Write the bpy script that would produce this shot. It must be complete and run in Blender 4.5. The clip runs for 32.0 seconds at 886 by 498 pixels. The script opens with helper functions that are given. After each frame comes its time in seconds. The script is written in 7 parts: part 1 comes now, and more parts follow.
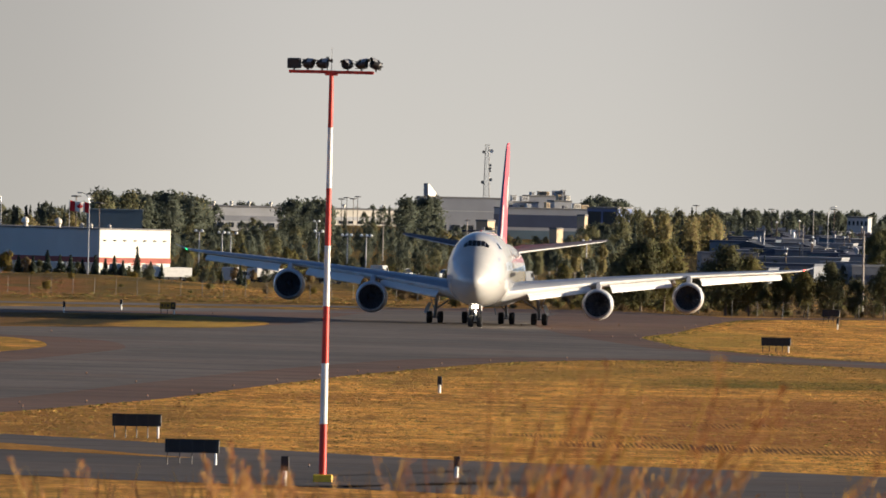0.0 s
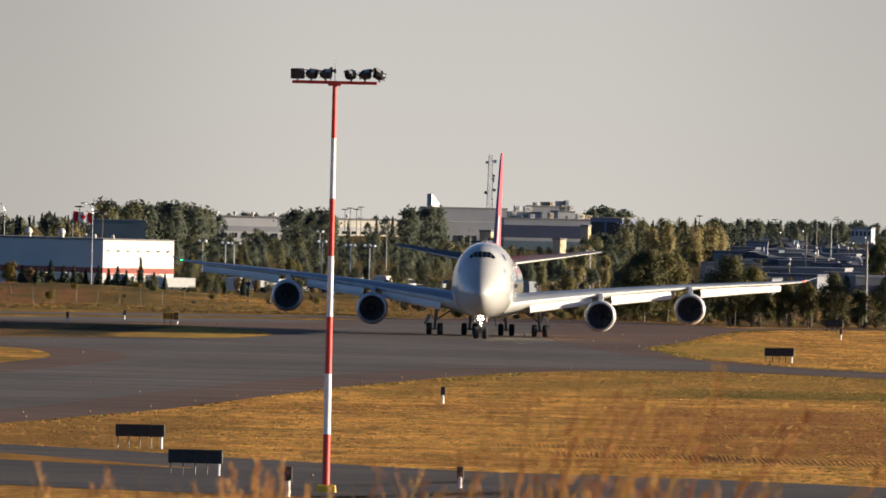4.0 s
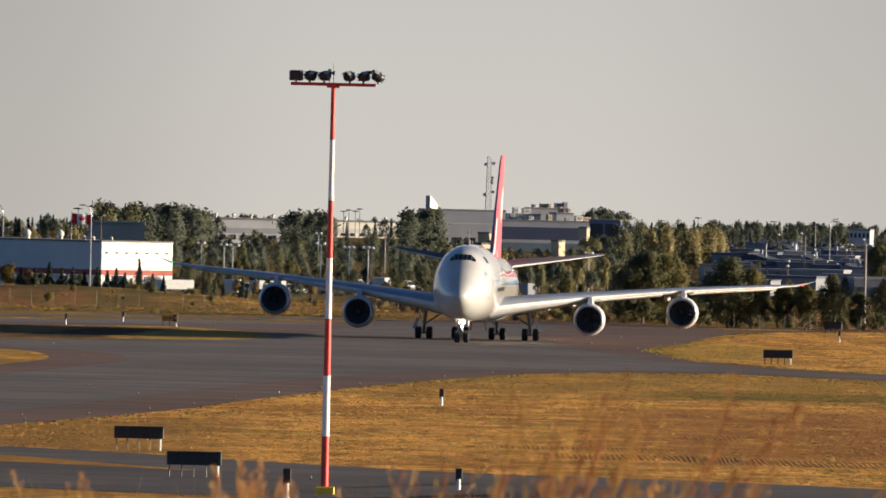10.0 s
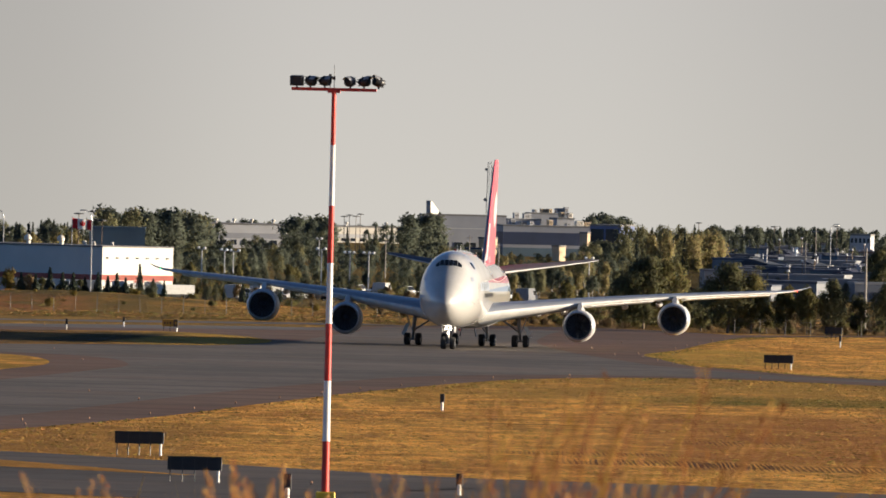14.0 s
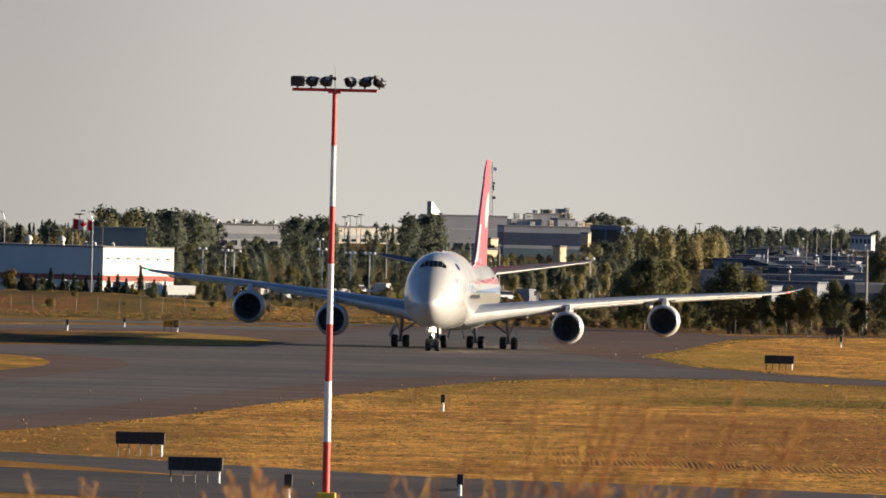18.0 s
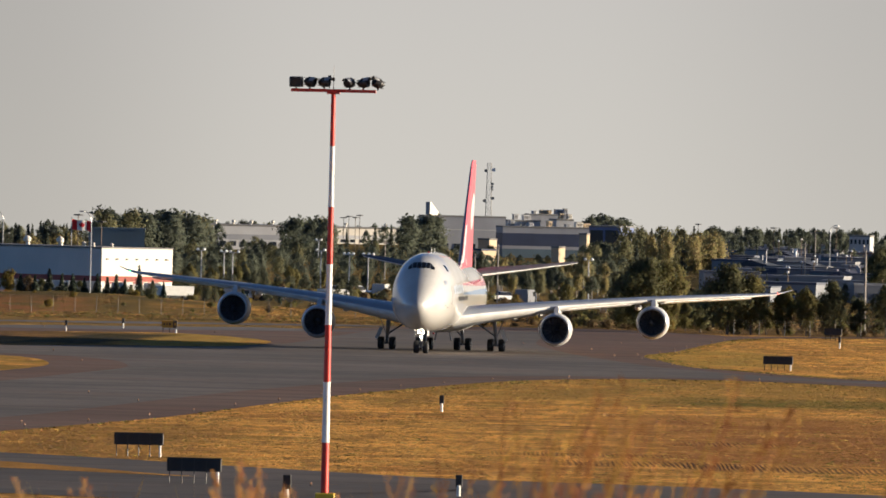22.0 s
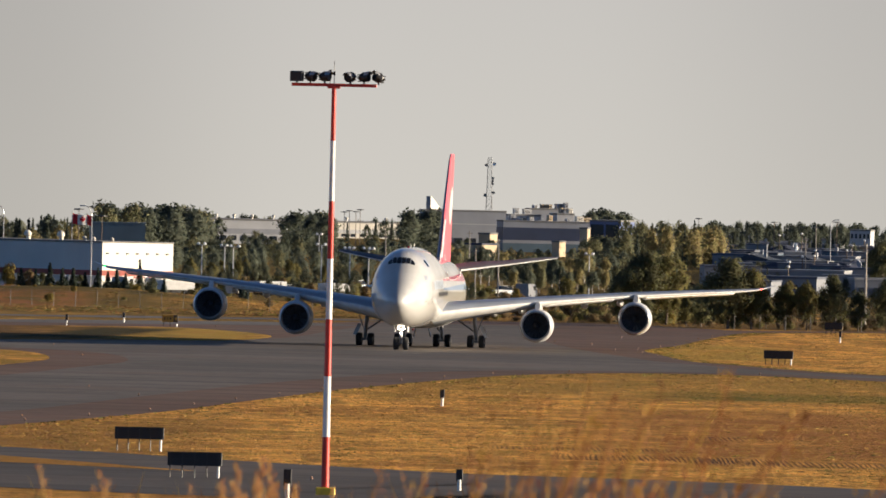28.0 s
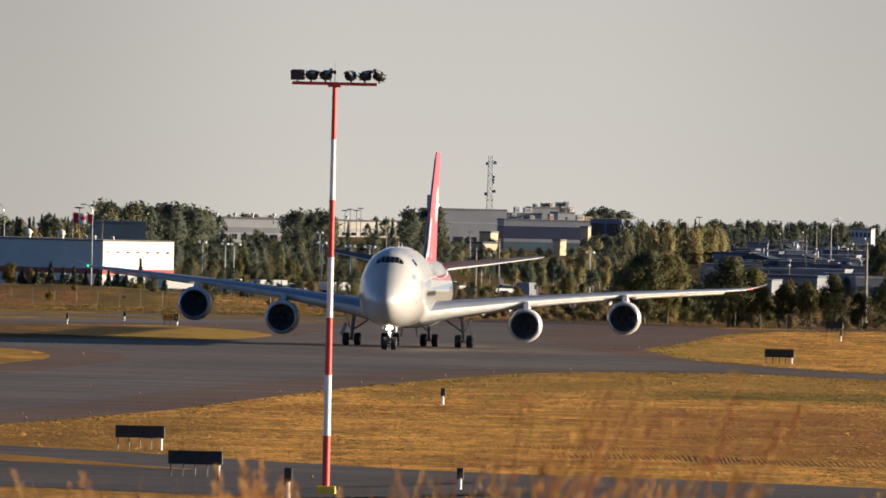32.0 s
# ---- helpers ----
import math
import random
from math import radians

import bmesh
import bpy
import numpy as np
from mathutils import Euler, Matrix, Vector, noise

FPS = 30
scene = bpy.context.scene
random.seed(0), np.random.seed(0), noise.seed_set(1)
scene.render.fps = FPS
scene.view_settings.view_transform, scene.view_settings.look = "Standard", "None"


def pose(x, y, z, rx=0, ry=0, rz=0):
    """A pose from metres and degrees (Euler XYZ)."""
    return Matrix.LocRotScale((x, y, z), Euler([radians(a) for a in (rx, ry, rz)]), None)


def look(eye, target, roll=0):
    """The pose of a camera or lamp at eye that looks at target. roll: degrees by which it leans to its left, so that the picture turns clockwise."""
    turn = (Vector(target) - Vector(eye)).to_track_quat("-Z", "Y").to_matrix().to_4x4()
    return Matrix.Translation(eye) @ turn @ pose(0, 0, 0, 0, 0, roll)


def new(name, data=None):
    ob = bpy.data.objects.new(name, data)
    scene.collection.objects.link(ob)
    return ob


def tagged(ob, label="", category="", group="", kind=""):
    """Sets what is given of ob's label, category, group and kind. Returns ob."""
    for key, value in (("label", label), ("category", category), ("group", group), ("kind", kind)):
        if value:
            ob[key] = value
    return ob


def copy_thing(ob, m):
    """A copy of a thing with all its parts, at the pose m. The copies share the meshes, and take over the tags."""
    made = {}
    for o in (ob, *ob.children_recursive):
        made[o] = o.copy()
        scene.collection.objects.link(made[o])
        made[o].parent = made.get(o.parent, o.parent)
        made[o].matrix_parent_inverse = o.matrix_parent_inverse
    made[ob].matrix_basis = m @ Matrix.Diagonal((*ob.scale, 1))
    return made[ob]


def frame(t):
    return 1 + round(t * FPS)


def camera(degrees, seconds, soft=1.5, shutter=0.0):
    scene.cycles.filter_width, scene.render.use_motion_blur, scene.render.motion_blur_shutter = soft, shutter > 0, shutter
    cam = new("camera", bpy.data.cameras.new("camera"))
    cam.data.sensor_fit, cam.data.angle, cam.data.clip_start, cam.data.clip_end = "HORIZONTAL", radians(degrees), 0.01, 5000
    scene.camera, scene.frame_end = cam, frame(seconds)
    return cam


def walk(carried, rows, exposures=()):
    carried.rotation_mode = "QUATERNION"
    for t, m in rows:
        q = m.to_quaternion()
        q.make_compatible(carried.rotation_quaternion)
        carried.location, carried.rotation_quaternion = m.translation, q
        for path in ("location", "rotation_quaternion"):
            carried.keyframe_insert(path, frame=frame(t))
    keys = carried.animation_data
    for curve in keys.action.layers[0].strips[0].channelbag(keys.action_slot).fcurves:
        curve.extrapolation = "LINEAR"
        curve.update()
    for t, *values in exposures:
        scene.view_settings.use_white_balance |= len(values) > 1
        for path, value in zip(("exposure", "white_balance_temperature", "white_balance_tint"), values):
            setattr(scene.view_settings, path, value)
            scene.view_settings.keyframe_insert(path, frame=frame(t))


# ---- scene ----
EYE = (0.0, 0.0, 17.6)
ROLL = 1.297
cam = camera(3.741, 32, soft=1.68)
cam.data.dof.use_dof = True
cam.data.dof.focus_distance = 1250.0
cam.data.dof.aperture_fstop = 25.0


def aim(a, b):
    """The camera's pose: a and b are the sideways and upward slopes of its axis, in thousandths."""
    return look(EYE, (EYE[0] + a, EYE[1] + 1000.0, EYE[2] + b), ROLL)


walk(cam, [
    (0, aim(0.439, -6.853)), (0.5, aim(0.329, -6.353)), (1, aim(0.24, -6.198)), (1.5, aim(0.254, -6.191)),
    (2, aim(0.239, -6.156)), (2.5, aim(0.333, -6.21)), (3, aim(0.238, -6.107)), (3.5, aim(0.159, -6.066)),
    (5.5, aim(0.299, -6.276)), (6, aim(0.32, -6.296)), (6.5, aim(0.156, -5.966)), (7, aim(0.223, -6.05)),
    (7.5, aim(0.23, -6.071)), (8, aim(0.208, -6.051)), (8.5, aim(0.294, -6.056)), (9, aim(0.257, -6.007)),
    (9.5, aim(0.208, -6.071)), (10, aim(0.27, -5.949)), (10.5, aim(0.274, -6.12)), (11, aim(0.323, -6.077)),
    (11.5, aim(0.146, -5.825)), (12, aim(0.098, -5.549)), (12.5, aim(0.161, -5.527)), (13, aim(0.125, -5.527)),
    (13.5, aim(0.091, -5.556)), (14, aim(0.219, -5.575)), (14.5, aim(0.243, -5.703)), (16.5, aim(0.198, -5.611)),
    (17, aim(0.14, -5.527)), (17.5, aim(0.182, -5.547)), (18, aim(0.161, -5.534)), (18.5, aim(0.168, -5.547)),
    (19, aim(0.224, -5.462)), (19.5, aim(0.311, -5.551)), (20, aim(0.26, -5.503)), (20.5, aim(0.245, -5.468)),
    (21, aim(0.309, -5.502)), (21.5, aim(0.272, -5.418)), (22, aim(0.259, -5.483)), (22.5, aim(0.274, -5.489)),
    (23, aim(0.276, -5.559)), (23.5, aim(0.265, -5.688)), (24, aim(0.281, -5.815)), (24.5, aim(0.218, -5.873)),
    (25, aim(0.258, -6)), (25.5, aim(0.214, -6.015)), (27.5, aim(0.228, -5.987)), (28, aim(0.226, -5.901)),
    (28.5, aim(0.233, -5.873)), (29, aim(0.184, -5.937)), (29.5, aim(0.17, -5.931)), (30, aim(0.171, -6.002)),
    (30.5, aim(0.17, -5.951)), (31, aim(0.171, -6.002)), (31.5, aim(0.221, -5.965)), (32, aim(0.178, -6.002)),
], exposures=[(0, 0.9), (32, 0.9)])
# sun low over the airfield's side, clear hazy evening
SUN_TO = Vector((0.97, 0.0, 0.112)).normalized()
SUN_EL = math.asin(SUN_TO.z)
SUN_AZ = math.atan2(SUN_TO.x, SUN_TO.y)
world = bpy.data.worlds.new("world")
scene.world = world
world.use_nodes = True
wn = world.node_tree
sky = wn.nodes.new("ShaderNodeTexSky")
sky.sky_type = "NISHITA"
sky.sun_disc = False
sky.sun_elevation = SUN_EL
sky.sun_rotation = SUN_AZ
sky.altitude = 1000
sky.air_density = 0.4
sky.dust_density = 0.6
sky.ozone_density = 2.0
wn.nodes["Background"].inputs["Strength"].default_value = 0.085
wn.links.new(sky.outputs[0], wn.nodes["Background"].inputs["Color"])
sun_data = bpy.data.lights.new("sun", "SUN")
sun_data.energy = 5.2
sun_data.angle = radians(0.6)
sun_data.color = (1.0, 0.84, 0.63)
sun = new("sun", sun_data)
sun.matrix_world = look((300, -100, 200), Vector((300, -100, 200)) - SUN_TO)

# hazy evening sky low over the far distance
haze = bpy.data.materials.new("sky_haze")
haze.use_nodes = True
hn = haze.node_tree
hb = hn.nodes["Principled BSDF"]
hb.inputs["Base Color"].default_value = (0, 0, 0, 1)
hb.inputs["Roughness"].default_value = 1.0
hb.inputs["Specular IOR Level"].default_value = 0.0
hs, hr, hm = hn.nodes.new("ShaderNodeSeparateXYZ"), hn.nodes.new("ShaderNodeMapRange"), hn.nodes.new("ShaderNodeMix")
hm.data_type = "RGBA"
hm.inputs["A"].default_value = (0.336, 0.32, 0.292, 1)
hm.inputs["B"].default_value = (0.304, 0.292, 0.276, 1)
hr.inputs["From Min"].default_value, hr.inputs["From Max"].default_value = -10.0, 80.0
hn.links.new(hn.nodes.new("ShaderNodeNewGeometry").outputs["Position"], hs.inputs[0])
hn.links.new(hs.outputs["Z"], hr.inputs["Value"])
hn.links.new(hr.outputs[0], hm.inputs["Factor"])
hx, hv = hn.nodes.new("ShaderNodeMapRange"), hn.nodes.new("ShaderNodeVectorMath")
hx.interpolation_type = "SMOOTHSTEP"
for key, value in (("From Min", -170.0), ("From Max", -30.0), ("To Min", 0.79), ("To Max", 1.02)):
    hx.inputs[key].default_value = value
hv.operation = "SCALE"
hx_far, hx_both = hn.nodes.new("ShaderNodeMapRange"), hn.nodes.new("ShaderNodeMath")
hx_far.interpolation_type = "SMOOTHSTEP"
for key, value in (("From Min", 40.0), ("From Max", 170.0), ("To Min", 1.0), ("To Max", 0.86)):
    hx_far.inputs[key].default_value = value
hx_both.operation = "MULTIPLY"
hn.links.new(hs.outputs["X"], hx_far.inputs["Value"])
hn.links.new(hx.outputs[0], hx_both.inputs[0])
hn.links.new(hx_far.outputs[0], hx_both.inputs[1])
hn.links.new(hs.outputs["X"], hx.inputs["Value"])
hn.links.new(hm.outputs["Result"], hv.inputs[0])
hn.links.new(hx_both.outputs[0], hv.inputs["Scale"])
hn.links.new(hv.outputs[0], hb.inputs["Emission Color"])
hb.inputs["Emission Strength"].default_value = 1.0


# ---- tools ----
class Geo:
    """Collects vertices and faces of one part."""

    def __init__(self, m=None):
        self.v, self.f, self.m = [], [], m

    def add(self, verts, faces):
        k = len(self.v)
        self.v += [tuple(self.m @ Vector(p)) if self.m else tuple(p) for p in verts]
        self.f += [tuple(i + k for i in f) for f in faces]
        return self

    def box(self, x0, x1, y0, y1, z0, z1, c=0.0):
        """A box; c chamfers its upright and top edges."""
        if c <= 0:
            vs = [(x, y, z) for z in (z0, z1) for x, y in ((x0, y0), (x1, y0), (x1, y1), (x0, y1))]
            return self.add(vs, [(3, 2, 1, 0), (4, 5, 6, 7), (0, 1, 5, 4), (1, 2, 6, 5), (2, 3, 7, 6), (3, 0, 4, 7)])
        ring = lambda d, z: [(x0 + c, y0 + d, z), (x1 - c, y0 + d, z), (x1 - d, y0 + c, z), (x1 - d, y1 - c, z),
                             (x1 - c, y1 - d, z), (x0 + c, y1 - d, z), (x0 + d, y1 - c, z), (x0 + d, y0 + c, z)]
        return self.loft([ring(0, z0), ring(0, z1 - c), ring(c * 0.7, z1)], True)

    def loft(self, rings, caps=False, close=True):
        n = len(rings[0])
        vs = [p for r in rings for p in r]
        fs = []
        for i in range(len(rings) - 1):
            for j in range(n if close else n - 1):
                a, b = i * n + j, i * n + (j + 1) % n
                fs.append((a, b, b + n, a + n))
        if caps:
            fs.append(tuple(reversed(range(n))))
            fs.append(tuple(range((len(rings) - 1) * n, len(rings) * n)))
        return self.add(vs, fs)

    def tube(self, p, q, r, s=None, n=8):
        s = r if s is None else s
        p, q = Vector(p), Vector(q)
        d = (q - p).normalized()
        u = d.orthogonal().normalized()
        w = d.cross(u)
        ring = lambda c, rr: [c + u * (rr * math.cos(2 * math.pi * i / n)) + w * (rr * math.sin(2 * math.pi * i / n)) for i in range(n)]
        return self.loft([ring(p, r), ring(q, s)], True)

    def lathe(self, prof, n=24, o=(0, 0, 0), axis="y", caps=False):
        """Turns (along, radius) pairs about an axis through o."""
        rings = []
        for t, r in prof:
            ring = []
            for i in range(n):
                c, s = r * math.cos(2 * math.pi * i / n), r * math.sin(2 * math.pi * i / n)
                ring.append({"y": (o[0] + c, o[1] + t, o[2] + s), "z": (o[0] + c, o[1] + s, o[2] + t),
                             "x": (o[0] + t, o[1] + c, o[2] + s)}[axis])
            rings.append(ring)
        return self.loft(rings, caps)

    def mesh(self, name, mat, smooth=False):
        me = bpy.data.meshes.new(name)
        me.from_pydata(self.v, [], self.f)
        bm = bmesh.new()
        bm.from_mesh(me)
        bmesh.ops.recalc_face_normals(bm, faces=bm.faces)
        for f in bm.faces:
            f.smooth = smooth
        if smooth:
            for e in bm.edges:
                e.smooth = len(e.link_faces) == 2 and e.calc_face_angle(0) < 0.7
        bm.to_mesh(me)
        bm.free()
        for one in (mat if isinstance(mat, (list, tuple)) else [mat]):
            me.materials.append(one)
        return me


def part(name, geo, mat, parent, label="", smooth=False, m=None):
    me = geo if isinstance(geo, bpy.types.Mesh) else geo.mesh(name, mat, smooth)
    ob = new(name, me)
    ob.parent = parent
    if m is not None:
        ob.matrix_basis = m
    if label:
        ob["label"] = label
    return ob


def thing(name, label, category, group="", kind="", m=None):
    ob = new(name)
    ob.empty_display_size = 0.2
    if m is not None:
        ob.matrix_basis = m
    return tagged(ob, label, category, group, kind)


def solid(name, geo, mat, label, category, group="", kind="", smooth=False, m=None):
    ob = new(name, geo.mesh(name, mat, smooth))
    if m is not None:
        ob.matrix_basis = m
    return tagged(ob, label, category, group, kind)


def spline(pts, n=8):
    """A smooth line through plan points."""
    out = []
    p = [Vector(q) for q in pts]
    p = [p[0] * 2 - p[1]] + p + [p[-1] * 2 - p[-2]]
    for i in range(1, len(p) - 2):
        for k in range(n):
            t = k / n
            a, b, c, d = p[i - 1:i + 3]
            out.append(0.5 * ((2 * b) + (c - a) * t + (2 * a - 5 * b + 4 * c - d) * t * t + (3 * b - a - 3 * c + d) * t ** 3))
    return out + [p[-2]]


# ---- materials ----
def surface(name, colour, rough=0.6, metal=0.0, vary=0.12, scale=3.0, fine=40.0, bump=0.15, dirt=None, dirt_amount=0.3,
            random_tint=0.0, island=False, space="Object", translucent=0.0, emit=0.0, stretch=(1, 1, 1), coat=0.0):
    mat = bpy.data.materials.new(name)
    mat.use_nodes = True
    nt = mat.node_tree
    N, L = nt.nodes.new, nt.links.new
    bsdf = nt.nodes["Principled BSDF"]
    bsdf.inputs["Roughness"].default_value = rough
    bsdf.inputs["Metallic"].default_value = metal
    bsdf.inputs["Coat Weight"].default_value = coat
    co = N("ShaderNodeTexCoord")
    mp = N("ShaderNodeMapping")
    mp.inputs["Scale"].default_value = stretch
    if space == "World":
        L(N("ShaderNodeNewGeometry").outputs["Position"], mp.inputs[0])
    else:
        L(co.outputs[space], mp.inputs[0])
    big, small = N("ShaderNodeTexNoise"), N("ShaderNodeTexNoise")
    for node, sc, det in ((big, scale, 4.0), (small, fine, 3.0)):
        node.inputs["Scale"].default_value = sc
        node.inputs["Detail"].default_value = det
        L(mp.outputs[0], node.inputs["Vector"])
    ramp = N("ShaderNodeMapRange")
    ramp.inputs["From Min"].default_value, ramp.inputs["From Max"].default_value = 0.3, 0.7
    L(big.outputs["Fac"], ramp.inputs["Value"])
    mix = N("ShaderNodeMix")
    mix.data_type = "RGBA"
    lo = [max(0, c * (1 - vary)) for c in colour]
    hi = [min(1, c * (1 + vary)) for c in colour]
    mix.inputs["A"].default_value, mix.inputs["B"].default_value = (*lo, 1), (*hi, 1)
    L(ramp.outputs[0], mix.inputs["Factor"])
    col = mix.outputs["Result"]
    if dirt:
        m2 = N("ShaderNodeMix")
        m2.data_type = "RGBA"
        r2 = N("ShaderNodeMapRange")
        r2.inputs["From Min"].default_value, r2.inputs["From Max"].default_value = 0.5, 0.72
        r2.inputs["To Max"].default_value = dirt_amount
        L(small.outputs["Fac"], r2.inputs["Value"])
        L(r2.outputs[0], m2.inputs["Factor"])
        L(col, m2.inputs["A"])
        m2.inputs["B"].default_value = (*dirt, 1)
        col = m2.outputs["Result"]
    if random_tint or island:
        hsv = N("ShaderNodeHueSaturation")
        rnd = N("ShaderNodeNewGeometry").outputs["Random Per Island"] if island else N("ShaderNodeObjectInfo").outputs["Random"]
        for key, amount in (("Value", random_tint or 0.2), ("Hue", 0.03)):
            r3 = N("ShaderNodeMapRange")
            mid = 1.0 if key == "Value" else 0.5
            r3.inputs["To Min"].default_value, r3.inputs["To Max"].default_value = mid - amount, mid + amount
            L(rnd, r3.inputs["Value"])
            L(r3.outputs[0], hsv.inputs[key])
        L(col, hsv.inputs["Color"])
        col = hsv.outputs["Color"]
    L(col, bsdf.inputs["Base Color"])
    if bump:
        bp = N("ShaderNodeBump")
        bp.inputs["Strength"].default_value = bump
        bp.inputs["Distance"].default_value = 0.02
        L(small.outputs["Fac"], bp.inputs["Height"])
        L(bp.outputs[0], bsdf.inputs["Normal"])
    if emit:
        bsdf.inputs["Emission Color"].default_value = (*colour, 1)
        bsdf.inputs["Emission Strength"].default_value = emit
    if translucent:
        tr, ms = N("ShaderNodeBsdfTranslucent"), N("ShaderNodeMixShader")
        L(col, tr.inputs["Color"])
        ms.inputs[0].default_value = translucent
        L(bsdf.outputs[0], ms.inputs[1])
        L(tr.outputs[0], ms.inputs[2])
        L(ms.outputs[0], nt.nodes["Material Output"].inputs["Surface"])
    return mat


WHITE = surface("white_paint", (0.6, 0.6, 0.59), 0.35, dirt=(0.5, 0.47, 0.42), dirt_amount=0.15, scale=0.4, fine=3, bump=0.02)
# wing grey with a bluish tint that imitates reflected sky
AIR_GREY = surface("wing_grey_sky_tint", (0.26, 0.285, 0.335), 0.3, scale=0.5, fine=4, bump=0.02, dirt=(0.25, 0.24, 0.23), dirt_amount=0.25)
# tailplane grey, darkened to imitate its shaded top
TAIL_GREY = surface("tail_shade_grey", (0.11, 0.105, 0.125), 0.75, scale=0.5, fine=4, bump=0.02)
ENGINE_WHITE = surface("nacelle_paint", (0.56, 0.56, 0.55), 0.35, scale=0.8, fine=5, bump=0.02, dirt=(0.4, 0.38, 0.35), dirt_amount=0.2)
FLAP_WHITE = surface("flap_paint", (0.72, 0.71, 0.69), 0.4, vary=0.03, scale=0.6, fine=3, bump=0.01)
LIP = surface("bare_lip_metal", (0.55, 0.56, 0.58), 0.35, 0.8, bump=0.02)
STEEL = surface("gear_steel", (0.3, 0.3, 0.31), 0.45, 0.5, dirt=(0.08, 0.07, 0.06))
RUBBER = surface("tyre_rubber", (0.018, 0.018, 0.019), 0.85, dirt=(0.07, 0.06, 0.05))
BLACK = surface("black_duct", (0.03, 0.031, 0.037), 0.6)
FAN = surface("fan_metal", (0.06, 0.063, 0.075), 0.5, 0.3)
RED = surface("fin_red_paint", (0.55, 0.12, 0.15), 0.4, scale=0.5, fine=4, bump=0.02, dirt=(0.4, 0.05, 0.04), dirt_amount=0.2)
# navy that imitates shade on the fin's left edge
FIN_SHADE = surface("fin_shade_blue", (0.02, 0.04, 0.13), 0.4, bump=0.02)
PALE_BLUE = surface("pale_blue_lettering", (0.36, 0.42, 0.5), 0.35, bump=0.0)
GLASS = surface("cockpit_glass", (0.01, 0.011, 0.013), 0.08, bump=0.0)
LAMP = surface("landing_lamp_glow", (1.0, 0.86, 0.66), 0.3, emit=9.0, vary=0.0, bump=0)
NAV_RED = surface("nav_red_glow", (1.0, 0.05, 0.03), 0.3, emit=6.0, vary=0.0, bump=0)
NAV_GREEN = surface("nav_green_glow", (0.03, 1.0, 0.25), 0.3, emit=3.0, vary=0.0, bump=0)
RED_LENS = surface("beacon_red_lens", (0.2, 0.015, 0.015), 0.15, bump=0)
MAST_RED = surface("mast_red_paint", (0.6, 0.035, 0.02), 0.5, scale=0.6, fine=9, dirt=(0.3, 0.06, 0.04), dirt_amount=0.5)
MAST_WHITE = surface("mast_white_paint", (0.8, 0.78, 0.74), 0.5, scale=0.6, fine=9, dirt=(0.45, 0.42, 0.38), dirt_amount=0.4)
DARK_METAL = surface("dark_metal", (0.03, 0.03, 0.032), 0.45, 0.3, dirt=(0.1, 0.09, 0.08))
SIGN_BLACK = surface("sign_back_black", (0.012, 0.012, 0.014), 0.55, dirt=(0.05, 0.045, 0.04))
SIGN_ORANGE = surface("sign_orange", (0.52, 0.25, 0.025), 0.6, dirt=(0.16, 0.1, 0.04))
SIGN_BROWN = surface("sign_brown", (0.12, 0.065, 0.022), 0.6, dirt=(0.05, 0.035, 0.02))
SIGN_YELLOW = surface("sign_yellow", (0.62, 0.33, 0.02), 0.5, dirt=(0.3, 0.2, 0.06))
YELLOW = surface("base_yellow", (0.75, 0.48, 0.03), 0.55, dirt=(0.4, 0.28, 0.1))
POST_WHITE = surface("post_white", (0.8, 0.78, 0.72), 0.5, dirt=(0.5, 0.45, 0.35))
GALV = surface("galvanised_steel", (0.42, 0.42, 0.42), 0.45, 0.6, dirt=(0.25, 0.23, 0.2))
LENS = surface("edge_lamp_lens", (0.36, 0.2, 0.12), 0.2, bump=0)


# ---- ground ----
def rise(x, y):
    """Height of the ground: a flat field that falls away far off, and the mound under the camera."""
    t = max(0.0, min(1.0, (y - 78.0) / 120.0))
    side = max(0.0, min(1.0, (abs(x) - 60.0) / 90.0))
    back = max(0.0, min(1.0, (-40.0 - y) / 90.0))
    ease = lambda q: q * q * (3 - 2 * q)
    if 1640 < y < 1760:
        # grassy bank before the warehouse
        top = float(np.interp(x, [-90, -44, -36, -28, -12], [1.7, 1.75, 1.3, 0.95, 0.0]))
        return max(0.0, top * (1 + 0.12 * math.sin(x * 0.9)) * ease(max(0.0, 1 - abs(y - 1698) / 52)))
    if y > 3400:
        return -0.03 * (y - 3400)
    return 15.55 * (1 - ease(t)) * (1 - ease(side)) * (1 - ease(back))


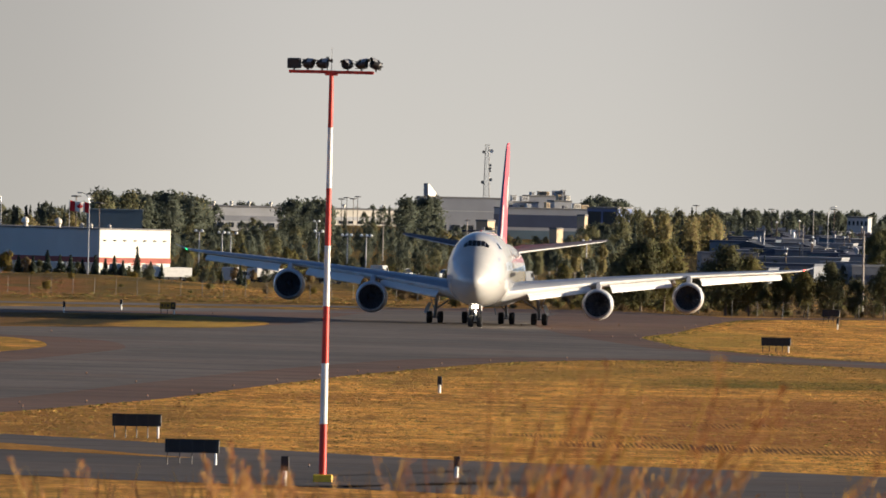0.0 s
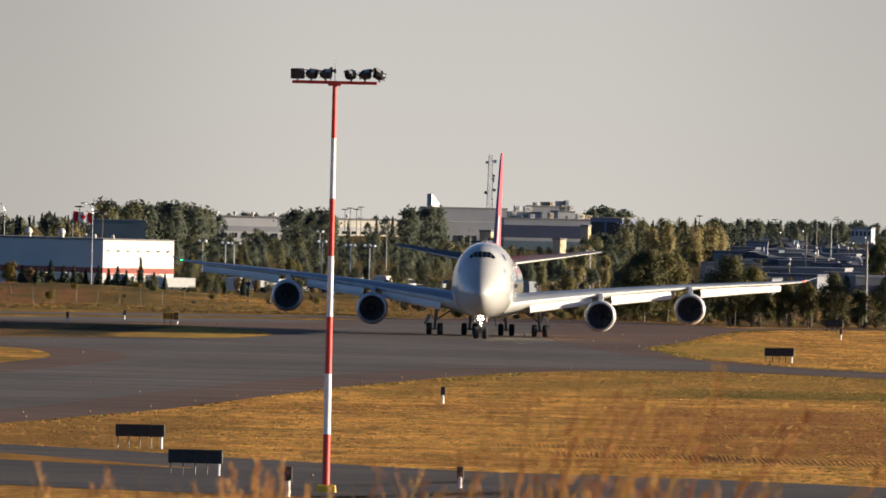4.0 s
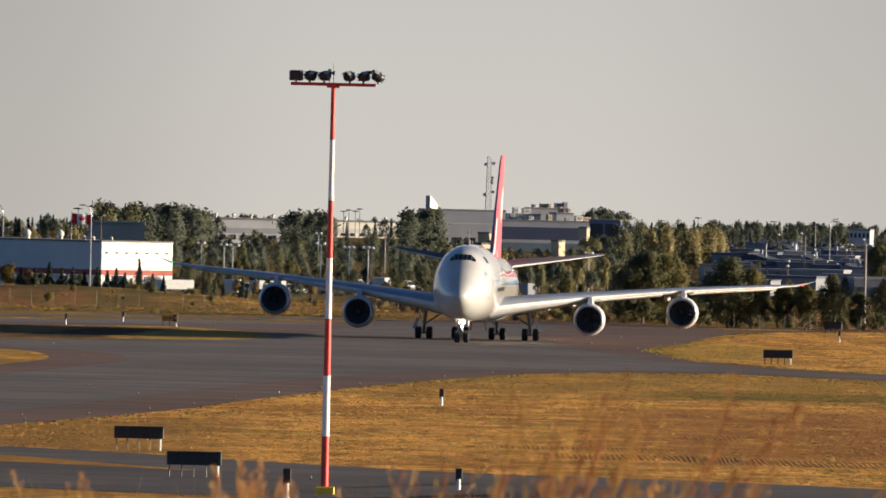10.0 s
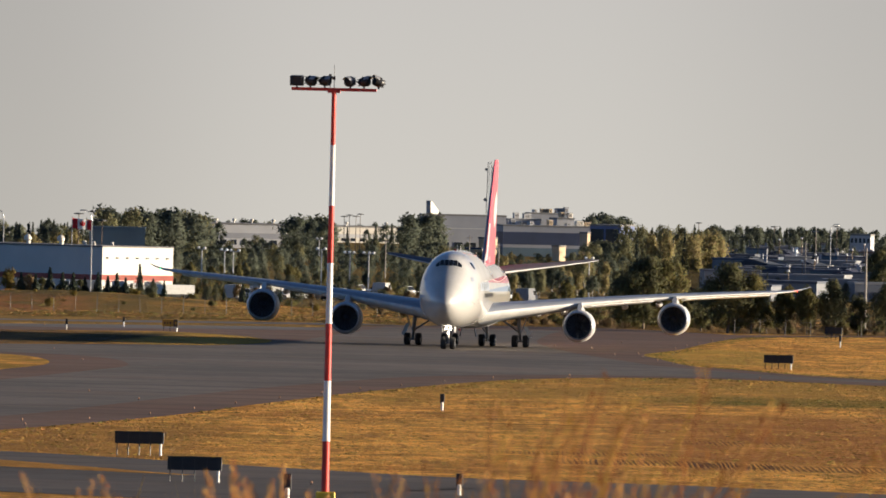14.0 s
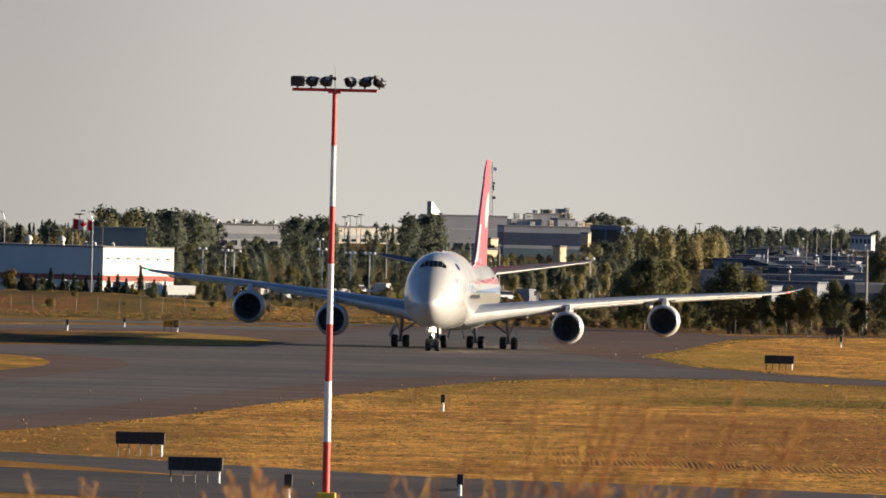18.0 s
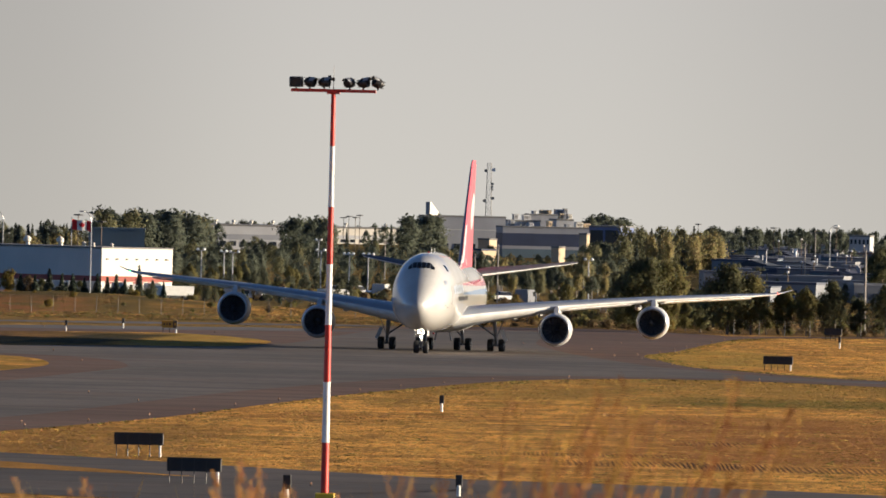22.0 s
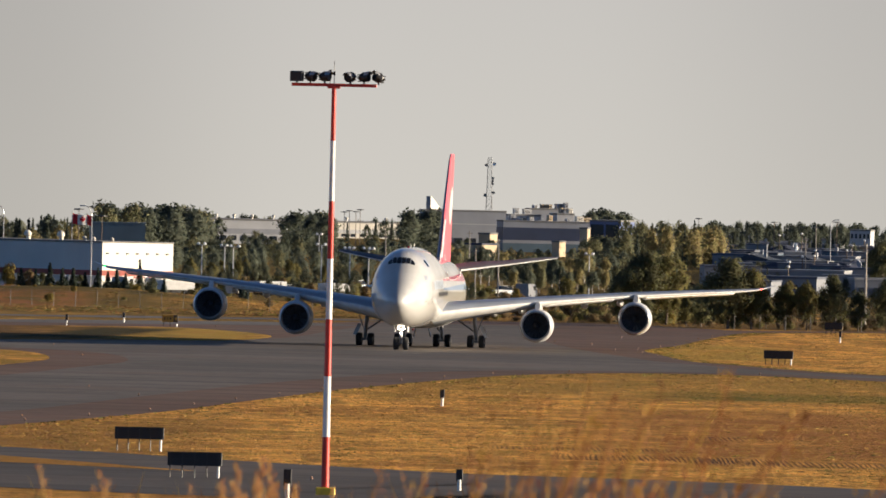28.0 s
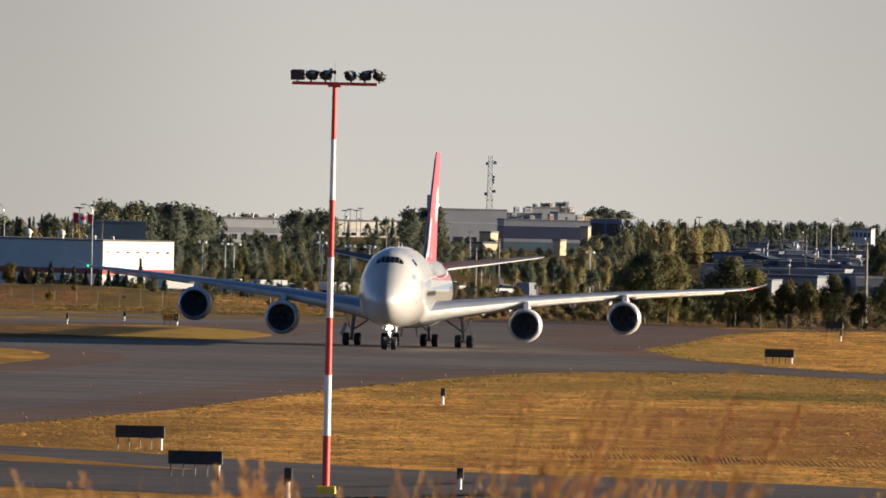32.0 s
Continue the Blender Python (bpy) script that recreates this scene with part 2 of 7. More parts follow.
def grass_material():
    mat = bpy.data.materials.new("dry_airfield_grass")
    mat.use_nodes = True
    nt = mat.node_tree
    N, L = nt.nodes.new, nt.links.new
    bsdf = nt.nodes["Principled BSDF"]
    bsdf.inputs["Roughness"].default_value = 0.95
    bsdf.inputs["Specular IOR Level"].default_value = 0.1
    pos = N("ShaderNodeNewGeometry").outputs["Position"]

    def noise_at(scale, detail, sx=1.0, sy=1.0, rough=0.6):
        mp, nz = N("ShaderNodeMapping"), N("ShaderNodeTexNoise")
        mp.inputs["Scale"].default_value = (sx, sy, 1)
        L(pos, mp.inputs[0])
        L(mp.outputs[0], nz.inputs["Vector"])
        nz.inputs["Scale"].default_value, nz.inputs["Detail"].default_value = scale, detail
        nz.inputs["Roughness"].default_value = rough
        return nz.outputs["Fac"]

    def span(value, lo, hi, a=0.0, b=1.0):
        r = N("ShaderNodeMapRange")
        for key, v in (("From Min", lo), ("From Max", hi), ("To Min", a), ("To Max", b)):
            r.inputs[key].default_value = v
        L(value, r.inputs["Value"])
        return r.outputs[0]

    def mixed(fac, a, b):
        m = N("ShaderNodeMix")
        m.data_type = "RGBA"
        L(fac, m.inputs["Factor"])
        for key, v in (("A", a), ("B", b)):
            if isinstance(v, tuple):
                m.inputs[key].default_value = (*v, 1)
            else:
                L(v, m.inputs[key])
        return m.outputs["Result"]

    def times(a, b):
        m = N("ShaderNodeMath")
        m.operation = "MULTIPLY"
        L(a, m.inputs[0])
        L(b, m.inputs[1])
        return m.outputs[0]

    straw = mixed(span(noise_at(0.9, 5, 1, 0.25), 0.35, 0.65), (0.44, 0.228, 0.054), (0.64, 0.365, 0.098))
    field = mixed(span(noise_at(0.06, 4, 1, 0.16), 0.42, 0.62), straw, (0.35, 0.17, 0.045))
    field = mixed(span(noise_at(0.045, 5, 0.6, 0.22), 0.54, 0.72, 0.0, 0.75), field, (0.17, 0.14, 0.035))
    field = mixed(span(noise_at(0.35, 6, 0.5, 0.6, 0.75), 0.56, 0.74, 0.0, 0.7), field, (0.10, 0.06, 0.025))
    field = mixed(span(noise_at(3.0, 4, 1, 0.12), 0.5, 0.75, 0.0, 0.55), field, (0.55, 0.37, 0.14))
    field = mixed(span(noise_at(1.0, 4, 0.11, 0.018, 0.6), 0.5, 0.62, 0.0, 0.75), field, (0.64, 0.38, 0.105))
    field = mixed(span(noise_at(1.0, 4, 0.09, 0.015, 0.65), 0.56, 0.68, 0.0, 0.7), field, (0.24, 0.19, 0.045))
    # mown swaths, tussocks and pale wisps
    field = mixed(span(noise_at(1.0, 3, 0.05, 0.1), 0.47, 0.62, 0.0, 0.3), field, (0.21, 0.115, 0.035))
    field = mixed(span(noise_at(1.0, 5, 0.9, 0.1, 0.75), 0.52, 0.68, 0.0, 0.65), field, (0.15, 0.10, 0.03))
    field = mixed(span(noise_at(1.0, 5, 1.2, 0.07, 0.75), 0.54, 0.7, 0.0, 0.6), field, (0.68, 0.41, 0.125))
    field = mixed(span(noise_at(1.0, 4, 3.2, 0.22, 0.85), 0.55, 0.68, 0.0, 0.65), field, (0.11, 0.07, 0.025))
    field = mixed(span(noise_at(1.0, 4, 0.16, 0.09, 0.7), 0.48, 0.6, 0.0, 0.75), field, (0.82, 0.47, 0.13))
    field = mixed(span(noise_at(1.0, 4, 0.08, 0.07, 0.85), 0.53, 0.63, 0.0, 0.5), field, (0.85, 0.5, 0.15))
    field = mixed(span(noise_at(1.0, 4, 0.12, 0.025, 0.85), 0.54, 0.64, 0.0, 0.5), field, (0.2, 0.105, 0.036))
    field = mixed(span(noise_at(1.0, 4, 0.3, 0.03, 0.7), 0.55, 0.66, 0.0, 0.6), field, (0.2, 0.13, 0.04))
    field = mixed(span(noise_at(1.0, 4, 0.6, 0.06, 0.75), 0.54, 0.66, 0.0, 0.5), field, (0.27, 0.125, 0.045))
    sep = N("ShaderNodeSeparateXYZ")
    L(pos, sep.inputs[0])
    # greener ground past the perimeter
    ragged = N("ShaderNodeMath")
    ragged.operation = "ADD"
    L(sep.outputs["Y"], ragged.inputs[0])
    L(span(noise_at(0.05, 4), 0.3, 0.7, -70, 70), ragged.inputs[1])
    field = mixed(span(ragged.outputs[0], 1660, 1730, 0, 0.85), field, mixed(span(noise_at(0.08, 4), 0.4, 0.6), (0.09, 0.085, 0.03), (0.05, 0.055, 0.025)))
    # a strip of late green grass
    def near(value, centre, half):
        d = N("ShaderNodeMath")
        d.operation = "SUBTRACT"
        d.inputs[1].default_value = centre
        L(value, d.inputs[0])
        a = N("ShaderNodeMath")
        a.operation = "ABSOLUTE"
        L(d.outputs[0], a.inputs[0])
        return span(a.outputs[0], half * 0.6, half, 1, 0)
    strip = times(near(sep.outputs["Y"], 1078, 24), near(sep.outputs["X"], 38, 25))
    field = mixed(times(strip, span(noise_at(0.3, 5, 1, 0.3), 0.3, 0.52, 0.25, 1.0)), field, (0.11, 0.108, 0.022))
    # trampled reddish ground, a dry furrow and rows of tyre marks
    redder = times(near(sep.outputs["Y"], 925, 110), near(sep.outputs["X"], 32, 24))
    field = mixed(times(redder, span(noise_at(0.12, 5, 1, 0.2), 0.3, 0.55, 0.2, 0.85)), field, (0.27, 0.125, 0.045))
    browner = times(near(sep.outputs["Y"], 825, 135), near(sep.outputs["X"], -28, 17))
    field = mixed(times(browner, span(noise_at(0.12, 5, 1, 0.2), 0.3, 0.55, 0.35, 0.85)), field, (0.235, 0.14, 0.043))
    slope = times(near(sep.outputs["Y"], 1640, 85), near(sep.outputs["X"], -62, 40))
    field = mixed(times(slope, span(noise_at(0.1, 5, 1, 0.2), 0.3, 0.5, 0.6, 0.95)), field, (0.085, 0.072, 0.03))
    dull = times(near(sep.outputs["Y"], 1572, 118), near(sep.outputs["X"], -48, 66))
    field = mixed(times(dull, span(noise_at(0.1, 5, 1, 0.2), 0.3, 0.5, 0.3, 0.85)), field, (0.16, 0.122, 0.045))
    corner = times(near(sep.outputs["Y"], 1205, 80), near(sep.outputs["X"], -46, 16))
    field = mixed(times(corner, span(noise_at(0.2, 5, 1, 0.2), 0.38, 0.58, 0.1, 0.8)), field, (0.19, 0.145, 0.035))
    margin = times(near(sep.outputs["Y"], 1150, 105), near(sep.outputs["X"], 10, 46))
    field = mixed(times(margin, span(noise_at(0.15, 5, 1, 0.2), 0.32, 0.55, 0.25, 0.8)), field, (0.27, 0.185, 0.05))
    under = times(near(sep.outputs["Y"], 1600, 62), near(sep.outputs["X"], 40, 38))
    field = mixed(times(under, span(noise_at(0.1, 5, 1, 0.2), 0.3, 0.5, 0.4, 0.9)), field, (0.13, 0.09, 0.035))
    furrow = times(near(sep.outputs["Y"], 959, 1.8), near(sep.outputs["X"], 7.1, 4.4))
    field = mixed(times(furrow, span(noise_at(1.2, 4), 0.3, 0.5, 0.3, 0.9)), field, (0.07, 0.045, 0.02))

    def tread(row_y, half, mid_x, wide, step, amount):
        warp = N("ShaderNodeMath")
        warp.operation = "ADD"
        L(sep.outputs["X"], warp.inputs[0])
        L(span(noise_at(0.5, 3, 1, 0.05), 0.2, 0.8, -0.25, 0.25), warp.inputs[1])
        turn = N("ShaderNodeMath")
        turn.operation = "MULTIPLY"
        turn.inputs[1].default_value = 2 * math.pi / step
        L(warp.outputs[0], turn.inputs[0])
        wave = N("ShaderNodeMath")
        wave.operation = "SINE"
        L(turn.outputs[0], wave.inputs[0])
        bars = times(span(wave.outputs[0], -0.1, 0.4), span(noise_at(0.6, 3, 1, 0.06), 0.3, 0.46))
        return times(times(bars, times(near(sep.outputs["Y"], row_y, half), near(sep.outputs["X"], mid_x, wide))), span(noise_at(0.2, 2), -1.0, 0.3, 0.0, amount))

    for args in ((835, 10, 18.2, 4.2, 0.3, 1.0), (838, 10, 13, 7, 0.34, 0.85), (830, 10, 24, 10, 0.36, 0.75), (905, 9, 20, 5, 0.32, 0.75), (862, 6, 10, 8, 0.32, 0.7)):
        field = mixed(tread(*args), field, (0.09, 0.047, 0.027))
    lush = times(near(sep.outputs["Y"], 1385, 75), near(sep.outputs["X"], -60, 46))
    field = mixed(times(lush, span(noise_at(0.2, 4, 1, 0.25), 0.36, 0.58, 0.25, 0.95)), field, (0.10, 0.075, 0.025))
    worn = times(near(sep.outputs["Y"], 1385, 85), near(sep.outputs["X"], -66, 34))
    field = mixed(times(worn, span(noise_at(0.15, 4, 1, 0.3), 0.3, 0.5, 0.6, 1.0)), field, (0.14, 0.088, 0.042))
    verge = times(near(sep.outputs["Y"], 1385, 80), near(sep.outputs["X"], -22, 11))
    field = mixed(times(verge, span(noise_at(0.2, 4, 1, 0.2), 0.3, 0.55, 0.35, 0.9)), field, (0.36, 0.262, 0.07))
    rim = times(near(sep.outputs["Y"], 1345, 80), near(sep.outputs["X"], 27, 9))
    field = mixed(times(rim, span(noise_at(0.2, 4, 1, 0.2), 0.3, 0.55, 0.3, 0.8)), field, (0.32, 0.24, 0.06))
    # dark patch across the verge, shade put into the grass colour
    drift = N("ShaderNodeMath")
    drift.operation = "MULTIPLY_ADD"
    L(sep.outputs["Y"], drift.inputs[0])
    drift.inputs[1].default_value, drift.inputs[2].default_value = -0.085, 0.085 * 1385
    across = N("ShaderNodeMath")
    across.operation = "ADD"
    L(sep.outputs["X"], across.inputs[0])
    L(drift.outputs[0], across.inputs[1])
    verge_shade = times(near(sep.outputs["Y"], 1388, 58), near(across.outputs[0], -35.2, 5.2))
    field = mixed(times(verge_shade, span(noise_at(0.3, 4, 1, 0.12), 0.25, 0.5, 0.6, 1.0)), field, (0.045, 0.042, 0.022))
    bare = times(near(sep.outputs["Y"], 1650, 40), near(sep.outputs["X"], -54, 13))
    field = mixed(times(bare, span(noise_at(0.15, 4, 1, 0.5), 0.35, 0.55)), field, (0.25, 0.125, 0.058))
    tone = N("ShaderNodeMix")
    tone.data_type, tone.blend_type = "RGBA", "MULTIPLY"
    tone.inputs["Factor"].default_value = 1.0
    tone.inputs["B"].default_value = (1.42, 1.24, 0.98, 1)
    L(field, tone.inputs["A"])
    L(tone.outputs["Result"], bsdf.inputs["Base Color"])
    bp = N("ShaderNodeBump")
    bp.inputs["Strength"].default_value = 0.9
    bp.inputs["Distance"].default_value = 0.8
    L(noise_at(2.2, 6, 1, 0.35, 0.7), bp.inputs["Height"])
    L(bp.outputs[0], bsdf.inputs["Normal"])
    return mat


GRASS = grass_material()


def asphalt_material(name, base, pale, dark, rust):
    """Worn asphalt with long pale and dark streaks, patches and a rough grain."""
    mat = bpy.data.materials.new(name)
    mat.use_nodes = True
    nt = mat.node_tree
    N, L = nt.nodes.new, nt.links.new
    bsdf = nt.nodes["Principled BSDF"]
    bsdf.inputs["Roughness"].default_value = 0.8
    bsdf.inputs["Specular IOR Level"].default_value = 0.25
    pos = N("ShaderNodeNewGeometry").outputs["Position"]

    def grain(sx, sy, lo, hi, amount, detail=4.0, turn=0.0):
        mp, nz, r = N("ShaderNodeMapping"), N("ShaderNodeTexNoise"), N("ShaderNodeMapRange")
        mp.vector_type = "TEXTURE"
        mp.inputs["Scale"].default_value = (1 / sx, 1 / sy, 1)
        mp.inputs["Rotation"].default_value = (0, 0, radians(turn))
        L(pos, mp.inputs[0])
        L(mp.outputs[0], nz.inputs["Vector"])
        nz.inputs["Scale"].default_value, nz.inputs["Detail"].default_value, nz.inputs["Roughness"].default_value = 1.0, detail, 0.65
        for key, v in (("From Min", lo), ("From Max", hi), ("To Max", amount)):
            r.inputs[key].default_value = v
        L(nz.outputs["Fac"], r.inputs["Value"])
        return r.outputs[0]

    col = None
    for fac, colour in ((grain(0.03, 0.02, 0.4, 0.65, 0.8), pale), (grain(0.012, 0.16, 0.48, 0.66, 0.7, turn=-14), dark), (grain(0.02, 0.3, 0.52, 0.68, 0.6, turn=-20), pale),
                        (grain(0.05, 0.05, 0.5, 0.7, 0.5), rust), (grain(0.5, 0.22, 0.5, 0.72, 0.45, 5.0), dark), (grain(0.8, 0.35, 0.55, 0.75, 0.4, 5.0), pale)):
        m = N("ShaderNodeMix")
        m.data_type = "RGBA"
        L(fac, m.inputs["Factor"])
        if col is None:
            m.inputs["A"].default_value = (*base, 1)
        else:
            L(col, m.inputs["A"])
        m.inputs["B"].default_value = (*colour, 1)
        col = m.outputs["Result"]
    L(col, bsdf.inputs["Base Color"])
    bp = N("ShaderNodeBump")
    bp.inputs["Strength"].default_value = 0.3
    bp.inputs["Distance"].default_value = 0.02
    L(grain(3.0, 1.5, 0.0, 1.0, 1.0), bp.inputs["Height"])
    L(bp.outputs[0], bsdf.inputs["Normal"])
    return mat


ASPHALT = asphalt_material("taxiway_asphalt", (0.158, 0.132, 0.102), (0.275, 0.221, 0.166), (0.086, 0.07, 0.054), (0.214, 0.132, 0.083))
SHOULDER = asphalt_material("shoulder_asphalt", (0.183, 0.102, 0.059), (0.273, 0.169, 0.107), (0.095, 0.056, 0.037), (0.254, 0.104, 0.055))
NEAR_ASPHALT = asphalt_material("near_taxiway_asphalt", (0.113, 0.094, 0.072), (0.189, 0.150, 0.113), (0.064, 0.052, 0.041), (0.151, 0.097, 0.063))
CONCRETE = surface("pale_road_concrete", (0.16, 0.13, 0.11), 0.85, vary=0.2, scale=0.08, fine=1.5, bump=0.2, dirt=(0.12, 0.09, 0.06),
                   dirt_amount=0.5, space="World", stretch=(1, 0.3, 1))

xs = [-2600, -1500, -800, -400, -200] + [-160 + 8 * i for i in range(41)] + [200, 400, 800, 1500, 2600]
ys = [-900, -400, -200] + [-140 + 6 * i for i in range(60)] + [230 + 35 * i for i in range(41)] + [1638 + 7 * i for i in range(18)] + [1790, 1850, 1920] + [2000 + 100 * i for i in range(29)] + [4940]
gg = Geo()
gg.add([(x, y, rise(x, y)) for y in ys for x in xs],
       [(j * len(xs) + i, j * len(xs) + i + 1, (j + 1) * len(xs) + i + 1, (j + 1) * len(xs) + i)
        for j in range(len(ys) - 1) for i in range(len(xs) - 1)])
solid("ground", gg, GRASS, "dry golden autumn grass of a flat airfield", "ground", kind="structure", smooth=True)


def sheet(name, outline, z, mat, label, category="pavement", thick=0.0):
    """A flat paved or grassed sheet with a smooth outline."""
    bm = bmesh.new()
    top = [bm.verts.new((p[0], p[1], z)) for p in outline]
    face = bm.faces.new(top)
    face.normal_update()
    if face.normal.z < 0:
        face.normal_flip()
    if thick:
        r = bmesh.ops.extrude_face_region(bm, geom=[face])
        bmesh.ops.translate(bm, verts=[g for g in r["geom"] if isinstance(g, bmesh.types.BMVert)], vec=(0, 0, thick))
        bmesh.ops.recalc_face_normals(bm, faces=bm.faces)
    bmesh.ops.triangulate(bm, faces=[f for f in bm.faces if len(f.verts) > 4])
    me = bpy.data.meshes.new(name)
    bm.to_mesh(me)
    bm.free()
    me.materials.append(mat)
    return tagged(new(name, me), label, category, kind="structure")


# paved junction: shoulders first, then the darker running surface over it
LOWER = [(-90, 690), (-45, 805), (-28.9, 895), (-24.7, 921), (-19, 960), (-13.7, 1012), (-7.8, 1067), (-3.5, 1101), (1.2, 1134),
         (6, 1163), (11, 1180), (16.1, 1191), (23.6, 1196), (31, 1190), (38.8, 1176.5), (70, 1130), (140, 1010)]
ISLAND_RIGHT = [(140, 1030), (70, 1165), (40.1, 1213), (32.1, 1236), (27.5, 1258), (23.8, 1276), (21.6, 1318), (20.6, 1350), (24.5, 1390),
                (27.8, 1438), (31, 1480), (33.5, 1509), (37, 1524), (48, 1545)]
FAR_EDGE = [(60, 1575), (36, 1540), (31, 1548), (21, 1576), (11.2, 1578), (1.4, 1570), (-12, 1530), (-20, 1505), (-30, 1480), (-60, 1470), (-160, 1460)]
STRIP = [(-160, 1300), (-60, 1308), (-42.8, 1322), (-32.2, 1338), (-21.2, 1350), (-17, 1388), (-21, 1425), (-29, 1449), (-38, 1444),
         (-60, 1430), (-160, 1425)]
WEDGE = [(-120, 1240), (-60, 1262), (-40.6, 1252), (-34.5, 1206), (-37.4, 1155), (-50, 1050), (-80, 950), (-140, 800)]
lower, isl, far_edge = spline(LOWER), spline(ISLAND_RIGHT), spline(FAR_EDGE)
junction = lower + isl + far_edge + [Vector((-160, 1460)), Vector((-160, 690))]
sheet("road_junction", junction, 0.02, SHOULDER, "worn reddish-brown asphalt shoulder of the taxiway junction", "taxiway shoulder")


def ribbon(name, line, half, z, mat, label, category="taxiway"):
    """A paved strip along a centre line; half: its half width, or one at each point."""
    pts = spline([(p[0], p[1]) for p in line], 10)
    wid = spline([(p[2] if len(p) > 2 else half, 0) for p in line], 10)
    left, right = [], []
    for i, p in enumerate(pts):
        d = (pts[min(i + 1, len(pts) - 1)] - pts[max(i - 1, 0)]).normalized()
        nrm = Vector((-d.y, d.x))
        left.append(p + nrm * wid[i].x)
        right.append(p - nrm * wid[i].x)
    g = Geo()
    n = len(pts)
    g.add([(p.x, p.y, z) for p in left] + [(p.x, p.y, z) for p in right], [(i, i + 1, n + i + 1, n + i) for i in range(n - 1)])
    return solid(name, g, mat, label, category, kind="structure")




def offset(line, d):
    """A line shifted by d to its left."""
    out = []
    for i, p in enumerate(line):
        t = (line[min(i + 1, len(line) - 1)] - line[max(i - 1, 0)]).normalized()
        out.append(p + Vector((-t.y, t.x)) * d)
    return out


tip = next(i for i, p in enumerate(isl) if p.y > 1290)
inner_low = offset(lower, 9.0)
inner_isl = [p for p in offset(isl[:tip], 4.0)]
upper_side = spline([inner_isl[-1], Vector((13.5, 1350)), Vector((10.5, 1420)), Vector((11.5, 1480)), Vector((14, 1540))])
running = inner_low + inner_isl + upper_side[1:] + [Vector(p) for p in ((-6, 1535), (-12, 1440), (-15, 1385), (-22, 1345), (-36, 1330), (-62, 1302), (-160, 1295), (-160, 690))]
sheet("road_taxiway", running, 0.03, ASPHALT, "dark grey asphalt taxiway curving through the field", "taxiway")
sheet("road_fillet", offset(spline(WEDGE), 7.0), 0.04, SHOULDER, "reddish-brown asphalt shoulder round a grass corner", "taxiway shoulder")
# pale worn lines along the taxiway
LINE = surface("faded_marking", (0.16, 0.145, 0.10), 0.8, vary=0.3, scale=0.3, fine=2, space="World")
ribbon("road_streak", [(-60, 1306), (-42, 1302), (-30, 1300), (-18, 1296), (-8, 1288)], .55, 0.036, LINE, "faded pale line worn into the taxiway", "marking")
ribbon("road_streak", [(-46, 1090), (-35.8, 1112), (-26, 1192), (-19, 1235), (-8, 1262)], .25, 0.037, LINE, "faded pale line worn into the taxiway", "marking")
ribbon("road_near", [(-200, 940), (-60, 846), (-35, 822), (-20, 797), (-6, 776), (8, 768), (25, 752), (70, 716), (200, 600)], 11, 0.03, NEAR_ASPHALT,
       "grey asphalt taxiway in the near field")
ribbon("road_near_shoulder", [(-200, 925), (-60, 812), (-35, 780), (-20, 752, 18), (-6, 742, 24), (8, 737, 26), (25, 720, 26), (70, 684, 26), (200, 566, 26)], 17, 0.02, NEAR_ASPHALT,
       "weathered asphalt shoulder", "taxiway shoulder")
ribbon("ground_strip", [(-200, 926, 5), (-60, 833, 5), (-35, 809, 5), (-24, 791, 3.5), (-18, 781, 1.5), (-14, 775, .4)], 5, 0.045, GRASS, "narrow dry grass strip between asphalt bands", "grass verge")
ribbon("road_perimeter", [(-200, 1536), (-60, 1530), (-30, 1545), (-14, 1556), (-6, 1562)], 7, 0.03, CONCRETE, "pale perimeter road", "road")
ribbon("road_service", [(-200, 1472), (-60, 1474), (-34, 1490), (-12, 1512)], 11, 0.035, CONCRETE, "pale concrete service road", "road")
sheet("ground_verge", spline(STRIP) + [Vector((-160, 1300))], 0.05, GRASS, "dry grass verge between the taxiways", "grass verge")
sheet("ground_wedge", spline(WEDGE), 0.05, GRASS, "dry grass corner beside the taxiway", "grass verge")

g = Geo()
n = 24
arc = [(-2400 + 4800 * i / n, 4850 - 900 * ((2 * i / n - 1) ** 2)) for i in range(n + 1)]
g.add([(x, y, -60) for x, y in arc] + [(x, y, 420) for x, y in arc], [(i, i + 1, n + 2 + i, n + 1 + i) for i in range(n)])
solid("backdrop", g, haze, "plain hazy grey evening sky low over the distance", "sky", kind="structure")


# ---- the freighter ----
LEAN = Matrix.Rotation(radians(0.685), 4, "Y")
ZT = ([0, .03, .1, .3, .6, 1, 2, 3, 4, 5, 6, 7.5, 10, 14, 22, 26, 30, 34, 40, 58, 66, 72, 74.2],
      [4.77, 4.97, 5.13, 5.4, 5.72, 6.05, 6.8, 7.45, 8.15, 8.85, 9.3, 9.6, 9.82, 9.9, 9.9, 9.6, 9.05, 8.65, 8.5, 8.5, 8.35, 7.9, 7.3])
ZB = ([0, .03, .1, .3, .6, 1, 2, 3, 5, 8, 12, 52, 56, 62, 68, 72, 74.2], [4.73, 4.55, 4.41, 4.16, 3.86, 3.6, 3.1, 2.8, 2.42, 2.2, 2.1, 2.1, 2.4, 3.6, 5.1, 6.2, 6.7])
HW = ([0, .03, .1, .3, .6, 1, 2, 3, 5, 7.5, 10, 13, 52, 58, 64, 70, 74.2], [0.02, .2, .36, .64, .9, 1.17, 1.65, 2.05, 2.6, 3.0, 3.2, 3.25, 3.25, 2.9, 2.2, 1.2, .3])
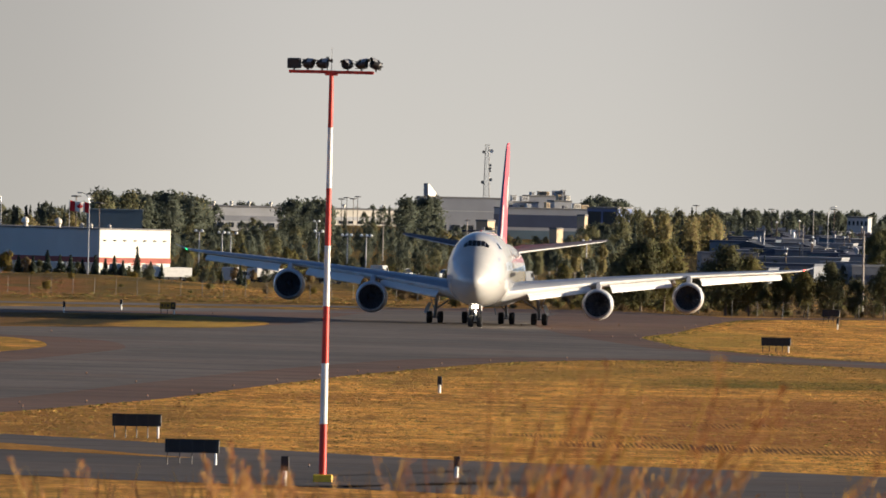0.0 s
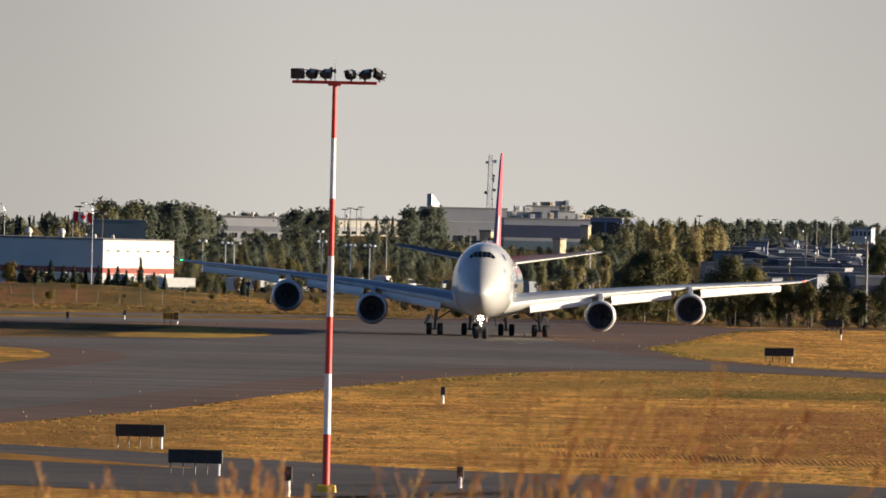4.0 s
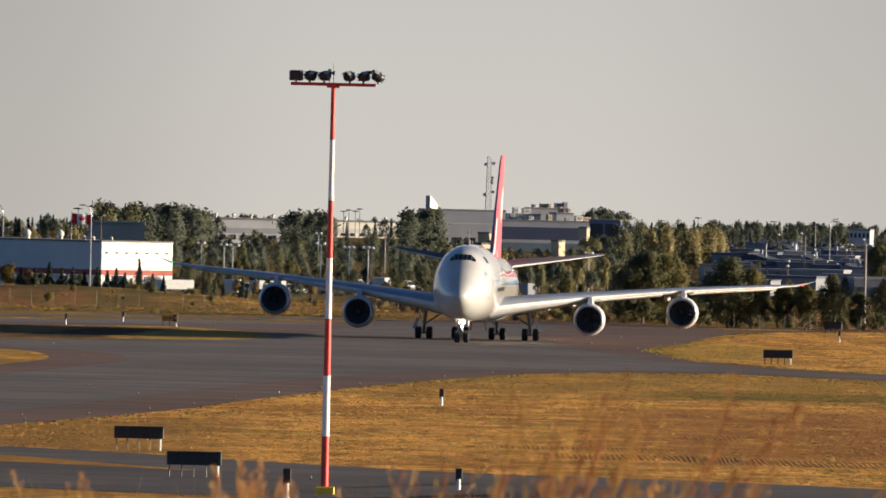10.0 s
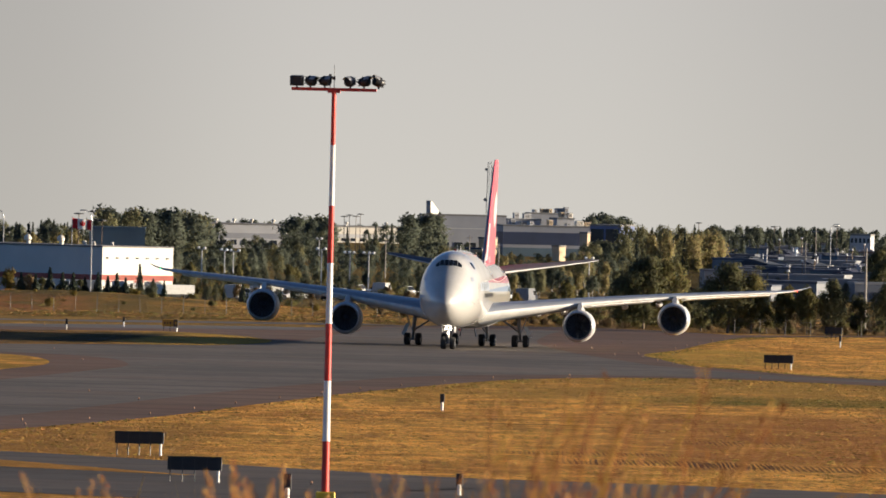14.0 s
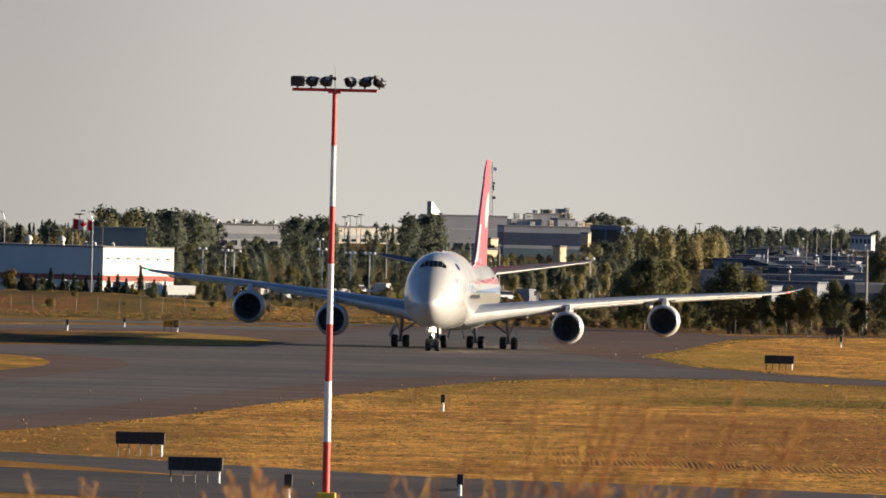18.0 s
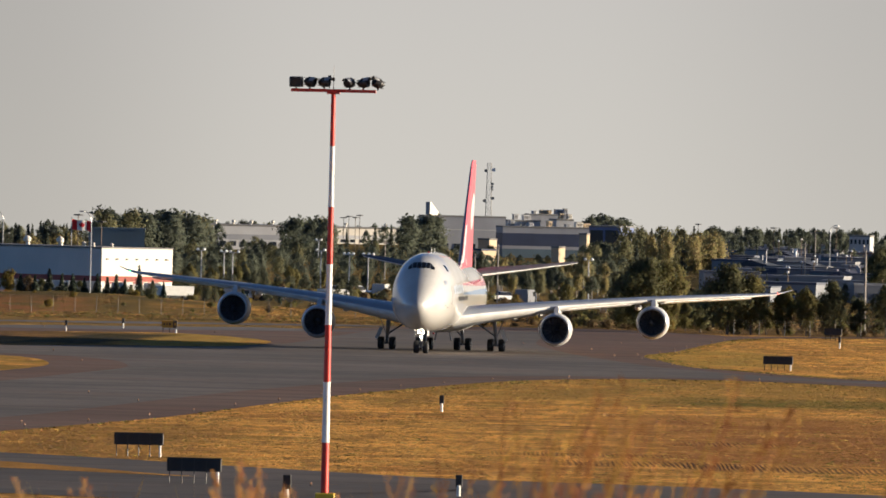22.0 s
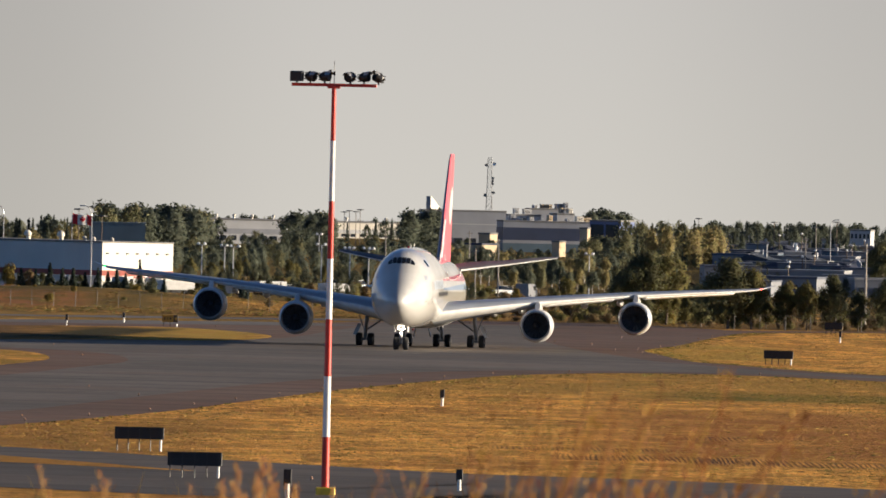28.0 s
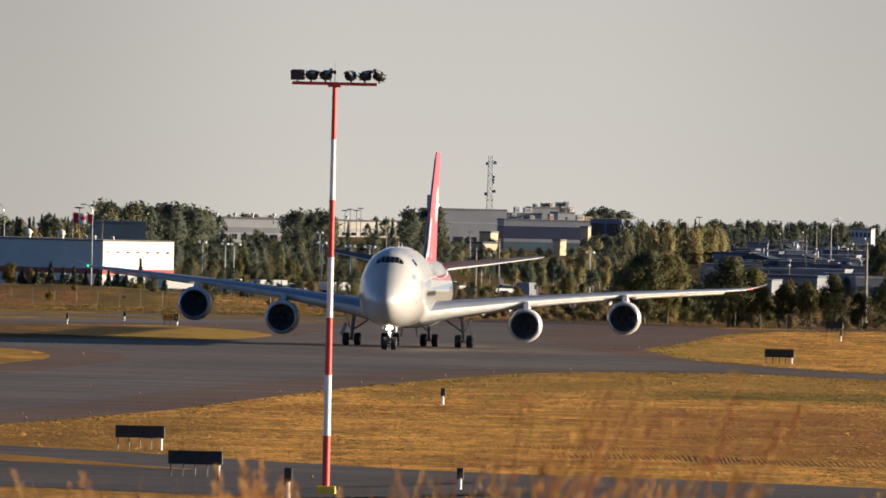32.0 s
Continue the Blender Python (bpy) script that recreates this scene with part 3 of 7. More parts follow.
ZW = ([0, 3, 8, 52, 58, 64, 70, 74.2], [4.75, 5.0, 5.2, 5.2, 5.4, 6.0, 6.6, 7.0])


def smooth(a, xs, ys):
    """A soft curve through the table, with no overshoot."""
    i = max(0, min(len(xs) - 2, int(np.searchsorted(xs, a, "right")) - 1))
    slope = lambda k: (ys[k + 1] - ys[k]) / (xs[k + 1] - xs[k])

    def tangent(k):
        if k == 0 or k == len(xs) - 1:
            return slope(0 if k == 0 else k - 1)
        p, q = slope(k - 1), slope(k)
        return 0.0 if p * q <= 0 else 2 * p * q / (p + q)

    h = xs[i + 1] - xs[i]
    t = max(0.0, min(1.0, (a - xs[i]) / h))
    return float((2 * t ** 3 - 3 * t * t + 1) * ys[i] + (t ** 3 - 2 * t * t + t) * h * tangent(i)
                 + (3 * t * t - 2 * t ** 3) * ys[i + 1] + (t ** 3 - t * t) * h * tangent(i + 1))


hull_at = lambda a: [smooth(a, *t) for t in (ZT, ZB, HW, ZW)]


def hull_half(a, z):
    """Half width of the hull at distance a behind the nose and height z."""
    zt, zb, hw, zw = hull_at(a)
    q = (z - zw) / (zt - zw) if z > zw else (zw - z) / (zw - zb)
    return hw * max(0.0, 1 - min(1.0, q) ** 2.1) ** (1 / 2.1) if q < 1 else 0.0


def hull_depth(x, z):
    """How far behind the nose the hull's front surface lies at (x, z)."""
    lo, hi = 0.0, 14.0
    for _ in range(40):
        mid = (lo + hi) / 2
        lo, hi = (lo, mid) if hull_half(mid, z) > abs(x) else (mid, hi)
    return hi


def livery_material():
    mat = surface("freighter_livery", (0.5, 0.495, 0.48), 0.45, coat=0.8, scale=0.3, fine=2.5, bump=0.01, dirt=(0.36, 0.34, 0.3), dirt_amount=0.2)
    nt = mat.node_tree
    N, L = nt.nodes.new, nt.links.new
    bsdf = nt.nodes["Principled BSDF"]
    col = bsdf.inputs["Base Color"].links[0].from_socket
    sep = N("ShaderNodeSeparateXYZ")
    L(N("ShaderNodeTexCoord").outputs["Object"], sep.inputs[0])

    def op(kind, a, b):
        m = N("ShaderNodeMath")
        m.operation = kind
        for i, v in enumerate((a, b)):
            if isinstance(v, float):
                m.inputs[i].default_value = v
            else:
                L(v, m.inputs[i])
        return m.outputs[0]

    y, z = sep.outputs["Y"], sep.outputs["Z"]
    along = op("MINIMUM", op("MAXIMUM", op("DIVIDE", op("SUBTRACT", y, 14.0), 34.0), 0.0), 1.0)
    aft = op("GREATER_THAN", y, 19.0)

    def band(col, lo, hi, colour, where):
        """A stripe between two heights, each given at the front and at the tail."""
        at = lambda e: op("ADD", op("MULTIPLY", along, e[1] - e[0]), e[0])
        fac = op("MULTIPLY", op("MULTIPLY", op("GREATER_THAN", z, at(lo)), op("LESS_THAN", z, at(hi))), where)
        m = N("ShaderNodeMix")
        m.data_type = "RGBA"
        L(fac, m.inputs["Factor"])
        L(col, m.inputs["A"])
        m.inputs["B"].default_value = (*colour, 1)
        return m.outputs["Result"]

    col = band(col, (6.75, 6.45), (6.8, 7.12), (0.5, 0.12, 0.15), aft)
    col = band(col, (5.82, 5.6), (5.92, 6.16), (0.2, 0.3, 0.46), aft)
    col = band(col, (8.4, 8.25), (12.0, 12.0), (0.5, 0.12, 0.15), op("GREATER_THAN", y, 44.0))
    col = band(col, (4.1, 4.1), (5.7, 5.58), (0.47, 0.45, 0.4), aft)
    grey = op("LESS_THAN", z, 4.4)
    m = N("ShaderNodeMix")
    m.data_type = "RGBA"
    L(grey, m.inputs["Factor"])
    L(col, m.inputs["A"])
    m.inputs["B"].default_value = (0.5, 0.49, 0.47, 1)
    L(m.outputs["Result"], bsdf.inputs["Base Color"])
    return mat


LIVERY = livery_material()


def aerofoil(le, z, chord, tc, b, n=9, twist=0.0):
    """A closed wing section in the plane at side distance b."""
    up, lowr = [], []
    for i in range(n + 1):
        x = (1 - math.cos(math.pi * i / n)) / 2
        t = 5 * tc * (0.2969 * x ** .5 - 0.126 * x - 0.3516 * x * x + 0.2843 * x ** 3 - 0.1036 * x ** 4)
        cm = 0.015 * math.sin(math.pi * x)
        dz = -math.tan(radians(twist)) * x * chord
        up.append((b, le + x * chord, z + dz + (cm + t) * chord))
        lowr.append((b, le + x * chord, z + dz + (cm - t) * chord))
    return up[::-1] + lowr[1:-1]


WING = [(2.0, 21.6, 17.0, 3.35, 0.13, 1.5), (5.0, 24.2, 14.6, 3.85, 0.125, 1.5), (11.9, 30.4, 10.2, 4.78, 0.11, 1.0), (16.5, 34.4, 8.2, 5.28, 0.1, 0.5),
        (21.1, 38.4, 6.6, 5.72, 0.095, 0.0), (26.0, 42.7, 5.2, 6.1, 0.09, -0.5), (30.6, 46.8, 4.0, 6.42, 0.085, -1.0), (32.4, 49.3, 2.8, 6.6, 0.08, -1.0),
        (33.4, 51.3, 1.7, 6.83, 0.08, -1.0), (34.3, 53.8, 0.6, 7.14, 0.08, -1.0)]


def wing_at(b):
    return [float(np.interp(b, [w[0] for w in WING], [w[k] for w in WING])) for k in (1, 2, 3)]


blade = Geo()
blade.add([(sg * w * 0.5 + dx, sg * tw * 0.5 + dy, r) for dy in (0, 0.02) for r, w, tw, dx in ((0.36, 0.10, 0.25, 0), (0.8, 0.2, 0.18, .03), (1.26, 0.26, 0.1, .1))
           for sg in (-1, 1)],
          [(0, 1, 3, 2), (2, 3, 5, 4), (6, 8, 9, 7), (8, 10, 11, 9), (0, 2, 8, 6), (2, 4, 10, 8), (1, 7, 9, 3), (3, 9, 11, 5), (4, 5, 11, 10), (0, 6, 7, 1)])
BLADE = blade.mesh("fan_blade", FAN)


def build_plane():
    root = thing("cargo_aircraft", "white four-engined cargo jet with a red fin taxiing on asphalt", "aircraft")
    g = Geo(LEAN)
    stations = [0, .03, .1, .2, .3, .45, .6, .8, 1, 1.5, 2, 2.5, 3, 3.5, 4, 4.5, 5, 5.5, 6, 6.75, 7.5, 9, 10, 12, 14, 18, 22, 24, 26, 28, 30, 32, 34, 37, 40, 46, 52,
                55, 58, 61, 64, 67, 70, 72, 73.4, 74.2]
    rings = []
    for a in stations:
        zt, zb, hw, zw = hull_at(a)
        ring = []
        for i in range(40):
            th = 2 * math.pi * i / 40
            c, s = math.cos(th), math.sin(th)
            e = 2 / 2.1
            x = hw * abs(c) ** e * (1 if c >= 0 else -1)
            hh = zt - zw if s >= 0 else zw - zb
            ring.append((x, a, zw + hh * abs(s) ** e * (1 if s >= 0 else -1)))
        rings.append(ring)
    g.loft(rings, True)
    part("fuselage", g, LIVERY, root, "white fuselage with grey belly and red and blue stripes", True)
    # belly fairing
    g = Geo(LEAN)
    rings = []
    for a in (19, 21, 24, 28, 33, 38, 42, 45, 47):
        f = math.sin(math.pi * (a - 19) / 28) ** 0.5 if 19 < a < 47 else 0.02
        rings.append([(3.75 * f * math.cos(2 * math.pi * i / 24), a, 3.3 + 1.45 * f * math.sin(2 * math.pi * i / 24)) for i in range(24)])
    g.loft(rings, True)
    part("belly_fairing", g, WHITE, root, "", True)
    # cockpit panes
    edges = [(-1.3, -0.92), (-0.86, -0.47), (-0.42, -0.025), (0.025, 0.42), (0.47, 0.86), (0.92, 1.3)]
    for x0, x1 in edges:
        g = Geo(LEAN)
        lo = lambda x: 8.42 - .3 * max(0.0, abs(x) - .75)
        hi = lambda x: 9.0 - .06 * abs(x) - .85 * max(0.0, abs(x) - .8)
        cols = [x0 + (x1 - x0) * i / 4 for i in range(5)]
        grid = [(x, lo(x) + (hi(x) - lo(x)) * j / 4) for j in range(5) for x in cols]
        vs = [(x, hull_depth(x, z) - 0.03, z) for x, z in grid]
        g.add(vs, [(j * 5 + i, j * 5 + i + 1, j * 5 + i + 6, j * 5 + i + 5) for j in range(4) for i in range(4)])
        part("cockpit_window", g, GLASS, root, "dark cockpit window pane", True)
    # upper deck side window and door outline, lettering bars on the sunlit side
    def side_patch(name, a0, a1, z0, z1, mat, side, label="", k=3):
        g = Geo(LEAN)
        vs, fs = [], []
        for j in range(k + 1):
            for i in range(k + 1):
                a, z = a0 + (a1 - a0) * i / k, z0 + (z1 - z0) * j / k
                vs.append((side * (hull_half(a, z) + 0.02), a, z))
        for j in range(k):
            for i in range(k):
                q = j * (k + 1) + i
                fs.append((q, q + 1, q + k + 2, q + k + 1))
        g.add(vs, fs)
        return part(name, g, mat, root, label, True)

    for side in (-1, 1):
        side_patch("side_window", 7.6, 8.5, 8.15, 8.75, GLASS, side, "dark upper deck window")
        for i in range(7):
            a = 12.0 + i * 1.9
            side_patch("lettering_bar", a, a + 1.3, 5.25, 5.62 + (.06, 0, .08, .04, 0, .08, .04)[i], SIGN_BLACK, side, "dark lettering bar")
        for i in range(6):
            a = 8.6 + i * 1.85
            side_patch("lettering_bar", a, a + 1.1, 5.95, 6.75 + .12 * (i % 2), PALE_BLUE, side, "pale blue lettering bar")
        side_patch("door", 7.2, 7.3, 4.6, 6.7, DARK_METAL, side, "grey door seam")
        side_patch("door", 8.3, 8.36, 4.6, 6.7, AIR_GREY, side, "grey door seam")
        side_patch("emblem_patch", 5.0, 5.9, 6.85, 7.3, AIR_GREY, side, "small grey emblem patch")
        for a, z in ((4.4, 4.75), (5.2, 4.6), (6.6, 5.0), (12.2, 4.7)):
            side_patch("static_port", a, a + .22, z, z + .12, DARK_METAL, side)
    # fin
    g = Geo(LEAN)
    fin = [(7.6, 57.5, 15.8, 0.055), (8.6, 60.0, 13.6, 0.057), (12, 63.6, 10.6, 0.057), (15.5, 67.4, 7.8, 0.057), (18.6, 70.8, 5.4, 0.057), (19.15, 71.9, 4.3, 0.05)]
    rings = []
    for z, le, ch, tc in fin:
        cut = [(1 - math.cos(math.pi * i / 10)) / 2 for i in range(11)]
        half = lambda q: tc * ch * .5 * min(1.0, q / .08) ** .5 * (1 - .5 * max(0.0, (q - .4) / .6))
        rings.append([(half(q), le + q * ch, z) for q in cut] + [(-half(q), le + q * ch, z) for q in cut[:0:-1]])
    flat = [[(x, y, z) for x, y, z in r] for r in rings]
    g.loft(flat, True)
    fin_ob = part("fin", g, RED, root, "bright red tail fin", True)
    le_of = lambda z: float(np.interp(z, [f[0] for f in fin], [f[1] for f in fin]))
    ch_of = lambda z: float(np.interp(z, [f[0] for f in fin], [f[2] for f in fin]))

    def fin_half(z, y):
        x = max(0.0, min(1.0, (y - le_of(z)) / ch_of(z)))
        return .0575 * ch_of(z) * .5 * min(1.0, x / .08) ** .5 * (1 - .5 * max(0.0, (x - .4) / .6))

    # pale emblem on both sides; edge strips painted as shade left, highlight right
    for side in (-1, 1):
        g = Geo(LEAN)
        vs, fs = [], []
        zs = [8.7 + ((18.5 if side < 0 else 12.5) - 8.7) * i / 12 for i in range(13)]
        for z in zs:
            for d in ((0.0, 0.02, 0.07, 0.16) if side < 0 else (.004, .01, .018, .028)):
                y = le_of(z) + d * ch_of(z)
                vs.append((side * (fin_half(z, y) + 0.02), y - 0.02, z))
        for i in range(12):
            for j in range(3):
                q = i * 4 + j
                fs.append((q, q + 1, q + 5, q + 4))
        g.add(vs, fs)
        if side < 0:
            part("fin_edge", g, FIN_SHADE, fin_ob, "dark blue strip painted as shade on the fin's left edge", True)
        else:
            part("fin_edge", g, WHITE, fin_ob, "thin white line painted as a highlight on the fin edge", True)
        g = Geo(LEAN)
        vs, fs = [], []
        for i in range(7):
            for j in range(24):
                th = 2 * math.pi * j / 24
                z, y = 13.9 + 1.9 * i / 6 * math.sin(th), 71.0 + 3.1 * i / 6 * math.cos(th) + .9 * 1.9 * i / 6 * math.sin(th)
                vs.append((side * (fin_half(z, y) + 0.025), y, z))
        for i in range(6):
            for j in range(24):
                fs.append((i * 24 + j, i * 24 + (j + 1) % 24, (i + 1) * 24 + (j + 1) % 24, (i + 1) * 24 + j))
        g.add(vs, fs)
        part("fin_emblem", g, WHITE, fin_ob, "round white emblem", True)
        g = Geo(LEAN)
        vs = []
        for z, d in ((8.45, .0), (9.5, .0), (9.0, .1), (8.45, .22)):
            y = le_of(z) + d * ch_of(z)
            vs.append((side * (fin_half(z, y) + .022), y, z))
        g.add(vs, [(0, 1, 2, 3)])
        part("fin_root", g, WHITE, fin_ob, "white fin root patch")
    # tailplane
    for side in (-1, 1):
        g = Geo(LEAN)
        tail = [(0.6, 61.8, 10.2, 7.1, 0.09), (2.0, 63.0, 9.4, 7.45, 0.09), (6.5, 67.3, 5.9, 8.15, 0.085), (10.4, 71.0, 3.3, 8.8, 0.08), (11.1, 72.4, 2.0, 8.93, 0.06)]
        g.loft([[(side * p[0], p[1], p[2]) for p in aerofoil(le, z, ch, tc * .8, b, 8, -4.0)] for b, le, ch, z, tc in tail], True)
        stab = part("tailplane", g, TAIL_GREY, root, "grey tailplane darkened as shade, with a bright leading edge", True)
        # pale strip imitating the sunlit edge of the tailplane
        g = Geo(LEAN)
        g.loft([[(side * b, le + x * ch - .012, z + math.tan(radians(4.0)) * x * ch + s * 4 * tc * (0.2969 * x ** .5 - 0.126 * x) * ch + s * .006)
                 for s, x in ((1, .008), (1, .003), (1, 0), (-1, .003), (-1, .01))] for b, le, ch, z, tc in tail[1:]], False, False)
        part("leading_edge", g, ENGINE_WHITE, stab, "pale strip painted as sunlit leading edge", True)
    # wings
    for side in (-1, 1):
        g = Geo(LEAN)
        g.loft([[(side * p[0], p[1], p[2]) for p in aerofoil(le, z, ch, tc, b, 10, tw)] for b, le, ch, z, tc, tw in WING], True)
        wing = part("wing", g, AIR_GREY, root, "long swept grey wing", True)
        # leading edge cap, pale to imitate sunlight along its lower side
        g = Geo(LEAN)
        rings = []
        for b, le, ch, z, tc, tw in WING[:-1]:
            sec = []
            for s, x in ((1, .004), (1, .001), (1, 0), (-1, .004), (-1, .015), (-1, .035), (-1, .07)):
                t = 5 * tc * (0.2969 * x ** .5 - 0.126 * x - 0.3516 * x * x) * 1.02
                sec.append((side * b, le + x * ch - 0.012, z - math.tan(radians(tw)) * x * ch + (0.015 * math.sin(math.pi * x) + s * t) * ch + s * 0.006))
            rings.append(sec)
        g.loft(rings, False, False)
        part("leading_edge", g, ENGINE_WHITE, wing, "pale strip painted as sunlit leading edge", True)
        # flap track fairings
        for b, ln in ((7.2, 5.0), (9.8, 4.6), (15.8, 4.0), (19.2, 3.6)):
            le, ch, z = wing_at(b)
            g = Geo(LEAN)
            g.lathe([(0, 0.03), (0.5, 0.2), (1.4, 0.34), (ln * 0.6, 0.34), (ln, 0.04)], 10, (side * b, le + ch * 0.62, z - 0.62))
            part("flap_fairing", g, ENGINE_WHITE, wing, "", True)
        # tip lamp
        g = Geo(LEAN)
        g.lathe([(-0.12, 0.02), (0, 0.075), (0.2, 0.075), (0.3, 0.02)], 10, (side * 32.9, 50.2, 6.7))
        part("tip_lamp", g, NAV_RED if side > 0 else NAV_GREEN, wing, "glowing wing tip lamp")
    # engines
    for side in (-1, 1):
        for b, y0, z in ((11.85, 26.9, 2.56), (21.05, 35.2, 3.5)):
            o = (side * b, y0, z)
            g = Geo(LEAN)
            g.lathe([(0.28, 1.545), (0.7, 1.62), (1.4, 1.67), (2.4, 1.66), (3.6, 1.5), (4.5, 1.3), (4.5, 1.22), (3.4, 1.3)], 36, o)
            eng = part("engine", g, ENGINE_WHITE, root, "pale engine nacelle with a dark round intake", True)
            g = Geo(LEAN)
            g.lathe([(0.9, 1.29), (0.35, 1.26), (0.12, 1.3), (0.02, 1.38), (0.03, 1.44), (0.12, 1.5), (0.285, 1.55)], 36, o)
            part("intake_lip", g, LIP, eng, "bare metal intake lip", True)
            g = Geo(LEAN)
            g.lathe([(0.85, 1.295), (1.3, 1.3), (1.35, 0.3), (1.36, 0.02)], 36, o)
            part("intake_duct", g, BLACK, eng, "dark intake duct", True)
            for k in range(18):
                part("fan_blade", BLADE, None, eng, "", m=LEAN @ Matrix.Translation((o[0], o[1] + 1.15, o[2])) @ Matrix.Rotation(2 * math.pi * k / 18, 4, "Y"))
            g = Geo(LEAN)
            g.lathe([(0.62, 0.01), (0.75, 0.14), (1.0, 0.29), (1.25, 0.38)], 20, o)
            part("spinner", g, FAN, eng, "dark spinner", True)
            g = Geo(LEAN)
            g.lathe([(3.6, 1.0), (4.6, 0.92), (5.6, 0.7), (5.6, 0.6), (5.2, 0.55), (6.4, 0.05)], 24, o)
            part("exhaust_nozzle", g, STEEL, eng, "dull metal exhaust nozzle", True)
            le, ch, wz = wing_at(b)
            g = Geo(LEAN)
            x = side * b
            g.loft([[(x - .22, y0 + 1.4, z + 1.55), (x + .22, y0 + 1.4, z + 1.55), (x + .22, y0 + 5.2, z + 1.0), (x - .22, y0 + 5.2, z + 1.0)],
                    [(x - .24, y0 + 2.2, z + 2.0), (x + .24, y0 + 2.2, z + 2.0), (x + .26, y0 + 6.6, z + 1.7), (x - .26, y0 + 6.6, z + 1.7)],
                    [(x - .12, le - 0.4, wz + 0.1), (x + .12, le - 0.4, wz + 0.1), (x + .2, le + ch * .45, wz), (x - .2, le + ch * .45, wz)]], True)
            part("pylon", g, ENGINE_WHITE, eng, "", False)
    # beacons, aerials
    g = Geo(LEAN)
    g.lathe([(0, 0.11), (0.1, 0.1), (0.16, 0.03)], 10, (0.0, 13.5, 9.88), "z", True)
    part("beacon", g, RED_LENS, root, "red beacon on the crown")
    g = Geo(LEAN)
    g.lathe([(0, 0.11), (-0.1, 0.1), (-0.16, 0.03)], 10, (0.0, 24.0, 1.87), "z", True)
    part("beacon", g, RED_LENS, root, "red beacon under the belly")
    for a in (17.0, 21.5, 36.0):
        g = Geo(LEAN)
        zt = hull_at(a)[0]
        g.loft([[(-.03, a, zt - .1), (.03, a, zt - .1), (.03, a + .5, zt - .1), (-.03, a + .5, zt - .1)],
                [(-.01, a + .3, zt + .45), (.01, a + .3, zt + .45), (.01, a + .55, zt + .45), (-.01, a + .55, zt + .45)]], True)
        part("blade_aerial", g, WHITE, root)
    return root


WHEELS, FLAPS = [], []


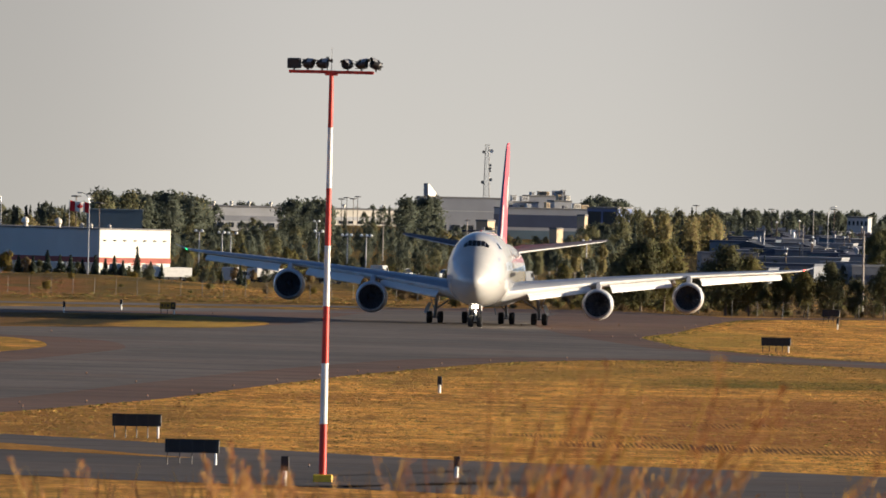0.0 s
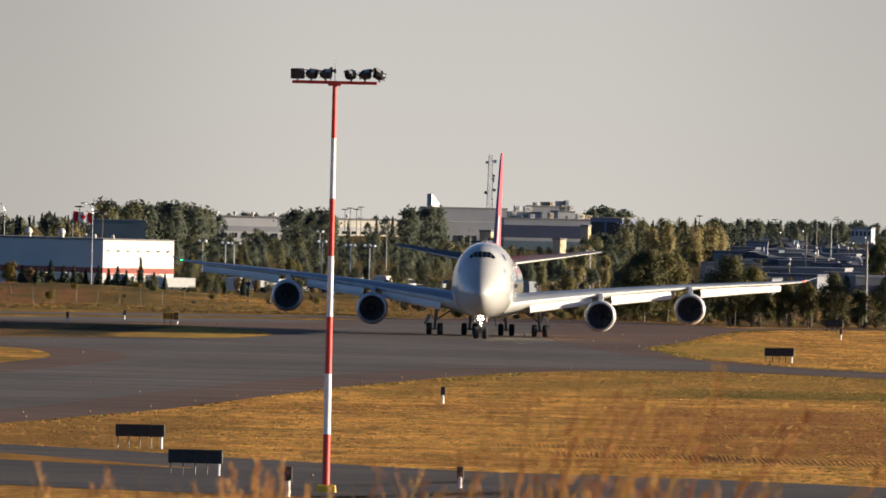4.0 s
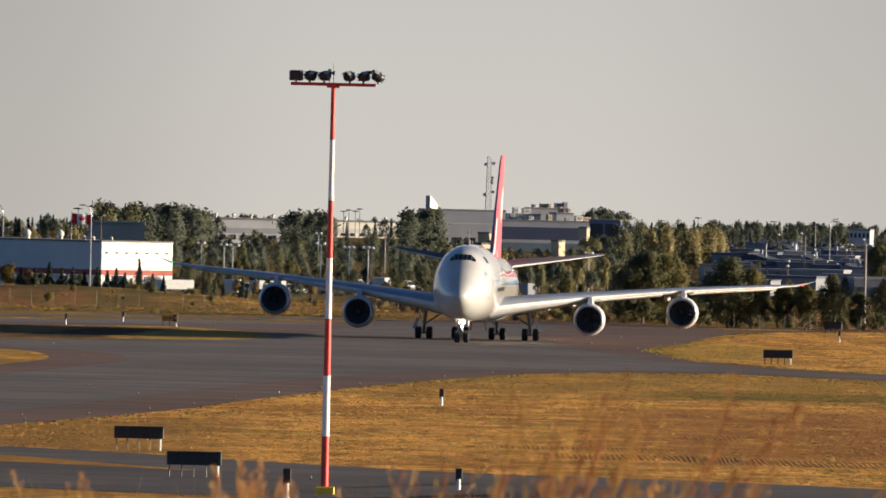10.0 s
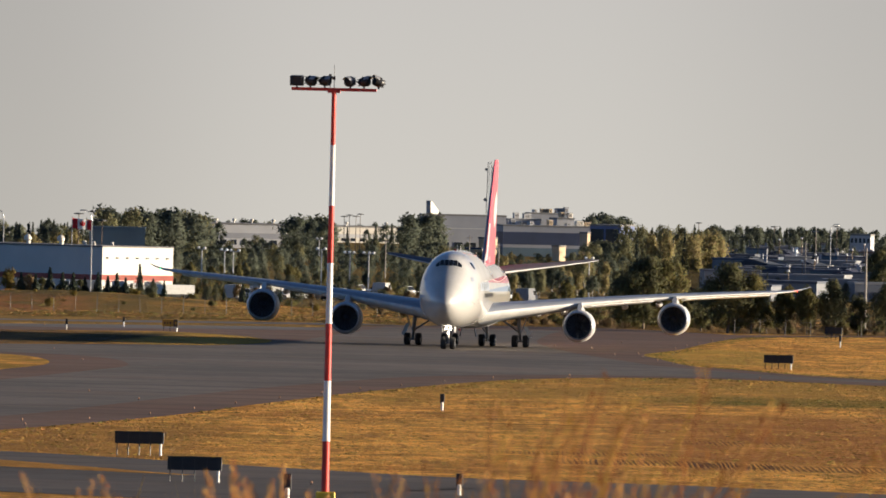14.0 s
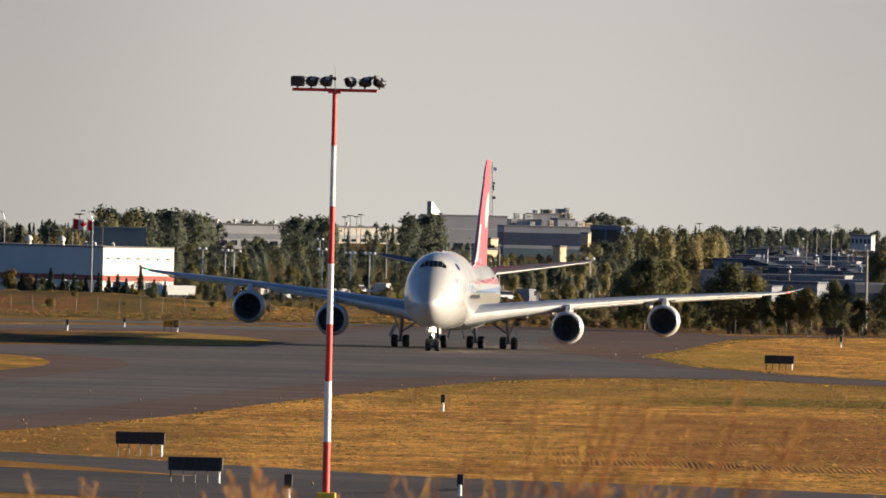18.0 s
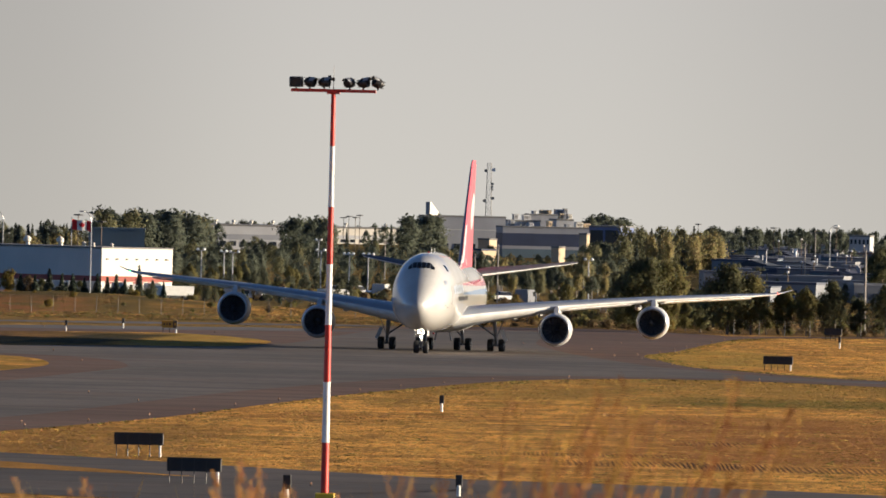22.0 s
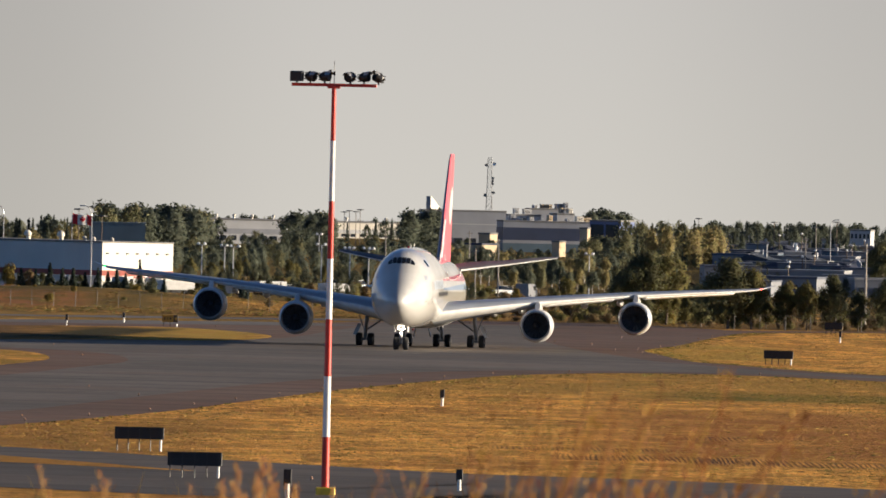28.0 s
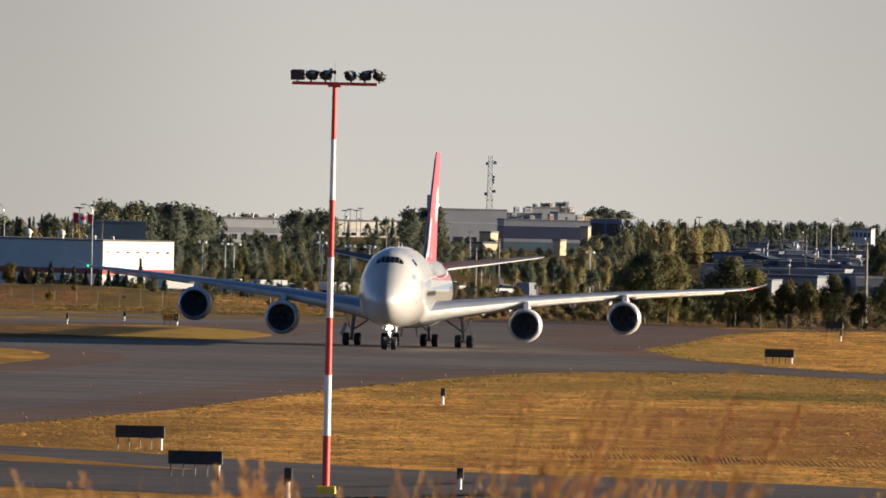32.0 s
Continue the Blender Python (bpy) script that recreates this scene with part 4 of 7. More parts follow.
def build_gear(root):
    tyre = Geo()
    tyre.lathe([(-.24, .34), (-.27, .46), (-.24, .575), (-.14, .62), (.14, .62), (.24, .575), (.27, .46), (.24, .34)], 28, axis="x")
    tyre_mesh = tyre.mesh("tyre", RUBBER, True)
    rim = Geo()
    rim.lathe([(-.24, .345), (-.2, .3), (-.1, .26), (-.1, .05), (.1, .05), (.1, .26), (.2, .3), (.24, .345)], 20, axis="x", caps=True)
    for k in range(5):
        th = 2 * math.pi * k / 5
        rim.tube((-.15, .17 * math.cos(th), .17 * math.sin(th)), (.15, .17 * math.cos(th), .17 * math.sin(th)), 0.035, n=6)
    rim_mesh = rim.mesh("wheel", STEEL, True)

    def wheel(x, y):
        w = part("wheel", rim_mesh, None, root, "dull metal wheel rim", m=pose(x, y, 0.645))
        part("tyre", tyre_mesh, None, w, "worn black rubber tyre")
        WHEELS.append((w, x, y))

    # nose leg
    g = Geo()
    g.tube((0, 7.8, 0.6), (0, 8.2, 2.9), 0.13, 0.17, 12)
    g.tube((-0.5, 7.8, 0.645), (0.5, 7.8, 0.645), 0.09)
    leg = part("nose_gear_leg", g, STEEL, root, "steel nose gear leg", True)
    g = Geo()
    g.tube((0, 8.1, 1.6), (0, 10.2, 2.6), 0.07)
    g.tube((0, 7.65, 1.0), (0, 7.4, 1.35), 0.05)
    g.tube((0, 7.4, 1.35), (0, 7.9, 1.7), 0.05)
    part("drag_brace", g, STEEL, leg)
    for sx in (-1, 1):
        g = Geo()
        g.box(sx * 0.62 - .03, sx * 0.62 + .03, 7.2, 9.6, 1.75, 2.55)
        part("gear_door", g, WHITE, leg, "white nose gear door")
        g = Geo()
        g.lathe([(-.05, .02), (-.06, .11), (0, .12), (.14, .08)], 16, (sx * 0.22, 7.55, 2.06), "y", True)
        part("landing_lamp", g, LAMP, leg, "glowing taxi lamp")
        g = Geo()
        g.lathe([(-.05, .02), (-.06, .09), (0, .1), (.12, .06)], 12, (sx * 0.13, 7.6, 2.75), "y", True)
        part("landing_lamp", g, LAMP, leg, "small glowing taxi lamp")
    g = Geo()
    g.lathe([(-.05, .02), (-.06, .1), (0, .11), (.14, .07)], 14, (0.03, 7.5, 1.66), "y", True)
    part("landing_lamp", g, LAMP, leg, "glowing taxi lamp")
    wheel(-0.46, 7.8)
    wheel(0.46, 7.8)
    # four main legs
    for x, y, top, lean in ((-5.5, 35.8, 3.6, -.25), (5.5, 35.8, 3.6, .25), (-1.92, 38.8, 2.6, -.1), (1.92, 38.8, 2.6, .1)):
        sx = -1 if x < 0 else 1
        g = Geo()
        g.tube((x, y, 0.75), (x - lean, y - 0.3, top), 0.16, 0.21, 12)
        leg = part("main_gear_leg", g, STEEL, root, "steel main gear leg", True)
        g = Geo()
        g.box(x - .11, x + .11, y - 0.95, y + 0.95, 0.52, 0.78, 0.05)
        for dy in (-.735, .735):
            g.tube((x - 0.62, y + dy, 0.645), (x + 0.62, y + dy, 0.645), 0.08)
        part("bogie_beam", g, STEEL, leg)
        g = Geo()
        if abs(x) > 4:
            g.tube((x - sx * .05, y - .1, 1.5), (x - sx * 2.1, y - .2, 2.9), 0.09)
            g.tube((x, y, 1.3), (x + sx * .7, y + .1, 3.2), 0.05)
        else:
            g.tube((x, y, 1.3), (x - sx * .9, y - 1.6, 2.4), 0.08)
        g.tube((x, y - .35, 1.0), (x, y - .5, 1.5), 0.05)
        part("side_brace", g, STEEL, leg)
        g = Geo()
        if abs(x) > 4:
            g.add([(x + sx * .35, y - .5, 2.15), (x + sx * .72, y - .2, 2.2), (x + sx * 1.2, y - .2, 1.1), (x + sx * .82, y - .5, 1.0),
                   (x + sx * .33, y - .44, 2.15), (x + sx * .7, y - .14, 2.2), (x + sx * 1.18, y - .14, 1.1), (x + sx * .8, y - .44, 1.0)],
                  [(0, 1, 2, 3), (4, 7, 6, 5), (0, 4, 5, 1), (1, 5, 6, 2), (2, 6, 7, 3), (3, 7, 4, 0)])
        else:
            a, b = sx * .55, sx * .82
            g.add([(a, y - 2.0, 2.3), (a, y - 1.0, 2.3), (b, y - 1.0, .95), (b, y - 2.0, 1.05),
                   (a + .09, y - 2.0, 2.3), (a + .09, y - 1.0, 2.3), (b + .09, y - 1.0, .95), (b + .09, y - 2.0, 1.05)],
                  [(0, 1, 2, 3), (4, 7, 6, 5), (0, 4, 5, 1), (1, 5, 6, 2), (2, 6, 7, 3), (3, 7, 4, 0)])
        # body gear doors take the dark steel colour to imitate shade
        part("gear_door", g, WHITE if abs(x) > 4 else STEEL, leg, "white main gear door" if abs(x) > 4 else "body gear door in dark steel colour, imitating shade")
        for dx in (-.57, .57):
            for dy in (-.735, .735):
                wheel(x + dx, y + dy)
    # leading edge flaps, hinged under the wing's edge
    for side in (-1, 1):
        for b0, b1, deep in ((12.9, 19.0, 0.92), (22.1, 26.2, 0.85), (26.25, 30.4, 0.72), (4.6, 10.9, 0.75)):
            l0, c0, z0 = wing_at(b0)
            l1, c1, z1 = wing_at(b1)
            p0 = LEAN @ Vector((side * b0, l0 + 0.25, z0 - 0.16 - .012 * c0))
            p1 = LEAN @ Vector((side * b1, l1 + 0.25, z1 - 0.14 - .012 * c1))
            ax = (p1 - p0).normalized()
            span = (p1 - p0).length
            fwd = Vector((0, -1, 0))
            fwd = (fwd - ax * fwd.dot(ax)).normalized()
            up = ax.cross(fwd)
            if up.z < 0:
                up = -up
                base = Matrix((ax, -fwd, up)).transposed().to_4x4()
            else:
                base = Matrix((ax, fwd, up)).transposed().to_4x4()
            g = Geo()
            sgn = 1 if base.col[1].xyz.dot(fwd) > 0 else -1
            prof = [(0, 0), (.35, .07), (.75, .08), (1.0, -.02), (1.02, -.08), (.75, .02), (.35, .0), (0, -.06)]
            taper = 0.9
            g.loft([[(0, sgn * q * deep, r) for q, r in prof], [(span, sgn * q * deep * taper, r) for q, r in prof]], True)
            ob = part("leading_edge_flap", g, FLAP_WHITE, root, "pale hinged leading edge flap", True)
            FLAPS.append((ob, Matrix.Translation(p0) @ base, sgn))
            ob.matrix_basis = Matrix.Translation(p0) @ base


plane = build_plane()
build_gear(plane)
TAXI = [
    (0, 3.72, 1392.32, 2.73), (1, 3.81, 1389.69, 2.38), (2, 3.99, 1386.97, 2.04), (3, 4.07, 1384.17, 1.69),
    (3.5, 4.13, 1382.75, 1.52), (5.5, 3.14, 1376.87, 2.86), (6, 2.87, 1375.37, 3.19), (7, 2.52, 1372.31, 3.19),
    (8, 2.33, 1369.20, 3.18), (9, 2.22, 1366.04, 3.17), (10, 2.01, 1362.84, 3.31), (11, 1.64, 1359.61, 3.45),
    (12, 1.33, 1356.34, 3.60), (13, 0.91, 1353.04, 3.74), (14, 0.48, 1349.71, 3.90), (14.5, 0.25, 1348.05, 3.98),
    (16.5, -0.63, 1341.34, 4.30), (17, -0.80, 1339.66, 4.35), (18, -1.19, 1336.30, 4.44), (19, -1.58, 1332.94, 4.53),
    (20, -1.80, 1329.58, 4.40), (21, -1.91, 1326.24, 4.25), (22, -2.16, 1322.92, 4.10), (23, -2.46, 1319.61, 3.95),
    (24, -2.82, 1316.33, 3.92), (25, -3.23, 1313.09, 3.89), (25.5, -3.38, 1311.48, 3.87),
    (27.5, -3.99, 1305.15, 3.82), (28, -4.09, 1303.59, 3.81), (29, -4.35, 1300.53, 3.73), (30, -4.60, 1297.52, 3.66),
    (31, -4.90, 1294.57, 3.58), (32, -5.21, 1291.68, 3.51),
]


# ---- things on the airfield ----
def light_mast():
    root = thing("light_mast", "tall red and white banded floodlight mast in the grass", "light mast", m=pose(-5.86, 726, 0))
    top, n = 22.0, 7
    rad = lambda z: 0.215 - 0.095 * z / top
    edges = [0.0, 3.15, 6.33, 9.45, 12.63, 15.77, 18.95, 21.97]
    for i in range(n):
        g = Geo()
        g.tube((0, 0, edges[i]), (0, 0, edges[i + 1]), rad(edges[i]), rad(edges[i + 1]), 20)
        part("mast_section", g, MAST_RED if i % 2 == 0 else MAST_WHITE, root, "red painted mast band" if i % 2 == 0 else "white painted mast band", True)
    for z in edges[1:-1]:
        g = Geo()
        g.lathe([(-.03, rad(z) + .002), (-.03, rad(z) + .02), (.03, rad(z) + .02), (.03, rad(z) + .002)], 20, (0, 0, z), "z")
        part("joint_collar", g, MAST_WHITE, root)
    g = Geo()
    g.box(-2.28, 2.28, -.07, .07, 21.87, 22.04, 0.02)
    g.box(-.35, .35, -.12, .12, 21.77, 21.92, 0.02)
    bar = part("crossbar", g, MAST_RED, root, "red crossbar")
    for x, turn, tilt in ((-2.0, 165, -4), (-1.27, 52, 6), (-.5, 62, 0), (.87, -38, 6), (1.6, 62, -8), (2.38, -62, -20)):
        m = pose(x, 0, 22.4, tilt, 0, turn)
        lamp = Geo(m)
        if x < -1.9:
            lamp.box(-.35, .35, -.2, .2, -.27, .27, .06)
        else:
            lamp.lathe([(-.28, .24), (-.25, .26), (-.05, .26), (0, .28), (.06, .28), (.08, .24), (.22, .2), (.24, .14), (.32, .12), (.34, .02)], 18)
        fl = part("floodlight", lamp, DARK_METAL, root, "black floodlight head", x > -1.9)
        for k in range(6 if x > -1.9 else 0):
            th = math.pi * k / 3
            g = Geo(m)
            g.box(.2 * math.cos(th) - .02, .2 * math.cos(th) + .02, .08, .34, .2 * math.sin(th) - .02, .2 * math.sin(th) + .02)
            part("cooling_fin", g, DARK_METAL, fl)
        if x > -1.9:
            g = Geo(m)
            arc = [math.radians(20 + 14 * k) for k in range(11)]
            g.loft([[(.28 * math.cos(q), -.1, .28 * math.sin(q)) for q in arc], [(.29 * math.cos(q), -.28, .29 * math.sin(q)) for q in arc],
                    [(.26 * math.cos(q), -.36 - .06 * math.sin(q), .27 * math.sin(q)) for q in arc]], False, False)
            part("visor", g, GALV, fl, "pale metal visor", True)
        g = Geo(m)
        g.lathe([(-.24, .23), (-.26, .02)], 16)
        part("lamp_glass", g, SIGN_BLACK, fl, "dark glass")
        g = Geo()
        g.tube((x, 0, 22.02), (x, 0, 22.22), .05)
        g.tube((x - .2, 0, 22.2), (x + .2, 0, 22.2), .03)
        part("bracket", g, DARK_METAL, fl)
    for x, h in ((-.22, .75), (0, 1.25)):
        g = Geo()
        g.tube((x, 0, 22.02), (x, 0, 22.02 + h), .02, .012, 6)
        if x:
            g.box(x - .08, x + .08, -.08, .08, 22.02 + h - .15, 22.02 + h)
        else:
            g.box(x - .06, x + .06, -.06, .06, 22.47, 22.67)
        part("lightning_rod", g, DARK_METAL, root)
    g = Geo()
    g.box(-.5, .55, -.5, .5, 0, .42, .06)
    part("mast_base", g, YELLOW, root, "yellow painted concrete base")
    return root


light_mast()


def field_sign(x, y, wide, panel, legs, label, white_leg=True):
    """A guidance sign seen from its dark back, on breakaway legs."""
    root = thing("guidance_sign", label, "sign", "airfield guidance signs", m=pose(x, y, 0, 0, 0, random.uniform(-3, 3)))
    g = Geo()
    g.box(-wide / 2, wide / 2, -.12, .12, legs, legs + panel, .03)
    body = part("sign_panel", g, SIGN_BLACK, root, "black sign back panel")
    n = max(3, int(wide / 0.62))
    for i in range(n + 1):
        px = -wide / 2 + .15 + (wide - .3) * i / n
        g = Geo()
        g.tube((px, 0, 0), (px, 0, legs), .035, n=6)
        part("sign_leg", g, DARK_METAL, root)
        g = Geo()
        g.box(px - .03, px + .03, -.14, -.115, legs - .1, legs + panel * .96)
        part("rib", g, DARK_METAL, body)
    g = Geo()
    g.box(-wide / 2 - .01, wide / 2 + .01, -.14, .14, legs + panel, legs + panel + .03)
    part("cap", g, SIGN_BLACK, body)
    if white_leg:
        g = Geo()
        g.tube((wide / 2 - .2, -.3, 0), (wide / 2 - .2, -.3, legs * 0.98), .075, n=10)
        part("marker_post", g, POST_WHITE, root, "white marker post")
    return root


field_sign(-18.05, 826.5, 3.0, 0.72, 0.72, "black-backed guidance sign on short legs beside the near taxiway")
field_sign(-13.45, 759.0, 3.05, 0.74, 0.68, "black-backed guidance sign on short legs in the near grass")
field_sign(31.85, 1267, 2.75, 0.74, 0.58, "black-backed guidance sign on short legs in the grass island")
field_sign(44.3, 1520, 1.95, 0.72, 0.62, "black-backed guidance sign near the perimeter fence", False)


def yellow_sign():
    root = thing("direction_sign", "weathered orange-yellow guidance sign with a black end panel", "sign", "airfield guidance signs", m=pose(-28.7, 1452, 0))
    g = Geo()
    g.box(-.85, .35, -.1, .1, .55, 1.3, .03)
    body = part("sign_panel", g, SIGN_ORANGE, root, "orange-yellow sign panel")
    g = Geo()
    g.box(.352, .85, -.1, .1, .55, 1.3, .03)
    part("sign_panel", g, SIGN_BROWN, root, "black sign panel with a pale symbol")
    for x0, x1 in ((-.66, -.5), (-.33, -.22), (-.06, .14)):
        g = Geo()
        g.box(x0, x1, -.108, -.102, .8, 1.06)
        part("writing_bar", g, SIGN_BROWN, body)
    g = Geo()
    g.box(.5, .7, -.108, -.102, .8, 1.06)
    part("writing_bar", g, SIGN_ORANGE, body)
    for px in (-.7, 0, .7):
        g = Geo()
        g.tube((px, 0, 0), (px, 0, .56), .035, n=6)
        part("sign_leg", g, DARK_METAL, root)
    g = Geo()
    g.tube((.72, -.25, 0), (.72, -.25, .4), .09, n=10)
    part("marker_post", g, POST_WHITE, root, "white marker post")


yellow_sign()


def marker(x, y, h, w, label):
    root = thing("marker_post", label, "marker post", "black and white marker posts", m=pose(x, y, 0))
    g = Geo()
    g.tube((0, 0, 0), (0, 0, h * .52), w * .32, w * .3, 12)
    part("post", g, POST_WHITE, root, "white post foot", True)
    g = Geo()
    g.box(-w / 2, w / 2, -.05, .05, h * .44, h, .02)
    part("panel", g, SIGN_BLACK, root, "black panel")
    g = Geo()
    g.box(-w / 2 + .03, w / 2 - .03, .052, .06, h * .5, h - .05)
    part("face", g, SIGN_YELLOW, root)
    return root


for x, y, h, w in ((-39.5, 1442, 1.25, .26), (-34.4, 1484, 1.1, .28), (0.42, 1006, 1.25, .34), (42.9, 1447, 1.25, .26)):
    marker(x, y, h, w, "slim marker post, black above and white below, in grass")
for x, y, h, w in ((-7.76, 714.8, 1.6, .42), (1.35, 742, 1.2, .36)):
    marker(x, y, h, w, "weathered marker post, brown-black above and white below")


def edge_lamp():
    root = thing("edge_light", "small taxiway edge light with a pale lens", "edge light", "taxiway edge lights", m=pose(-28.3, 927, 0))
    g = Geo()
    g.tube((0, 0, 0), (0, 0, .12), .035, .03, 8)
    part("stem", g, DARK_METAL, root)
    g = Geo()
    g.lathe([(0, .08), (.04, .09), (.05, .07)], 10, (0, 0, .0), "z", True)
    part("foot", g, DARK_METAL, root)
    g = Geo()
    g.lathe([(.1, .05), (.15, .065), (.21, .05), (.24, .02)], 12, (0, 0, 0), "z", True)
    part("lens", g, LENS, root, "pale glass lens", True)
    return root


lamp0 = edge_lamp()
LAMP_SPOTS = []
run = lower
acc = 0.0
for i in range(12, len(run) - 10):
    acc += (run[i] - run[i - 1]).length
    if acc > 24:
        acc = 0
        LAMP_SPOTS.append((run[i].x - 0.6, run[i].y + 7))
acc = 0.0
for i in range(6, len(isl) - 4):
    acc += (isl[i] - isl[i - 1]).length
    if acc > 22:
        acc = 0
        LAMP_SPOTS.append((isl[i].x - 0.9, isl[i].y - 4))
LAMP_SPOTS += [(-32, 1222), (-27, 1053), (-36.5, 1290), (-22.4, 1020), (12, 1395), (15.7, 1382), (9, 1420), (19.5, 1440), (24.0, 1372), (24.5, 1375), (-12, 1496),
               (17.5, 1340), (-6.9, 759), (3.6, 1545), (-24, 1462), (-43.0, 1480)]
for x, y in LAMP_SPOTS:
    copy_thing(lamp0, pose(x, y, 0))


FENCE_GREY = surface("fence_grey", (0.2, 0.18, 0.155), 0.7, vary=0.2)


def fence(name, x0, x1, y0, y1, step, h, label, lean=0.0):
    root = thing(name, label, "fence")
    n = int((x1 - x0) / step)
    post = Geo()
    post.tube((0, 0, 0), (0, 0, h), .032, .03, 6)
    post.tube((0, 0, h), (0, -.25, h + .3), .02, .02, 5)
    me = post.mesh("post", FENCE_GREY)
    at = lambda q: (x0 + (x1 - x0) * q, y0 + (y1 - y0) * q)
    for i in range(n + 1):
        x, y = at(i / n)
        part("post", me, None, root, m=pose(x, y, 0, random.uniform(-2, 2), random.uniform(-2, 2), 0))
    for z in (.06, h * .5, h, h + .25):
        g = Geo()
        p, q = at(0), at(1)
        dy = -.25 if z > h else 0
        g.tube((p[0], p[1] + dy, z), (q[0], q[1] + dy, z), .007, n=4)
        part("rail_wire", g, FENCE_GREY, root)
    return root


fence("perimeter_fence", -75, 16, 1632, 1640, 2.6, 1.75, "thin grey wire fence on slim posts beside the road")
fence("perimeter_fence", 33.6, 80, 1540, 1548, 2.85, 1.6, "thin grey wire fence on slim posts before trees")


# ---- buildings and fixtures past the perimeter ----
WALL_GREY = surface("grey_cladding", (0.3, 0.31, 0.335), 0.6, vary=0.1, scale=0.2, fine=6, dirt=(0.2, 0.19, 0.18))
WALL_WHITE = surface("white_cladding", (0.64, 0.6, 0.52), 0.55, vary=0.06, scale=0.2, fine=5, dirt=(0.55, 0.5, 0.42))
# the warehouse's white cladding again, darkened to imitate its shaded side
WALL_SHADE = surface("shaded_white_cladding", (0.52, 0.495, 0.465), 0.55, vary=0.06, scale=0.2, fine=5, dirt=(0.42, 0.4, 0.36))
WALL_RED = surface("red_brick_band", (0.33, 0.075, 0.055), 0.75, vary=0.15, scale=0.5, fine=8)
WALL_BLUE = surface("dark_blue_cladding", (0.04, 0.052, 0.095), 0.5, vary=0.15, scale=0.2, fine=5)
WALL_BRIGHT_BLUE = surface("blue_cladding", (0.13, 0.17, 0.32), 0.5, vary=0.1, scale=0.3, fine=5)
WALL_PALE = surface("pale_cladding", (0.47, 0.475, 0.485), 0.6, vary=0.1, scale=0.2, fine=5, dirt=(0.35, 0.32, 0.28))
WALL_TAN = surface("tan_stucco", (0.55, 0.42, 0.27), 0.7, vary=0.1, scale=0.3, fine=6)
ROOF_GREY = surface("flat_roof_gravel", (0.19, 0.185, 0.18), 0.85, vary=0.15, scale=0.3, fine=8)
ROOF_DARK = surface("dark_shingle_roof", (0.05, 0.06, 0.085), 0.8, vary=0.2, scale=0.6, fine=9, random_tint=0.3)
PANE = surface("window_pane", (0.03, 0.035, 0.045), 0.1, bump=0)
# siding tinted blue to imitate haze over the far slope
SIDING = surface("haze_blued_siding", (0.11, 0.125, 0.16), 0.65, vary=0.08, scale=0.4, fine=6, random_tint=0.25)
LAMP_WHITE = surface("lamp_head_white", (0.85, 0.85, 0.83), 0.18, coat=1.0, bump=0)
WOOD_POLE = surface("weathered_pole", (0.16, 0.12, 0.09), 0.8, vary=0.2)
FADED_POLE = surface("faded_pole", (0.3, 0.27, 0.24), 0.8, vary=0.2)
WALL_TEAL = surface("teal_grey_cladding", (0.09, 0.135, 0.17), 0.55, vary=0.12, scale=0.2, fine=5)
CAR_WHITE = surface("van_white", (0.46, 0.46, 0.45), 0.3, bump=0)
FLAG_RED = surface("flag_red", (0.6, 0.02, 0.03), 0.7, translucent=0.25)
FLAG_WHITE = surface("flag_white", (0.8, 0.79, 0.77), 0.7, translucent=0.25)


def hall(name, label, x0, x1, y, depth, h, wall, turn=0.0, bands=(), windows=(), category="building", roof=ROOF_GREY, parapet=0.35, vents=0):
    """A flat-roofed hall. bands: (z0, z1, material); windows: (z0, z1, count, share) rows on the front."""
    w = x1 - x0
    root = thing(name, label, category, m=pose(x0, y, 0, 0, 0, turn))
    g = Geo()
    g.box(0, w, 0, depth, 0, h)
    part("wall", g, wall, root)
    g = Geo()
    g.box(-.12, w + .12, -.12, depth + .12, h, h + parapet, .05)
    part("roof", g, roof, root, "flat grey roof edge")
    for z0, z1, mat in bands:
        g = Geo()
        g.box(-.05, w + .05, -.05, depth + .05, z0, z1)
        part("wall_band", g, mat, root)
    for z0, z1, count, share in windows:
        for i in range(count):
            c = w * (i + .5) / count
            half = w / count * share / 2
            g = Geo()
            g.box(c - half, c + half, -.1, .02, z0, z1)
            win = part("window", g, PANE, root, "dark window")
            g = Geo()
            g.box(c - half - .06, c + half + .06, -.14, -.101, z0 - .08, z0)
            part("sill", g, WALL_PALE, win)
    rng = random.Random(len(label))
    for i in range(vents):
        g = Geo()
        c = w * (i + .5) / vents + rng.uniform(-.5, .5)
        g.tube((c, 1.2, h + parapet - .02), (c, 1.2, h + parapet + .5), .22, n=10)
        v = part("roof_vent", g, WALL_WHITE, root, "white roof vent", True)
        g = Geo()
        g.lathe([(0, .25), (.1, .42), (.35, .44), (.55, .25), (.6, .03)], 12, (c, 1.2, h + parapet + .48), "z", True)
        part("vent_cowl", g, WALL_WHITE, v, "", True)
    return root


